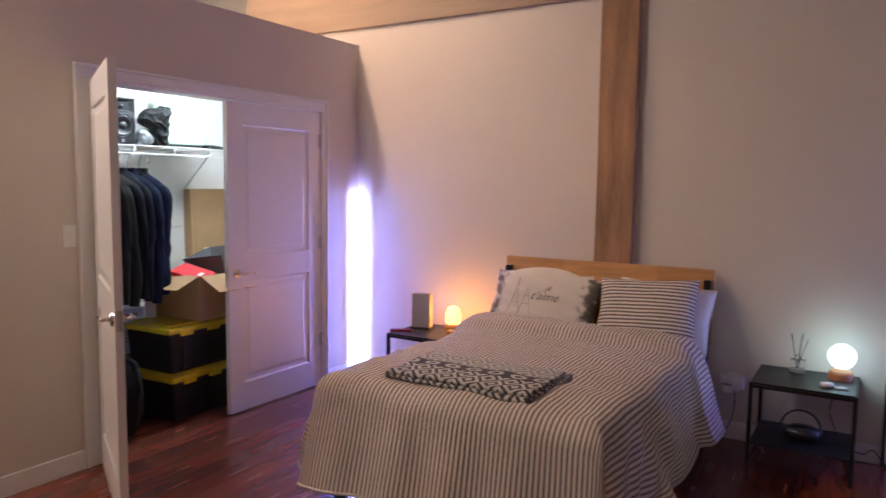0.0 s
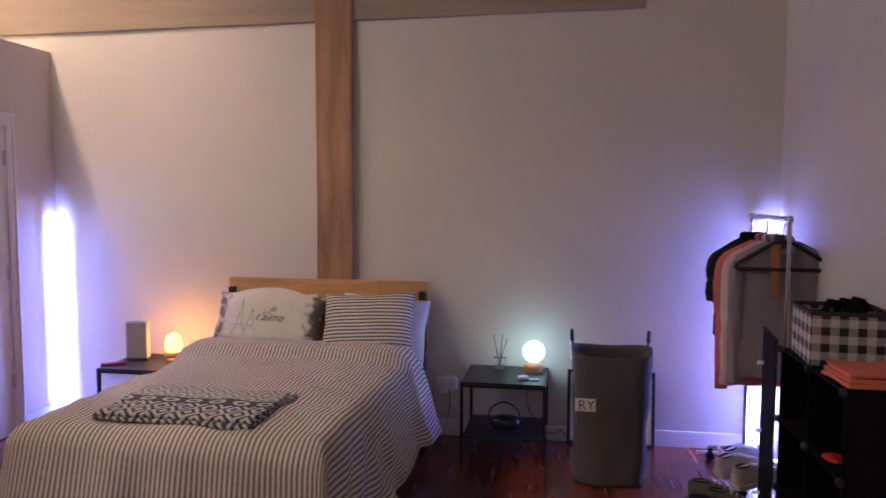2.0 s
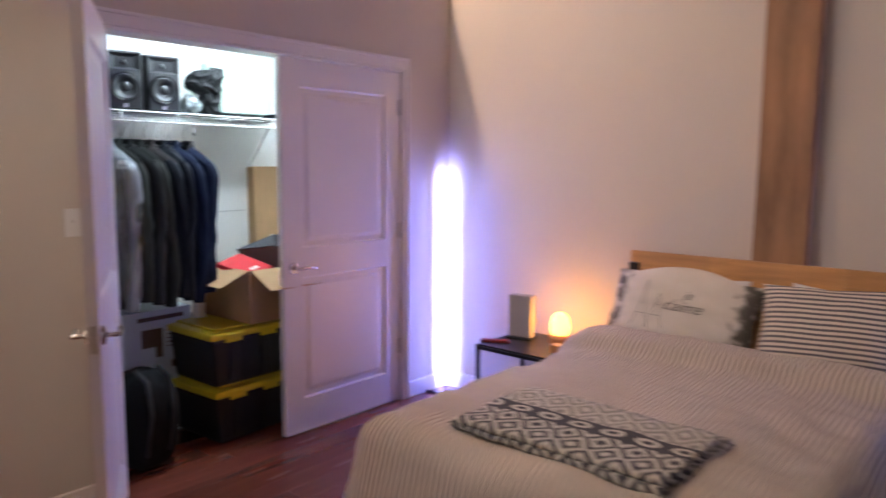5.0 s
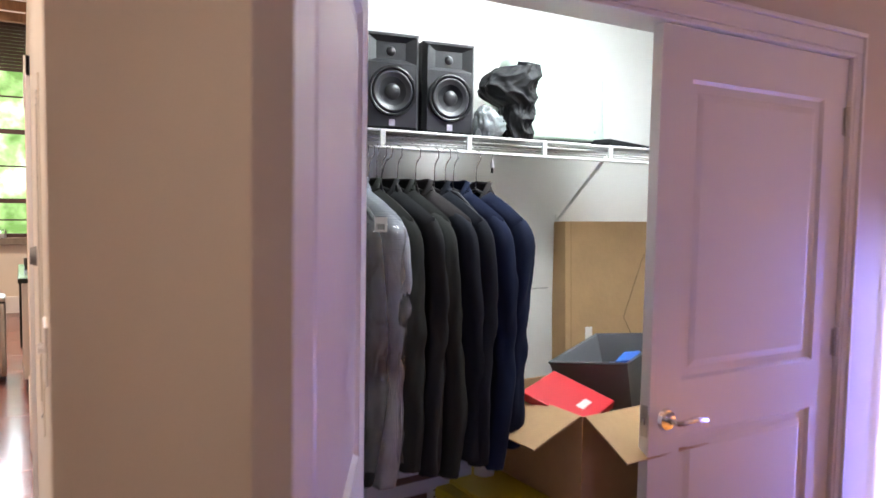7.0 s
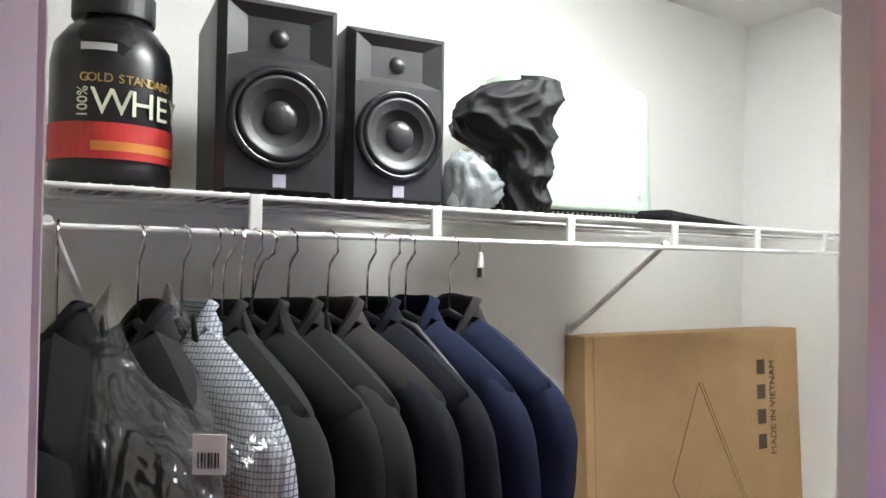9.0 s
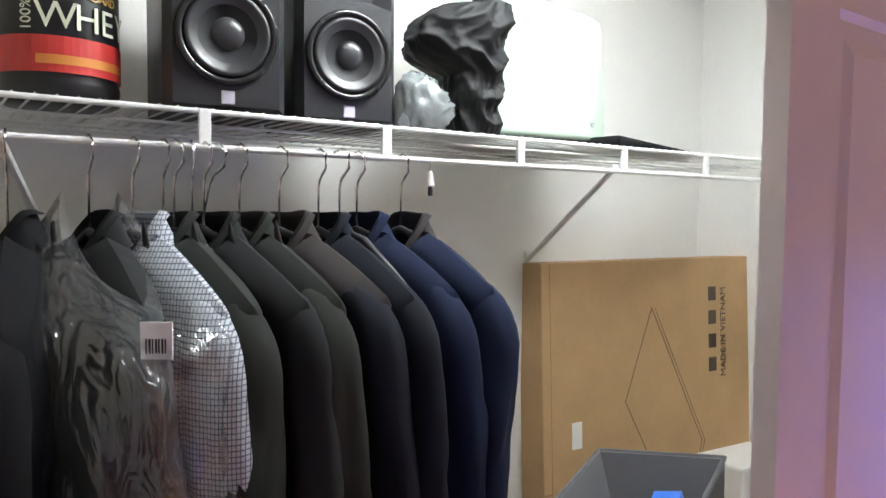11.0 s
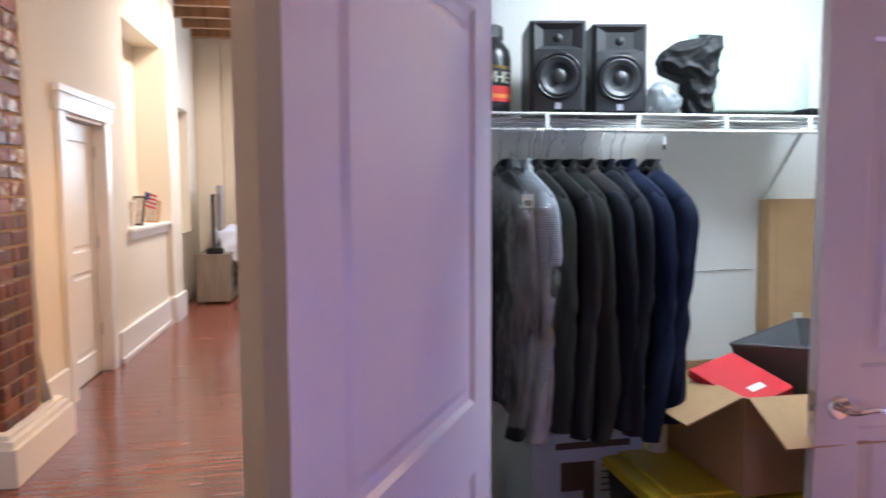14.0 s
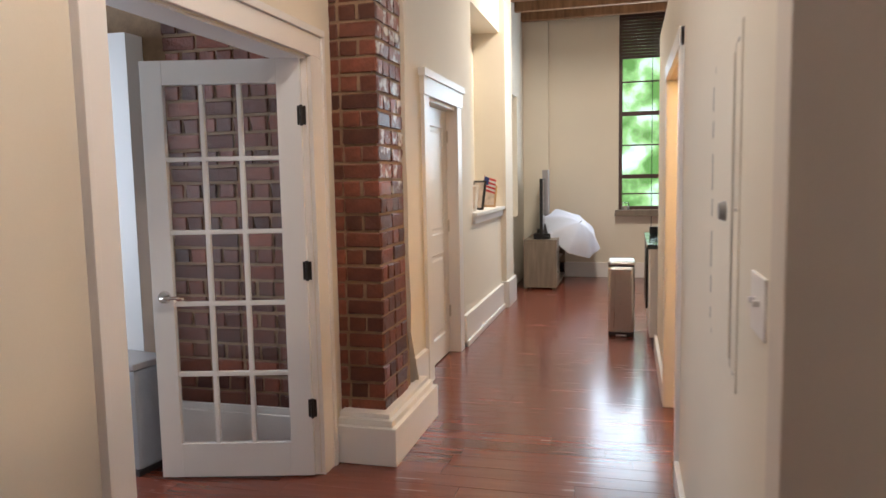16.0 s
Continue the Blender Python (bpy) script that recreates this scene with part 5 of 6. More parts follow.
# air purifier
pale = mat("pale_plastic", (0.43, 0.53, 0.44), 0.35, vary=0.03, bump=0.02)
ap = thing("air_purifier", "pale white air purifier with dark vent base", "air purifier", pose(-4.22, 3.45, 1.763, 0, 0, 84))
bm = bmesh.new()


def housing_skin(u, v):
    """Bowed front, rounded ends, a crown that rises towards one end and leans back."""
    a = u * 2 * math.pi
    c, q = math.cos(a), math.sin(a)
    k = (abs(c) ** 5 + abs(q) ** 5) ** (-1 / 5)
    x, y = c * k, q * k
    crown = 0.318 + 0.016 * math.exp(-((x + 0.45) / 0.5) ** 2)
    e = min(1.0, (1 - v) / 0.10)
    inset = 1 - 0.13 * (1 - math.sqrt(max(0.0, 1 - (1 - e) ** 2)))
    z = 0.022 + (crown - 0.022) * min(1.0, v)
    taper = 1 - 0.06 * v
    return Vector((0.065 + x * 0.222 * taper * inset, 0.018 + y * 0.072 * inset * (1 - 0.10 * v) - 0.022 * (1 - x * x) * (1 if y < 0 else 0), z))


vs = grid(bm, housing_skin, 80, 30, True)
bm.faces.new([c[-1] for c in vs])
bm.faces.new([c[0] for c in vs][::-1])
part("housing", bm, pale, ap, smooth=True)
bm = bmesh.new()
box(bm, (-0.145, -0.055, 0.0), (0.272, 0.085, 0.022), 0.003)
part("base", bm, black_plastic, ap)
for k in range(30):
    boxes("vent_slot", grey_plastic, [((-0.140 + k * 0.0135, -0.0575, 0.004), (-0.134 + k * 0.0135, -0.054, 0.018))], ap)
text("lettering", "free", 0.026, pose(0.200, -0.064, 0.060, 90, 0, 0), mat("grey_print", (0.35, 0.38, 0.36), 0.5, bump=0), ap)
bm = bmesh.new()
box(bm, (-0.05, -0.20, 0.0), (0.05, 0.20, 0.03), 0.012)
for v in bm.verts:
    v.co.z *= 1 - 0.8 * (v.co.y + 0.2) / 0.4
o = tagged(part("cloth_case", bm, black_cloth), "flat folded black cloth case on the shelf", "case")
o.matrix_world = pose(-4.12, 3.85, 1.763, 0, 0, 6)

# anchor hanging from the rod beside the clothes
hk = thing("wire_anchor", "small white anchor with black tip hanging from the rod", "anchor", pose(ROD_X + 0.002, 3.098, ROD_Z - 0.004))
bm = bmesh.new()
tube(bm, (0, 0, 0.0), (0, 0, -0.022), 0.0015, seg=6)
part("wire", bm, steel, hk)
bm = bmesh.new()
lathe(bm, [(0.003, -0.046), (0.008, -0.044), (0.006, -0.030), (0.004, -0.020), (0.001, -0.018)], 12)
part("anchor", bm, white_paint, hk)
bm = bmesh.new()
tube(bm, (0, 0, -0.045), (0, 0, -0.062), 0.004, 0.0045, 8)
part("tip", bm, black_plastic, hk, "black tip")

# ---- closet floor ----
fb2 = thing("flat_carton", "tall flat cardboard carton leaning on the wall", "carton", pose(-4.29, 3.71, 0.0, 0, -3.0, -7))
bm = bmesh.new()
box(bm, (-0.105, 0.0, 0.0), (0.0, 0.86, 1.475), 0.004)
part("carton", bm, cardboard, fb2)
boxes("flap_line", mat("carton_seam", (0.30, 0.18, 0.08), 0.8), [((0.0002, 0.004, 0.835), (0.0012, 0.03, 0.839)), ((0.0002, 0.028, 0.03), (0.0010, 0.030, 1.47))], fb2)
print_ink = mat("carton_print", (0.10, 0.07, 0.05), 0.8, bump=0)
dm = [(0.30, 1.06), (0.41, 1.33), (0.62, 0.90), (0.53, 0.62)]
for off, r in ((0, 0.0012), (0.012, 0.0010)):
    for i in range(4):
        a, b = dm[i], dm[(i + 1) % 4]
        if off and i in (0, 3):
            continue
        bm = bmesh.new()
        pipe(bm, [(0.001, a[0] + off, a[1]), (0.001, b[0] + off, b[1])], r, 4)
        part("printed_line", bm, print_ink, fb2)
for k in range(4):
    boxes("printed_symbol", print_ink, [((0.0003, 0.655, 1.36 - k * 0.075 - 0.022), (0.0012, 0.690, 1.36 - k * 0.075 + 0.022))], fb2)
text("lettering", "MADE IN VIETNAM", 0.034, pose(0.0015, 0.722, 1.235, 90, -90, 90), print_ink, fb2)
boxes("paper_label", white_paint, [((0.0003, 0.10, 0.95), (0.0013, 0.135, 1.025))], fb2)
pf = tagged(boxes("foam_panel", white_paint, [((-4.44, 4.30, 0.0), (-4.10, 4.56, 0.86))], bevel=0.01), "white foam packing block in the corner", "packing foam")

yellow = mat("yellow_lid", (0.72, 0.56, 0.01), 0.4, vary=0.06, bump=0.03)


def tote(m):
    t = thing("storage_tote", "black storage tote with bright yellow lid", "storage tote", m, "stacked totes")
    bm = bmesh.new()
    box(bm, (-0.24, -0.34, 0.0), (0.24, 0.34, 0.262), 0.02)
    for v in bm.verts:
        k = 0.90 + 0.10 * v.co.z / 0.26
        v.co.x *= k
        v.co.y *= k
    part("bin", bm, black_plastic, t)
    for y in (-0.2, 0.0, 0.2):
        for s in (-1, 1):
            boxes("rib", black_plastic, [((s * 0.232 - 0.006, y - 0.03, 0.03), (s * 0.232 + 0.006, y + 0.03, 0.23))], t, bevel=0.003)
    bm = bmesh.new()
    box(bm, (-0.255, -0.355, 0.262), (0.255, 0.355, 0.300), 0.012)
    box(bm, (-0.20, -0.30, 0.300), (0.20, 0.30, 0.312), 0.006)
    for s in (-1, 1):
        for y in (-0.22, 0.0, 0.22):
            box(bm, (s * 0.258 - 0.008, y - 0.05, 0.246), (s * 0.258 + 0.008, y + 0.05, 0.292), 0.004)
    part("lid", bm, yellow, t, "bright yellow snap lid")
    return t


t1 = tote(pose(-3.885, 3.28, 0.0, 0, 0, 4))
copy_thing(t1, pose(-3.875, 3.27, 0.313, 0, 0, 2))
ob_ = thing("open_carton", "open brown cardboard carton on the totes", "carton", pose(-3.84, 3.40, 0.63, 0, 0, 2))
for lo, hi in (((-0.22, -0.24, 0), (-0.215, 0.24, 0.29)), ((0.215, -0.24, 0), (0.22, 0.24, 0.29)), ((-0.215, -0.24, 0), (0.215, -0.235, 0.29)), ((-0.215, 0.235, 0), (0.215, 0.24, 0.29)), ((-0.215, -0.235, 0), (0.215, 0.235, 0.005))):
    boxes("carton_wall" if hi[2] > 0.1 else "carton_bottom", cardboard, [(lo, hi)], ob_)
for m_, w_ in ((pose(0.22, 0, 0.29, 0, 118, 0), 0.23), (pose(0, -0.24, 0.29, 0, 0, 0) @ pose(0, 0, 0, 0, 0, -90) @ pose(0, 0, 0, 0, 112, 0), 0.21), (pose(-0.22, 0, 0.29, 0, -140, 0), 0.23)):
    bm = bmesh.new()
    box(bm, (-0.002, -w_, 0.0), (0.002, w_, 0.19))
    o = part("flap", bm, cardboard, ob_)
    o.matrix_local = m_
red_mat = mat("red_card", (0.62, 0.02, 0.03), 0.45, vary=0.05, bump=0.02)
rb = thing("gift_box", "flat red box lying in the carton", "box", pose(-3.78, 3.255, 0.905, 10, 16, 22))
boxes("lid", red_mat, [((-0.12, -0.10, 0), (0.11, 0.10, 0.028))], rb, bevel=0.003)
boxes("mark", white_paint, [((0.04, -0.03, 0.0282), (0.065, 0.03, 0.029))], rb)
bin_mat = mat("grey_fabric_bin", (0.15, 0.148, 0.155), 0.85, vary=0.08, fine=260, bump=0.3)
gb = thing("fabric_bin", "grey fabric bin tilted in the carton", "storage bin", pose(-3.88, 3.59, 0.80, 8, -8, 20))
bm = bmesh.new()


def bin_wall(u, v, t=0.0):
    c = (0.115 + 0.030 * v) - t
    q = (u * 4) % 4
    e, f = int(q), q - int(q)
    pts = [(-1, -1), (1, -1), (1, 1), (-1, 1), (-1, -1)]
    x = pts[e][0] * (1 - f) + pts[e + 1][0] * f
    y = pts[e][1] * (1 - f) + pts[e + 1][1] * f
    return Vector((x * c, y * c * 1.25, v * 0.24 + 0.003))


vo = grid(bm, lambda u, v: bin_wall(u, v), 32, 6, True)
vi = grid(bm, lambda u, v: bin_wall(u, 1 - v * 0.97, 0.006), 32, 6, True)
for i in range(32):
    bm.faces.new((vo[i][-1], vo[(i + 1) % 32][-1], vi[(i + 1) % 32][0], vi[i][0]))
bm.faces.new([c[0] for c in vo][::-1])
bm.faces.new([c[-1] for c in vi])
part("bin", bm, bin_mat, gb)
bm = bmesh.new()
pipe(bm, [bin_wall(k / 64, 1.0) for k in range(64)] + [bin_wall(0.0, 1.0)], 0.005, 6)
part("rim", bm, mat("bin_binding", (0.09, 0.09, 0.095), 0.85), gb, "dark grey stitched binding")
for sgn in (-1, 1):
    bm = bmesh.new()
    pipe(bm, [(sgn * 0.137, -0.04, 0.17), (sgn * 0.150, -0.03, 0.150), (sgn * 0.151, 0.03, 0.150), (sgn * 0.137, 0.04, 0.17)], 0.006, 6)
    part("handle", bm, bin_mat, gb)


def bottle(label, m, body, cap, h=0.14, r=0.03):
    b = thing("bottle", label, "bottle", m)
    bm = bmesh.new()
    lathe(bm, [(r * 0.9, 0), (r, 0.006), (r, h * 0.7), (r * 0.5, h * 0.85), (r * 0.45, h * 0.9)], 20)
    part("body", bm, body, b, smooth=True)
    bm = bmesh.new()
    lathe(bm, [(r * 0.75, h * 0.86), (r * 0.75, h * 1.08), (r * 0.6, h * 1.1), (0.002, h * 1.1)], 20)
    part("cap", bm, cap, b)
    return b


green_p, blue_p = mat("green_plastic", (0.02, 0.10, 0.05), 0.25, bump=0), mat("blue_plastic", (0.03, 0.16, 0.62), 0.35, bump=0)
bottle("small dark green bottle in the grey bin", pose(-3.86, 3.49, 0.85, 10, -8, 0), green_p, green_p, 0.12, 0.032)
bottle("white bottle with blue cap in the bin", pose(-3.90, 3.58, 0.86, 5, -10, 0), white_paint, blue_p, 0.11, 0.03)
bx = thing("soap_carton", "blue and white printed carton in the bin", "carton", pose(-3.84, 3.63, 0.86, 10, -12, 25))
boxes("carton", blue_p, [((-0.03, -0.05, 0), (0.03, 0.05, 0.16))], bx, bevel=0.002)
boxes("print", white_paint, [((0.0302, -0.035, 0.05), (0.031, 0.045, 0.13))], bx)
# printed appliance carton under the clothes
hb = thing("appliance_carton", "pale blue printed appliance carton on the floor", "carton", pose(-4.16, 2.85, 0.0, 0, 0, 3))
boxes("carton", mat("pale_print", (0.55, 0.62, 0.66), 0.6, vary=0.08), [((-0.17, -0.20, 0), (0.14, 0.20, 0.70))], hb, bevel=0.004)
for lo, hi in (((0.1402, -0.10, 0.50), (0.1412, 0.02, 0.60)), ((0.1402, -0.02, 0.44), (0.1412, 0.02, 0.51)), ((0.1402, 0.07, 0.37), (0.1412, 0.11, 0.41)), ((0.1402, 0.12, 0.37), (0.1412, 0.16, 0.41)), ((0.1402, 0.12, 0.31), (0.1412, 0.16, 0.35))):
    boxes("print_block", print_ink, [(lo, hi)], hb)
for k in range(6):
    boxes("print_line", print_ink, [((0.1402, 0.045, 0.60 - k * 0.022), (0.1410, 0.155 - 0.012 * (k % 3), 0.605 - k * 0.022))], hb)
boxes("print_line", print_ink, [((0.1402, -0.12, 0.645), (0.1410, 0.15, 0.668))], hb)
bottle("white spray bottle behind the tote", pose(-4.02, 3.10, 0.60), white_paint, white_paint, 0.17, 0.035)
boxes("shelf_board", mat("dark_board", (0.05, 0.04, 0.035), 0.7), [((-4.44, 3.00, 0.0), (-4.25, 3.2, 0.60))])
tagged(bpy.data.objects["shelf_board"], "dark board standing behind the totes", "board")
# black bag on the closet floor
bg = thing("duffel_bag", "slumped black duffel bag on the closet floor", "bag", pose(-3.72, 2.60, 0.0, 0, 0, 8))
bm = bmesh.new()
bmesh.ops.create_icosphere(bm, subdivisions=4, radius=1)
for v in bm.verts:
    p = v.co.copy()
    s = (abs(p.x) ** 3 + abs(p.y) ** 3 + abs(p.z) ** 3) ** (-1 / 3)
    r = s * (1 - 0.12 * abs(noise.noise(p * 3)))
    v.co = Vector((p.x * r * 0.17, p.y * r * 0.15, max(0.24 + p.z * r * 0.25, 0.002)))
part("bag_body", bm, black_cloth, bg, smooth=True)
for y in (-0.06, 0.06):
    bm = bmesh.new()
    pipe(bm, [(0.155, y - 0.02, 0.10), (0.175, y, 0.30), (0.13, y + 0.01, 0.45), (0.05, y, 0.50)], 0.012)
    part("strap", bm, cloth("strap_grey", (0.05, 0.05, 0.052)), bg, smooth=True)

cable("thin grey wire along the closet wall", [(-4.446, 3.30, 1.175), (-4.446, 3.45, 1.18), (-4.446, 3.60, 1.185), (-4.446, 3.70, 1.185)], 0.002, grey_plastic)

# ---- clothes rack ----
rk = thing("clothes_rack", "chrome rolling clothes rack in the corner", "clothes rack", pose(1.265, 4.24, 0, 0, 0, 6))
for y in (-0.27, 0.27):
    bm = bmesh.new()
    tube(bm, (0, y, 0.09), (0, y, 1.48), 0.0125, seg=16)
    part("post", bm, chrome, rk, smooth=False)
    bm = bmesh.new()
    tube(bm, (-0.21, y, 0.085), (0.12, y, 0.085), 0.0125, seg=14)
    part("foot_bar", bm, chrome, rk)
    for x in (-0.20, 0.11):
        bm = bmesh.new()
        tube(bm, (x, y - 0.012, 0.028), (x, y + 0.012, 0.028), 0.027, seg=18)
        box(bm, (x - 0.012, y - 0.018, 0.03), (x + 0.012, y + 0.018, 0.085), 0.004)
        part("caster", bm, black_plastic, rk, "black caster wheel")
    bm = bmesh.new()
    bmesh.ops.create_icosphere(bm, subdivisions=2, radius=0.019, matrix=Matrix.Translation((0, y, 1.485)))
    part("joint", bm, steel, rk, "grey corner joint", True)
bm = bmesh.new()
tube(bm, (0, -0.27, 1.485), (0, 0.27, 1.485), 0.0125, seg=16)
part("top_bar", bm, chrome, rk)
for z in (0.09, 0.13):
    bm = bmesh.new()
    tube(bm, (-0.16 if z < 0.1 else 0.05, -0.27, z), (-0.16 if z < 0.1 else 0.05, 0.27, z), 0.010, seg=12)
    part("lower_bar", bm, chrome, rk)
mauve = cloth("mauve_shirt", (0.27, 0.225, 0.25), 0.12)
for k, (nm, lb, mt, y, ln) in enumerate((("shirt", "mauve grey button shirt on a black hanger", mauve, 4.05, 0.74), ("shirt", "pale pink shirt on the rack", cloth("pale_pink", (0.58, 0.42, 0.40)), 4.13, 0.72),
                                         ("shirt", "coral red shirt on the rack", cloth("coral", (0.56, 0.15, 0.13)), 4.20, 0.80), ("jacket", "black jacket on the rack", black_cloth, 4.28, 0.50), ("shirt", "dark shirt at the back of the rack", char_cloth, 4.37, 0.60))):
    x = 1.265 - 0.105 * (y - 4.24)
    hanger(pose(x, y, 1.487, 0, 0, -3 - 2 * k))
    garment(nm, lb, nm, pose(x - 0.012 * k, y, 1.487, 0, 0, -3 - 2 * k), mt, ln * 1.15, 0.47 if k == 0 else 0.45 if k < 3 else 0.37, 0.085, 0.20 if k > 2 else 0.60 + 0.03 * k, 20 + k, None, "clothes on the rack", 0.0)
hanger(pose(1.27, 3.985, 1.487, 0, 0, -4), width=0.46, bar=0.011)
tag_ = tagged(boxes("leather_strap", mat("tan_leather", (0.33, 0.14, 0.05), 0.5), [((-0.022, -0.004, -0.40), (0.022, 0.004, -0.12))], bevel=0.002), "tan leather belt hanging on the rack", "belt")
tag_.matrix_world = pose(1.235, 3.985, 1.48)

# ---- cube organiser ----
cube_mat = mat("cube_panel", (0.005, 0.005, 0.006), 0.7, bump=0.1)
cube_mat.node_tree.nodes["Principled BSDF"].inputs["Specular IOR Level"].default_value = 0.12
cu_ = thing("cube_organizer", "black panel cube organizer against the wall", "organizer", pose(1.09, 2.60, 0))
D, CW = 0.335, 0.36
for k in range(3):
    boxes("side_panel", cube_mat, [((0.0, k * CW - 0.004, 0.01), (D, k * CW + 0.004, 0.945))], cu_, bevel=0.002)
for z in (0.015, 0.32, 0.63, 0.94):
    for k in range(2):
        boxes("shelf_panel", cube_mat, [((0.0, k * CW + 0.005, z - 0.004), (D, (k + 1) * CW - 0.005, z + 0.004))], cu_, bevel=0.002)
for k in range(2):
    for z in (0.015, 0.32, 0.63):
        boxes("back_panel", cube_mat, [((D - 0.006, k * CW + 0.006, z + 0.006), (D, (k + 1) * CW - 0.006, z + 0.30))], cu_)
for k in range(3):
    for z in (0.015, 0.32, 0.63, 0.94):
        for x in (-0.004, D + 0.002):
            bm = bmesh.new()
            bmesh.ops.create_icosphere(bm, subdivisions=2, radius=0.019, matrix=Matrix.Translation((x, k * CW, z)) @ Matrix.Diagonal((0.7, 1, 1, 1)))
            part("connector", bm, black_plastic, cu_, smooth=True)
for z0, z1 in ((0.012, 0.318), (0.322, 0.628), (0.632, 0.978)):
    o = boxes("door", cube_mat, [((0.0, -0.003, z0), (0.33, 0.003, z1))], cu_, bevel=0.002)
    o.matrix_local = pose(-0.012, 2 * CW + 0.02, 0, 0, 0, 85)
    bm = bmesh.new()
    tube(bm, (0.29, 0.0, (z0 + z1) / 2), (0.29, 0.03, (z0 + z1) / 2), 0.008, 0.011, 12)
    k_ = part("knob", bm, white_paint, o, "small white knob")
for lb, c, p, s in (("dark folded clothes in the organizer", black_cloth, (1.15, 2.78, 0.33), (0.22, 0.24, 0.16)), ("grey folded clothes in the organizer", grey_cloth, (1.14, 2.70, 0.64), (0.2, 0.22, 0.12)), ("red cloth bundle in the organizer", cloth("red_cloth", (0.5, 0.03, 0.03)), (1.105, 2.83, 0.615), (0.09, 0.11, 0.035))):
    bm = bmesh.new()
    bmesh.ops.create_icosphere(bm, subdivisions=4, radius=1)
    for v in bm.verts:
        q = v.co.copy()
        r = 1 - 0.3 * abs(noise.noise(q * 2.5 + Vector(p)))
        v.co = Vector((s[0] / 2 * (1 + q.x * r), s[1] / 2 * q.y * r, max(s[2] / 2 * (1 + q.z * r), 0.0)))
    o = tagged(part("folded_clothes", bm, c, smooth=True), lb, "clothes")
    o.matrix_world = pose(*p)

# gingham basket
ging = mat("gingham", (0.60, 0.56, 0.55), 0.85, vary=0.06, fine=300, bump=0.3)
n_, l_ = ging.node_tree.nodes, ging.node_tree.links
tc_ = n_.new("ShaderNodeTexCoord")
sp_ = n_.new("ShaderNodeSeparateXYZ")
l_.new(tc_.outputs["Object"], sp_.inputs[0])
c1 = mnode("LESS_THAN", mnode("FRACT", mnode("MULTIPLY", mnode("ADD", sp_.outputs[0], sp_.outputs[1]), 15.5)), 0.5)
c2 = mnode("LESS_THAN", mnode("FRACT", mnode("ADD", mnode("MULTIPLY", sp_.outputs[2], 15.5), 0.15)), 0.5)
mx_ = n_.new("ShaderNodeMix")
mx_.data_type = "RGBA"
b_ = n_["Principled BSDF"]
l_.new(b_.inputs["Base Color"].links[0].from_socket, mx_.inputs["A"])
mx_.inputs["B"].default_value = (0.022, 0.016, 0.024, 1)
l_.new(mnode("MULTIPLY", mnode("ADD", c1, c2), 0.5), mx_.inputs["Factor"])
l_.new(mx_.outputs["Result"], b_.inputs["Base Color"])
bk = thing("storage_basket", "black and white gingham fabric basket", "basket", pose(1.255, 3.13, 0.945, 0, 0, -4))
for lo, hi in (((-0.145, -0.15, 0), (-0.137, 0.15, 0.205)), ((0.137, -0.15, 0), (0.145, 0.15, 0.205)), ((-0.137, -0.15, 0), (0.137, -0.142, 0.205)), ((-0.137, 0.142, 0), (0.137, 0.15, 0.205)), ((-0.137, -0.142, 0), (0.137, 0.142, 0.006))):
    boxes("basket_wall" if hi[2] > 0.1 else "basket_bottom", ging, [(lo, hi)], bk, bevel=0.002)
bm = bmesh.new()
for lo, hi in (((-0.149, -0.154, 0.196), (-0.134, 0.154, 0.212)), ((0.134, -0.154, 0.196), (0.149, 0.154, 0.212)), ((-0.134, -0.154, 0.196), (0.134, -0.139, 0.212)), ((-0.134, 0.139, 0.196), (0.134, 0.154, 0.212))):
    box(bm, lo, hi, 0.004)
part("rim", bm, grey_cloth, bk, "dark grey cloth rim")
for k in range(3):
    bm = bmesh.new()
    pipe(bm, [(-0.08 + k * 0.06, -0.06 + 0.05 * k, 0.19), (-0.05 + k * 0.06, -0.03 + 0.05 * k, 0.235), (0.0 + k * 0.05, -0.02 + 0.05 * k, 0.225), (0.04 + k * 0.04, -0.04 + 0.05 * k, 0.19)], 0.016)
    o = tagged(part("rolled_belt", bm, black_cloth, smooth=True), "dark rolled belt in the gingham basket", "belt")
    o.matrix_world = bk.matrix_world
fill = tagged(boxes("dark_clothes", black_cloth, [((-0.13, -0.135, 0.10), (0.13, 0.135, 0.185))], bevel=0.03), "dark clothes filling the gingham basket", "clothes")
fill.matrix_world = bk.matrix_world
coral = cloth("salmon_cloth", (0.62, 0.17, 0.12), 0.1)
sh_ = thing("folded_shirt", "folded salmon pink shirt on the organizer", "shirt", pose(1.255, 2.745, 0.946, 0, 0, 3))
for k in range(3):
    bm = bmesh.new()
    box(bm, (-0.155 + 0.006 * k, -0.12 + 0.008 * k, 0.002 + k * 0.017), (0.155 - 0.004 * k, 0.11, 0.018 + k * 0.017), 0.007)
    bmesh.ops.subdivide_edges(bm, edges=bm.edges, cuts=3, use_grid_fill=True)
    for v in bm.verts:
        v.co += Vector((0.006 * noise.noise(v.co * 9 + Vector((k, 0, 0))), 0.006 * noise.noise(v.co * 8), 0.008 * noise.noise(v.co * 10 + Vector((0, k, 0))) + 0.02 * max(0, -v.co.x - 0.08)))
        v.co.z = max(v.co.z, 0.0)
    part("fold", bm, coral, sh_, smooth=True)


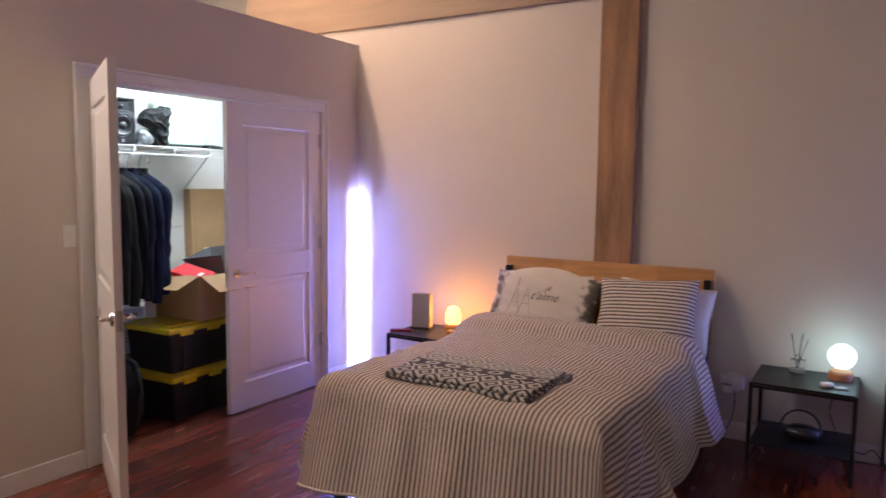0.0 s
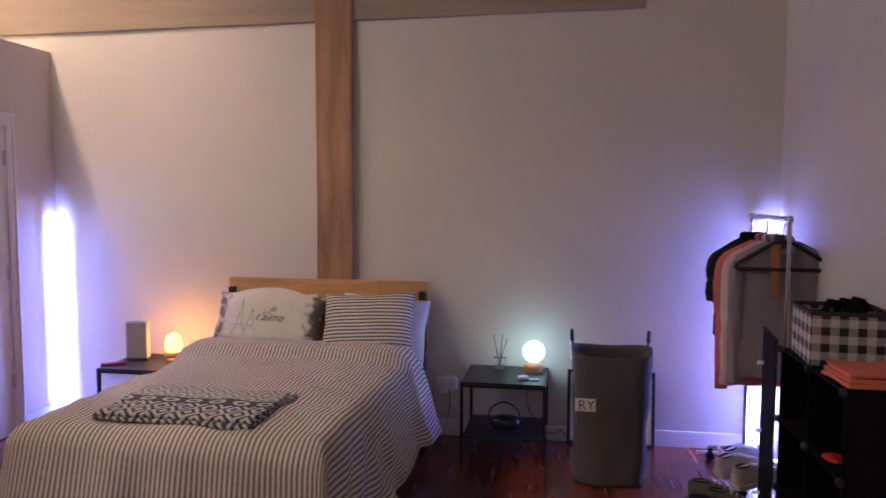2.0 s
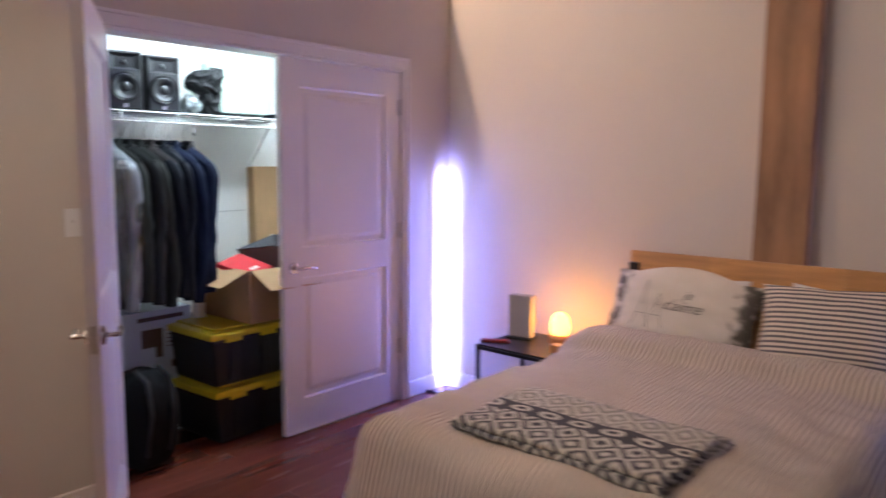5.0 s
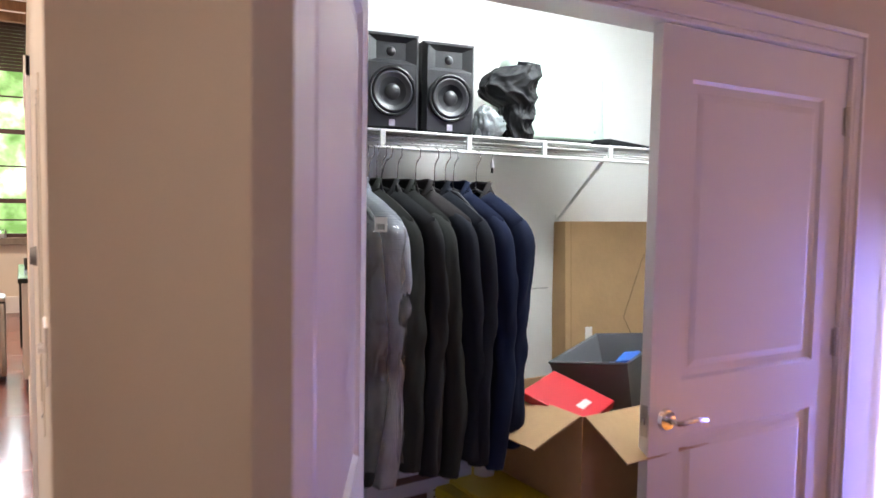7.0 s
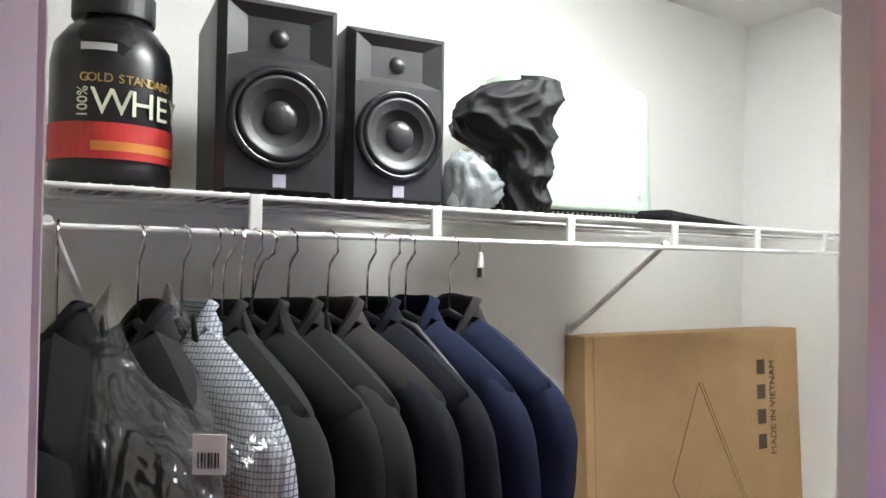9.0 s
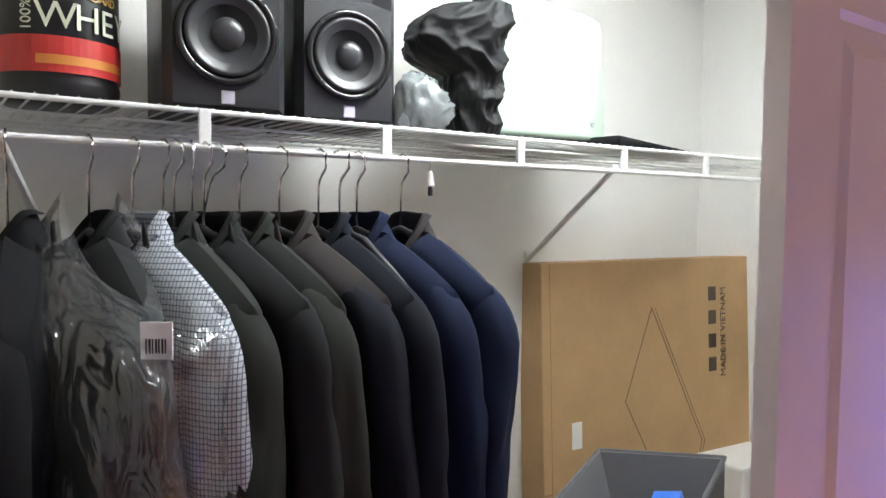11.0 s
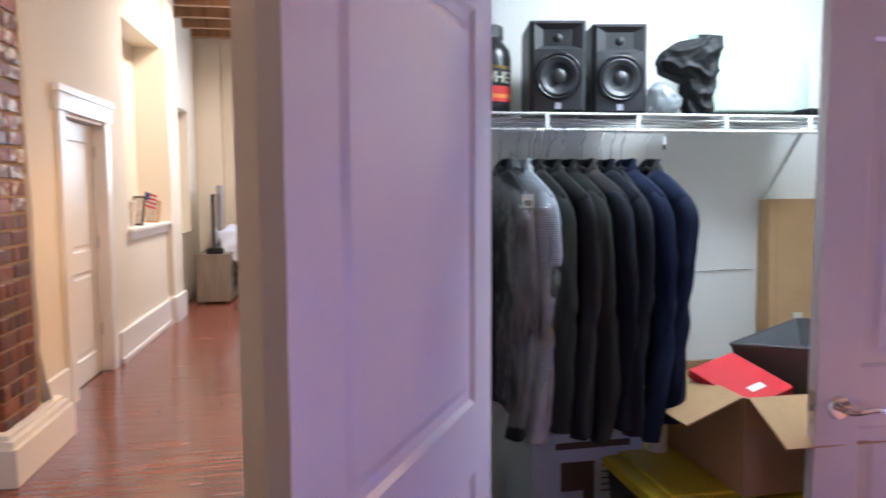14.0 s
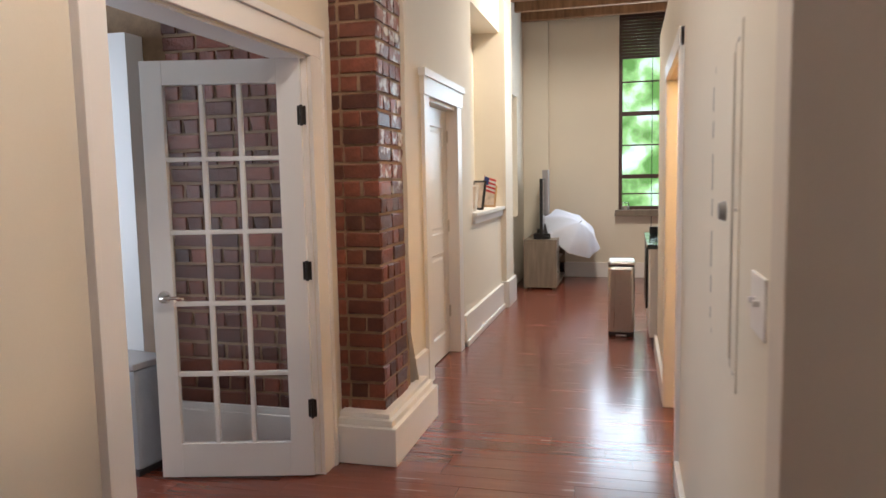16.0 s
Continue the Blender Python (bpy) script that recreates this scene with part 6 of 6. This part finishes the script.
def shoe(label, m, upper, sole, lace):
    """A low sneaker: sole, upper, laces; toe towards -x."""
    s = thing("shoe", label, "shoe", m, "shoes by the rack")
    prof = [(-0.14, 0.030, 0.045), (-0.11, 0.044, 0.062), (-0.06, 0.050, 0.082), (0.0, 0.046, 0.105), (0.05, 0.040, 0.115), (0.10, 0.040, 0.110), (0.135, 0.034, 0.112), (0.148, 0.02, 0.095)]
    bm = bmesh.new()
    rings = []
    for x, w, h in prof:
        rings.append([bm.verts.new((x, w * math.cos(a) * (1 if math.sin(a) < 0.3 else 0.72), 0.022 + (h - 0.022) * max(0, math.sin(a)) ** 0.7)) for a in (math.pi * k / 12 for k in range(13))])
    for u, v in zip(rings, rings[1:]):
        for k in range(12):
            bm.faces.new((u[k], u[k + 1], v[k + 1], v[k]))
    bm.faces.new(rings[0])
    bm.faces.new(rings[-1][::-1])
    part("upper", bm, upper, s, smooth=True)
    bm = bmesh.new()
    lo, hi = [], []
    for x, w, h in prof + [(p[0], -p[1], 0) for p in prof[::-1]]:
        lo.append(bm.verts.new((x * 1.02, w * 1.05, 0.0)))
        hi.append(bm.verts.new((x * 1.04, w * 1.10, 0.026)))
    for k in range(len(lo)):
        j = (k + 1) % len(lo)
        bm.faces.new((lo[k], lo[j], hi[j], hi[k]))
    bm.faces.new(lo[::-1])
    bm.faces.new(hi)
    part("sole", bm, sole, s)
    for k in range(4):
        bm = bmesh.new()
        x = -0.055 + k * 0.025
        z = 0.080 + k * 0.011
        pipe(bm, [(x, -0.026, z - 0.006), (x - 0.004, 0, z + 0.008), (x, 0.026, z - 0.006)], 0.003, 6)
        part("lace", bm, lace, s)
    bm = bmesh.new()
    lathe(bm, [(0.036, 0.0), (0.038, 0.004), (0.034, 0.006), (0.028, 0.001)], 20, Matrix.Translation((0.085, 0, 0.108)) @ Matrix.Diagonal((1.2, 0.7, 1, 1)))
    part("opening", bm, black_cloth, s, "dark padded opening")
    return s


tan_u, olive_u, white_u = cloth("tan_knit", (0.42, 0.37, 0.31)), cloth("olive_knit", (0.13, 0.125, 0.10)), cloth("white_knit", (0.55, 0.53, 0.52))
sole_w = mat("pale_sole", (0.55, 0.50, 0.45), 0.6)
shoe("tan knit sneaker beside the rack", pose(1.10, 4.02, 0.115, 0, 6, -150), tan_u, sole_w, white_u)
shoe("tan knit sneaker resting on the rack bars", pose(1.16, 3.88, 0.115, 0, 6, -155), tan_u, sole_w, white_u)
shoe("olive grey sneaker on the floor", pose(0.96, 3.86, 0.0, 0, 0, 170), olive_u, sole_w, white_u)
shoe("olive grey sneaker beside its pair", pose(1.02, 3.74, 0.0, 0, 0, 165), olive_u, sole_w, white_u)
shoe("white sneaker behind the others", pose(1.14, 4.16, 0.115, 0, 6, -140), white_u, sole_w, white_u)
shoe("dark sneaker at the foot of the rack", pose(0.92, 3.66, 0.0, 0, 0, 175), black_cloth, black_plastic, grey_cloth)

# ---- hall ----
tc = thing("trash_can", "tall brushed steel trash can", "trash can", pose(-9.03, 1.50, 0))
bm = bmesh.new()
box(bm, (-0.13, -0.12, 0.035), (0.13, 0.12, 0.655), 0.03)
part("body", bm, steel, tc)
bm = bmesh.new()
box(bm, (-0.132, -0.122, 0.66), (0.132, 0.122, 0.705), 0.022)
part("lid", bm, steel, tc, "steel lid")
boxes("base", black_plastic, [((-0.125, -0.115, 0), (0.125, 0.115, 0.035))], tc, bevel=0.008)
boxes("pedal", steel, [((0.12, -0.05, 0.008), (0.165, 0.05, 0.018))], tc, bevel=0.003)
boxes("collar", black_plastic, [((-0.126, -0.116, 0.652), (0.126, 0.116, 0.662))], tc)

rustic = mat("grey_rustic_wood", (0.20, 0.16, 0.12), 0.6, vary=0.3, scale=3, fine=40, bump=0.2, stretch=(1, 8, 1))
tv = thing("media_console", "grey rustic wood media console", "tv stand", pose(-11.55, 0.215, 0))
for nm, lo, hi in (("top", (-1.35, 0, 0.63), (0, 0.44, 0.665)), ("side", (-0.035, 0.005, 0.03), (-0.001, 0.435, 0.63)), ("side", (-1.349, 0.005, 0.03), (-1.315, 0.435, 0.63)), ("bottom", (-1.315, 0.005, 0.03), (-0.035, 0.435, 0.065)), ("back", (-1.315, 0.005, 0.065), (-0.035, 0.02, 0.63)), ("shelf", (-1.315, 0.02, 0.33), (-0.035, 0.40, 0.355)), ("divider", (-0.47, 0.02, 0.065), (-0.445, 0.42, 0.63))):
    boxes(nm, rustic, [(lo, hi)], tv, bevel=0.003)
for x in (-0.08, -1.30):
    for y in (0.05, 0.38):
        boxes("foot", black_plastic, [((x, y, 0), (x + 0.04, y + 0.04, 0.03))], tv)
boxes("door", rustic, [((-0.44, 0.42, 0.07), (-0.04, 0.435, 0.625))], tv, bevel=0.003)
boxes("door_brace", black_metal, [((-0.30, 0.435, 0.20), (-0.20, 0.441, 0.50))], tv)
scr = thing("television", "flat black television on the console", "television", pose(-12.1, 0.42, 0.665, 0, 0, 4))
boxes("screen", black_plastic, [((-0.62, -0.02, 0.07), (0.62, 0.02, 0.80))], scr, bevel=0.006)
boxes("display", mat("screen_glass", (0.02, 0.02, 0.022), 0.08, bump=0), [((-0.60, 0.0202, 0.09), (0.60, 0.0215, 0.78))], scr)
for x in (-0.45, 0.45):
    boxes("foot", black_plastic, [((x - 0.015, -0.11, 0), (x + 0.015, 0.11, 0.075))], scr, bevel=0.003)
sb = thing("desk_speaker", "tall grey panel speaker behind the console", "speaker", pose(-12.45, 0.42, 0.665))
boxes("body", grey_plastic, [((-0.12, -0.04, 0), (0.12, 0.04, 0.92))], sb, bevel=0.006)
ct = thing("console_clutter", "small black controller on the console", "controller", pose(-11.68, 0.50, 0.665))
boxes("body", black_plastic, [((-0.07, -0.05, 0), (0.07, 0.05, 0.045))], ct, bevel=0.012)

um = thing("umbrella", "open white photo umbrella on the floor", "umbrella", Matrix.Translation((-12.25, 0.80, 0.70)) @ Vector((0.45, 0.55, 0.70)).to_track_quat("Z", "Y").to_matrix().to_4x4())
n_rib = 8
bm = bmesh.new()
uw = mat("white_nylon", (0.70, 0.73, 0.85), 0.6, vary=0.05, bump=0.05)
uw.node_tree.nodes["Principled BSDF"].inputs["Transmission Weight"].default_value = 0.25
grid(bm, lambda u, v: Vector(((0.46 * v * (1 - 0.10 * v * abs(math.sin(u * math.pi * n_rib)))) * math.cos(u * 2 * math.pi), (0.46 * v * (1 - 0.10 * v * abs(math.sin(u * math.pi * n_rib)))) * math.sin(u * 2 * math.pi), 0.22 * (1 - v ** 2) - 0.015 * v * abs(math.sin(u * math.pi * n_rib)))), 64, 10, True)
part("canopy", bm, uw, um, smooth=True)
for k in range(n_rib):
    a = 2 * math.pi * k / n_rib
    bm = bmesh.new()
    pipe(bm, [(0.46 * v * math.cos(a), 0.46 * v * math.sin(a), 0.215 * (1 - v * v) - 0.006) for v in (0.02, 0.3, 0.6, 0.85, 1.0)], 0.003, 5)
    part("rib", bm, steel, um)
bm = bmesh.new()
tube(bm, (0, 0, 0.26), (0, 0, -0.50), 0.005, seg=8)
part("shaft", bm, steel, um)

# things on the niche sill
for lb, cat, c, x, w, h, tilt in (("small white framed card on the sill", "frame", white_paint, -9.05, 0.16, 0.26, -8), ("dark framed photo on the sill", "frame", black_plastic, -9.35, 0.18, 0.30, -10), ("tan framed photo on the sill", "frame", cardboard, -10.0, 0.20, 0.24, -8)):
    f = thing("photo_frame", lb, cat, pose(x, 0.06, 1.165, tilt, 0, 55))
    boxes("frame", c, [((-w / 2, -0.008, 0), (w / 2, 0.008, h))], f, bevel=0.003)
    boxes("picture", mat("photo_paper", (0.5, 0.42, 0.36), 0.4, vary=0.5, scale=14), [((-w / 2 + 0.02, -0.0095, 0.02), (w / 2 - 0.02, -0.0085, h - 0.02))], f)
fl = thing("flag", "small striped flag on a stick", "flag", pose(-9.6, 0.05, 1.165, 0, 12, 50))
bm = bmesh.new()
tube(bm, (0, 0, 0), (0, 0, 0.36), 0.004, seg=8)
part("stick", bm, base_wood, fl)
for k in range(7):
    boxes("stripe", red_mat if k % 2 == 0 else white_paint, [((0.0, -0.002, 0.20 + k * 0.021), (0.19, 0.002, 0.221 + k * 0.021))], fl)
boxes("canton", mat("flag_blue", (0.03, 0.05, 0.22), 0.7), [((0.0, -0.003, 0.27), (0.08, 0.003, 0.347))], fl)

# kitchen counter end
kc = thing("kitchen_counter", "white kitchen cabinet run with dark worktop", "counter", pose(-9.75, 1.74, 0))
boxes("cabinet", white_paint, [((0, 0, 0.10), (1.30, 0.60, 0.86))], kc, bevel=0.004)
boxes("toe_kick", black_plastic, [((0.03, 0.04, 0), (1.27, 0.56, 0.10))], kc)
boxes("worktop", mat("dark_stone", (0.03, 0.035, 0.035), 0.12, vary=0.3, fine=200, bump=0), [((-0.02, -0.025, 0.86), (1.32, 0.62, 0.90))], kc, bevel=0.004)
boxes("appliance_edge", black_plastic, [((0.15, -0.02, 0.25), (0.75, -0.001, 0.84))], kc, bevel=0.006)
cp = thing("cup", "small dark cup on the counter", "cup", pose(-9.45, 1.80, 0.90))
bm = bmesh.new()
lathe(bm, [(0.03, 0), (0.04, 0.005), (0.042, 0.08), (0.038, 0.08), (0.035, 0.01)], 20)
part("cup", bm, black_plastic, cp)
hd = panel_door("door_bathroom", "open white bathroom door with warm light on it", 0.78, pose(-6.868, 1.915, 0, 0, 0, 88), -1, False)

# ---- tall window ----
win_brown = mat("brown_sash", (0.07, 0.035, 0.03), 0.5)
wd = thing("window_1", "tall brown sash window with dark blind", "window", pose(-12.97, 0, 0), kind="structure")
y0, y1, z0, z1 = WIN_Y[0], WIN_Y[1], WIN_Z[0], WIN_Z[1]
for lo, hi in (((-0.05, y0, z0), (0.05, y0 + 0.05, z1)), ((-0.05, y1 - 0.05, z0), (0.05, y1, z1)), ((-0.05, y0 + 0.05, z1 - 0.05), (0.05, y1 - 0.05, z1)), ((-0.05, y0 + 0.05, z0), (0.05, y1 - 0.05, z0 + 0.05))):
    boxes("frame_bar", win_brown, [(lo, hi)], wd, bevel=0.004)
for z in (1.47, 2.37):
    boxes("meeting_rail", win_brown, [((-0.03, y0 + 0.05, z - 0.03), (0.03, y1 - 0.05, z + 0.03))], wd, bevel=0.004)
for z in (1.22, 1.92, 2.82):
    boxes("glazing_bar", win_brown, [((-0.012, y0 + 0.05, z - 0.010), (0.012, y1 - 0.05, z + 0.010))], wd)
boxes("glazing_bar", win_brown, [((-0.014, (y0 + y1) / 2 - 0.012, z0 + 0.05), (0.014, (y0 + y1) / 2 + 0.012, z1 - 0.05))], wd)
for a, b in ((z0 + 0.05, 1.44), (1.50, 2.34), (2.40, z1 - 0.05)):
    p = boxes("pane", clear_glass, [((-0.003, y0 + 0.05, a), (0.003, y1 - 0.05, b))], wd)
    p.visible_shadow = False
bm = bmesh.new()
for k in range(14):
    box(bm, (0.03, y0 + 0.02, z1 - 0.62 + k * 0.044), (0.065, y1 - 0.02, z1 - 0.582 + k * 0.044), 0.003)
part("blind", bm, win_brown, wd, "dark brown raised wooden blind")
bm = bmesh.new()
tube(bm, (0.10, y0 + 0.46, 0.55), (0.10, y0 + 0.46, z1 - 0.1), 0.005, seg=6)
part("blind_cord", bm, black_plastic, wd)
boxes("window_sill", rustic, [((0.0, y0 - 0.05, z0 - 0.09), (0.20, y1 + 0.05, z0 - 0.002))], wd, bevel=0.006)
jr = thing("jar", "small clear candle jar on the window sill", "jar", pose(-12.83, 1.52, 0.988))
bm = bmesh.new()
lathe(bm, [(0.05, 0), (0.055, 0.005), (0.055, 0.10), (0.045, 0.11)], 18)
part("glass", bm, clear_glass, jr)
boxes("wax", white_paint, [((-0.03, -0.03, 0.005), (0.03, 0.03, 0.06))], jr, bevel=0.008)
# trees and sky far outside the window
bd = bpy.data.materials.new("distant_trees")
bd.use_nodes = True
n_, l_ = bd.node_tree.nodes, bd.node_tree.links
n_.remove(n_["Principled BSDF"])
em = n_.new("ShaderNodeEmission")
em.inputs["Strength"].default_value = 2.2
nz_ = n_.new("ShaderNodeTexNoise")
nz_.inputs["Scale"].default_value, nz_.inputs["Detail"].default_value = 0.35, 8
tc_ = n_.new("ShaderNodeTexCoord")
l_.new(tc_.outputs["Object"], nz_.inputs["Vector"])
rp_ = n_.new("ShaderNodeValToRGB")
rp_.color_ramp.elements[0].position, rp_.color_ramp.elements[0].color = 0.40, (0.13, 0.26, 0.06, 1)
rp_.color_ramp.elements[1].position, rp_.color_ramp.elements[1].color = 0.62, (0.85, 0.97, 0.80, 1)
e_ = rp_.color_ramp.elements.new(0.5)
e_.color = (0.33, 0.52, 0.18, 1)
l_.new(nz_.outputs["Fac"], rp_.inputs["Fac"])
l_.new(rp_.outputs[0], em.inputs["Color"])
l_.new(em.outputs[0], n_["Material Output"].inputs["Surface"])
tagged(boxes("backdrop", bd, [((-66, -30, -12), (-65.8, 40, 30))]), "distant bright green trees outside the window", "backdrop", kind="structure")

# ---- study ----
gbn = thing("waste_bin", "slim grey plastic waste bin", "waste bin", pose(-5.36, -0.98, 0, 0, 0, -10))
bm = bmesh.new()
box(bm, (-0.12, -0.16, 0.03), (0.12, 0.16, 0.55), 0.02)
part("body", bm, mat("blue_grey", (0.30, 0.32, 0.35), 0.45), gbn)
boxes("lid", grey_plastic, [((-0.125, -0.165, 0.55), (0.125, 0.165, 0.585))], gbn, bevel=0.01)
boxes("base", black_plastic, [((-0.12, -0.16, 0), (0.12, 0.16, 0.03))], gbn, bevel=0.005)
wall("trim_study_pilaster", [((-5.72, -1.45, 0), (-5.58, -1.06, 2.30))], white_paint, "white painted pilaster on the brick wall", "pilaster")

# ---- bricks of the pier and study wall ----
bw = thing("brick_wall", "old red brick wall and pier with pale mortar", "brick wall", pose(0, 0, 0), kind="structure")
BX, BY, BE = -5.72, 0.31, -6.20
boxes("mortar", mortar_mat, [((BE, -2.45, 0), (BX - 0.010, BY - 0.010, Z_CEIL))], bw)


def brick_mesh(l, d, seed):
    bm = bmesh.new()
    box(bm, (-0.03, 0.0, 0.0), (d, l, 0.073), 0.005)
    rnd = random.Random(seed)
    for v in bm.verts:
        v.co += Vector((0.004 * rnd.uniform(-1, 1), 0.0045 * rnd.uniform(-1, 1), 0.004 * rnd.uniform(-1, 1)))
    me = bpy.data.meshes.new("brick")
    bmesh.ops.recalc_face_normals(bm, faces=bm.faces)
    bm.to_mesh(me)
    bm.free()
    me.materials.append(brick_mat)
    return me


white_brick = brick_mat.copy()
n_, l_ = white_brick.node_tree.nodes, white_brick.node_tree.links
tc_ = n_.new("ShaderNodeTexCoord")
nz_ = n_.new("ShaderNodeTexNoise")
nz_.inputs["Scale"].default_value, nz_.inputs["Detail"].default_value = 14, 6
oi_ = n_.new("ShaderNodeObjectInfo")
va_ = n_.new("ShaderNodeVectorMath")
va_.operation = "ADD"
l_.new(tc_.outputs["Object"], va_.inputs[0])
l_.new(oi_.outputs["Location"], va_.inputs[1])
l_.new(va_.outputs[0], nz_.inputs["Vector"])
mr_ = n_.new("ShaderNodeMapRange")
mr_.inputs["From Min"].default_value, mr_.inputs["From Max"].default_value = 0.50, 0.60
l_.new(nz_.outputs["Fac"], mr_.inputs["Value"])
mx_ = n_.new("ShaderNodeMix")
mx_.data_type = "RGBA"
b_ = n_["Principled BSDF"]
l_.new(b_.inputs["Base Color"].links[0].from_socket, mx_.inputs["A"])
mx_.inputs["B"].default_value = (0.55, 0.52, 0.50, 1)
l_.new(mr_.outputs[0], mx_.inputs["Factor"])
l_.new(mx_.outputs["Result"], b_.inputs["Base Color"])
COURSE = 0.090
long_, short_ = [brick_mesh(0.192, 0.0, k) for k in range(4)], [brick_mesh(0.088, 0.0, 10 + k) for k in range(3)]
rnd = random.Random(5)
rows_n = 41
pale_long, pale_short = [m.copy() for m in long_], [m.copy() for m in short_]
for m in pale_long + pale_short:
    m.materials[0] = white_brick
for r in range(rows_n):
    z = 0.235 + r * COURSE
    # face towards the bedroom, from the pier's corner inwards
    y = BY
    k = 0
    header = r % 2 == 1
    while y > -1.06:
        sh = header
        me = rnd.choice(short_ if sh else long_)
        l = 0.088 if sh else 0.192
        ob = new("brick", me)
        ob.parent = bw
        ob.matrix_local = pose(BX + rnd.uniform(-0.003, 0.003), y - l, z, rnd.uniform(-0.5, 0.5), 0, 0)
        y -= l + rnd.uniform(0.010, 0.024)
        k += 1
        if y - 0.192 < -1.06:
            break
    # face towards the hall
    x = BX
    k = 0
    while x > BE + 0.10:
        sh = not header
        pale_here = z > 1.35 and rnd.random() < 0.75
        me = rnd.choice((pale_short if pale_here else short_) if sh else (pale_long if pale_here else long_))
        l = 0.088 if sh else 0.192
        ob = new("brick", me)
        ob.parent = bw
        # turn the brick's face from +x to +y; its length then runs along -x
        ob.matrix_local = pose(x - 0.006, BY + rnd.uniform(-0.003, 0.003), z, 0, 0, 90)
        x -= l + rnd.uniform(0.010, 0.022)
        k += 1

# ragged plaster edge beside the pier
bm = bmesh.new()
pts = []
for k in range(40):
    z = 0.24 + k * 0.07
    pts.append((-6.15 + 0.03 * noise.noise(Vector((z * 2, 0, 0))) - (0.18 * max(0, 1 - (z - 0.24) / 0.35)), z))
for (xa, za), (xb, zb_) in zip(pts, pts[1:]):
    vs = [bm.verts.new(p) for p in ((xa, 0.325, za), (-6.35, 0.17, za), (-6.35, 0.17, zb_), (xb, 0.325, zb_), (xa, 0.15, za), (xb, 0.15, zb_))]
    bm.faces.new((vs[0], vs[1], vs[2], vs[3]))
    bm.faces.new((vs[0], vs[3], vs[5], vs[4]))
bmesh.ops.remove_doubles(bm, verts=bm.verts, dist=0.001)
tagged(part("wall_plaster_edge", bm, cream_paint), "ragged plaster edge beside the brick pier", "wall", kind="structure")

# ---- floor boards ----
PW = 0.125
pl_mesh = []
for k, ln in enumerate((0.9, 1.2, 1.5)):
    bm = bmesh.new()
    box(bm, (0.0006, 0.0006, -0.016), (PW - 0.0006, ln - 0.0006, 0.0), 0.0010)
    me = bpy.data.meshes.new("board")
    bm.to_mesh(me)
    bm.free()
    me.materials.append(cherry)
    pl_mesh.append((me, ln))
fl_ = bpy.data.objects["floor"]
rnd = random.Random(11)
count = 0
rest = []
k = 0
x = 1.43
while x > -13.0:
    lo, hi = (-1.9, 4.72) if x > -2.6 else (0.0, 4.6) if x > -3.6 else (-1.3, 4.6) if x > -4.45 else (-1.3, 1.8) if x > -5.75 else (0.05, 3.3) if x > -7.0 else (0.05, 5.2)
    y = lo - rnd.uniform(0, 0.8)
    while y < hi:
        me, ln = rnd.choice(pl_mesh)
        near = -6.2 < x - PW < 0.9 and (y + ln > 0.0)
        if near and count < 300:
            ob = new("board", me)
            ob.parent = fl_
            ob.matrix_local = pose(x - PW, y, rnd.uniform(-0.0004, 0.0))
            count += 1
        else:
            rest.append((x - PW, y, ln))
        y += ln
    x -= PW
bm = bmesh.new()
vts, fcs = [], []
for x, y, ln in rest:
    b = len(vts)
    g = 0.0012
    vts += [(x + g, y + g, 0), (x + PW - g, y + g, 0), (x + PW - g, y + ln - g, 0), (x + g, y + ln - g, 0), (x, y, -0.004), (x + PW, y, -0.004), (x + PW, y + ln, -0.004), (x, y + ln, -0.004)]
    fcs += [(b, b + 1, b + 2, b + 3), (b + 4, b + 5, b + 1, b), (b + 5, b + 6, b + 2, b + 1), (b + 6, b + 7, b + 3, b + 2), (b + 7, b + 4, b, b + 3)]
me = bpy.data.meshes.new("floor_boards")
me.from_pydata(vts, [], fcs)
m2 = cherry.copy()
n_, l_ = m2.node_tree.nodes, m2.node_tree.links
geo = n_.new("ShaderNodeNewGeometry")
for q in list(n_):
    if q.bl_idname == "ShaderNodeObjectInfo":
        for lk in list(q.outputs["Random"].links):
            l_.new(geo.outputs["Random Per Island"], lk.to_socket)
me.materials.append(m2)
fb_ = new("floor_boards", me)
fb_.parent = fl_
tagged(fb_, kind="stuff")
bm.free()
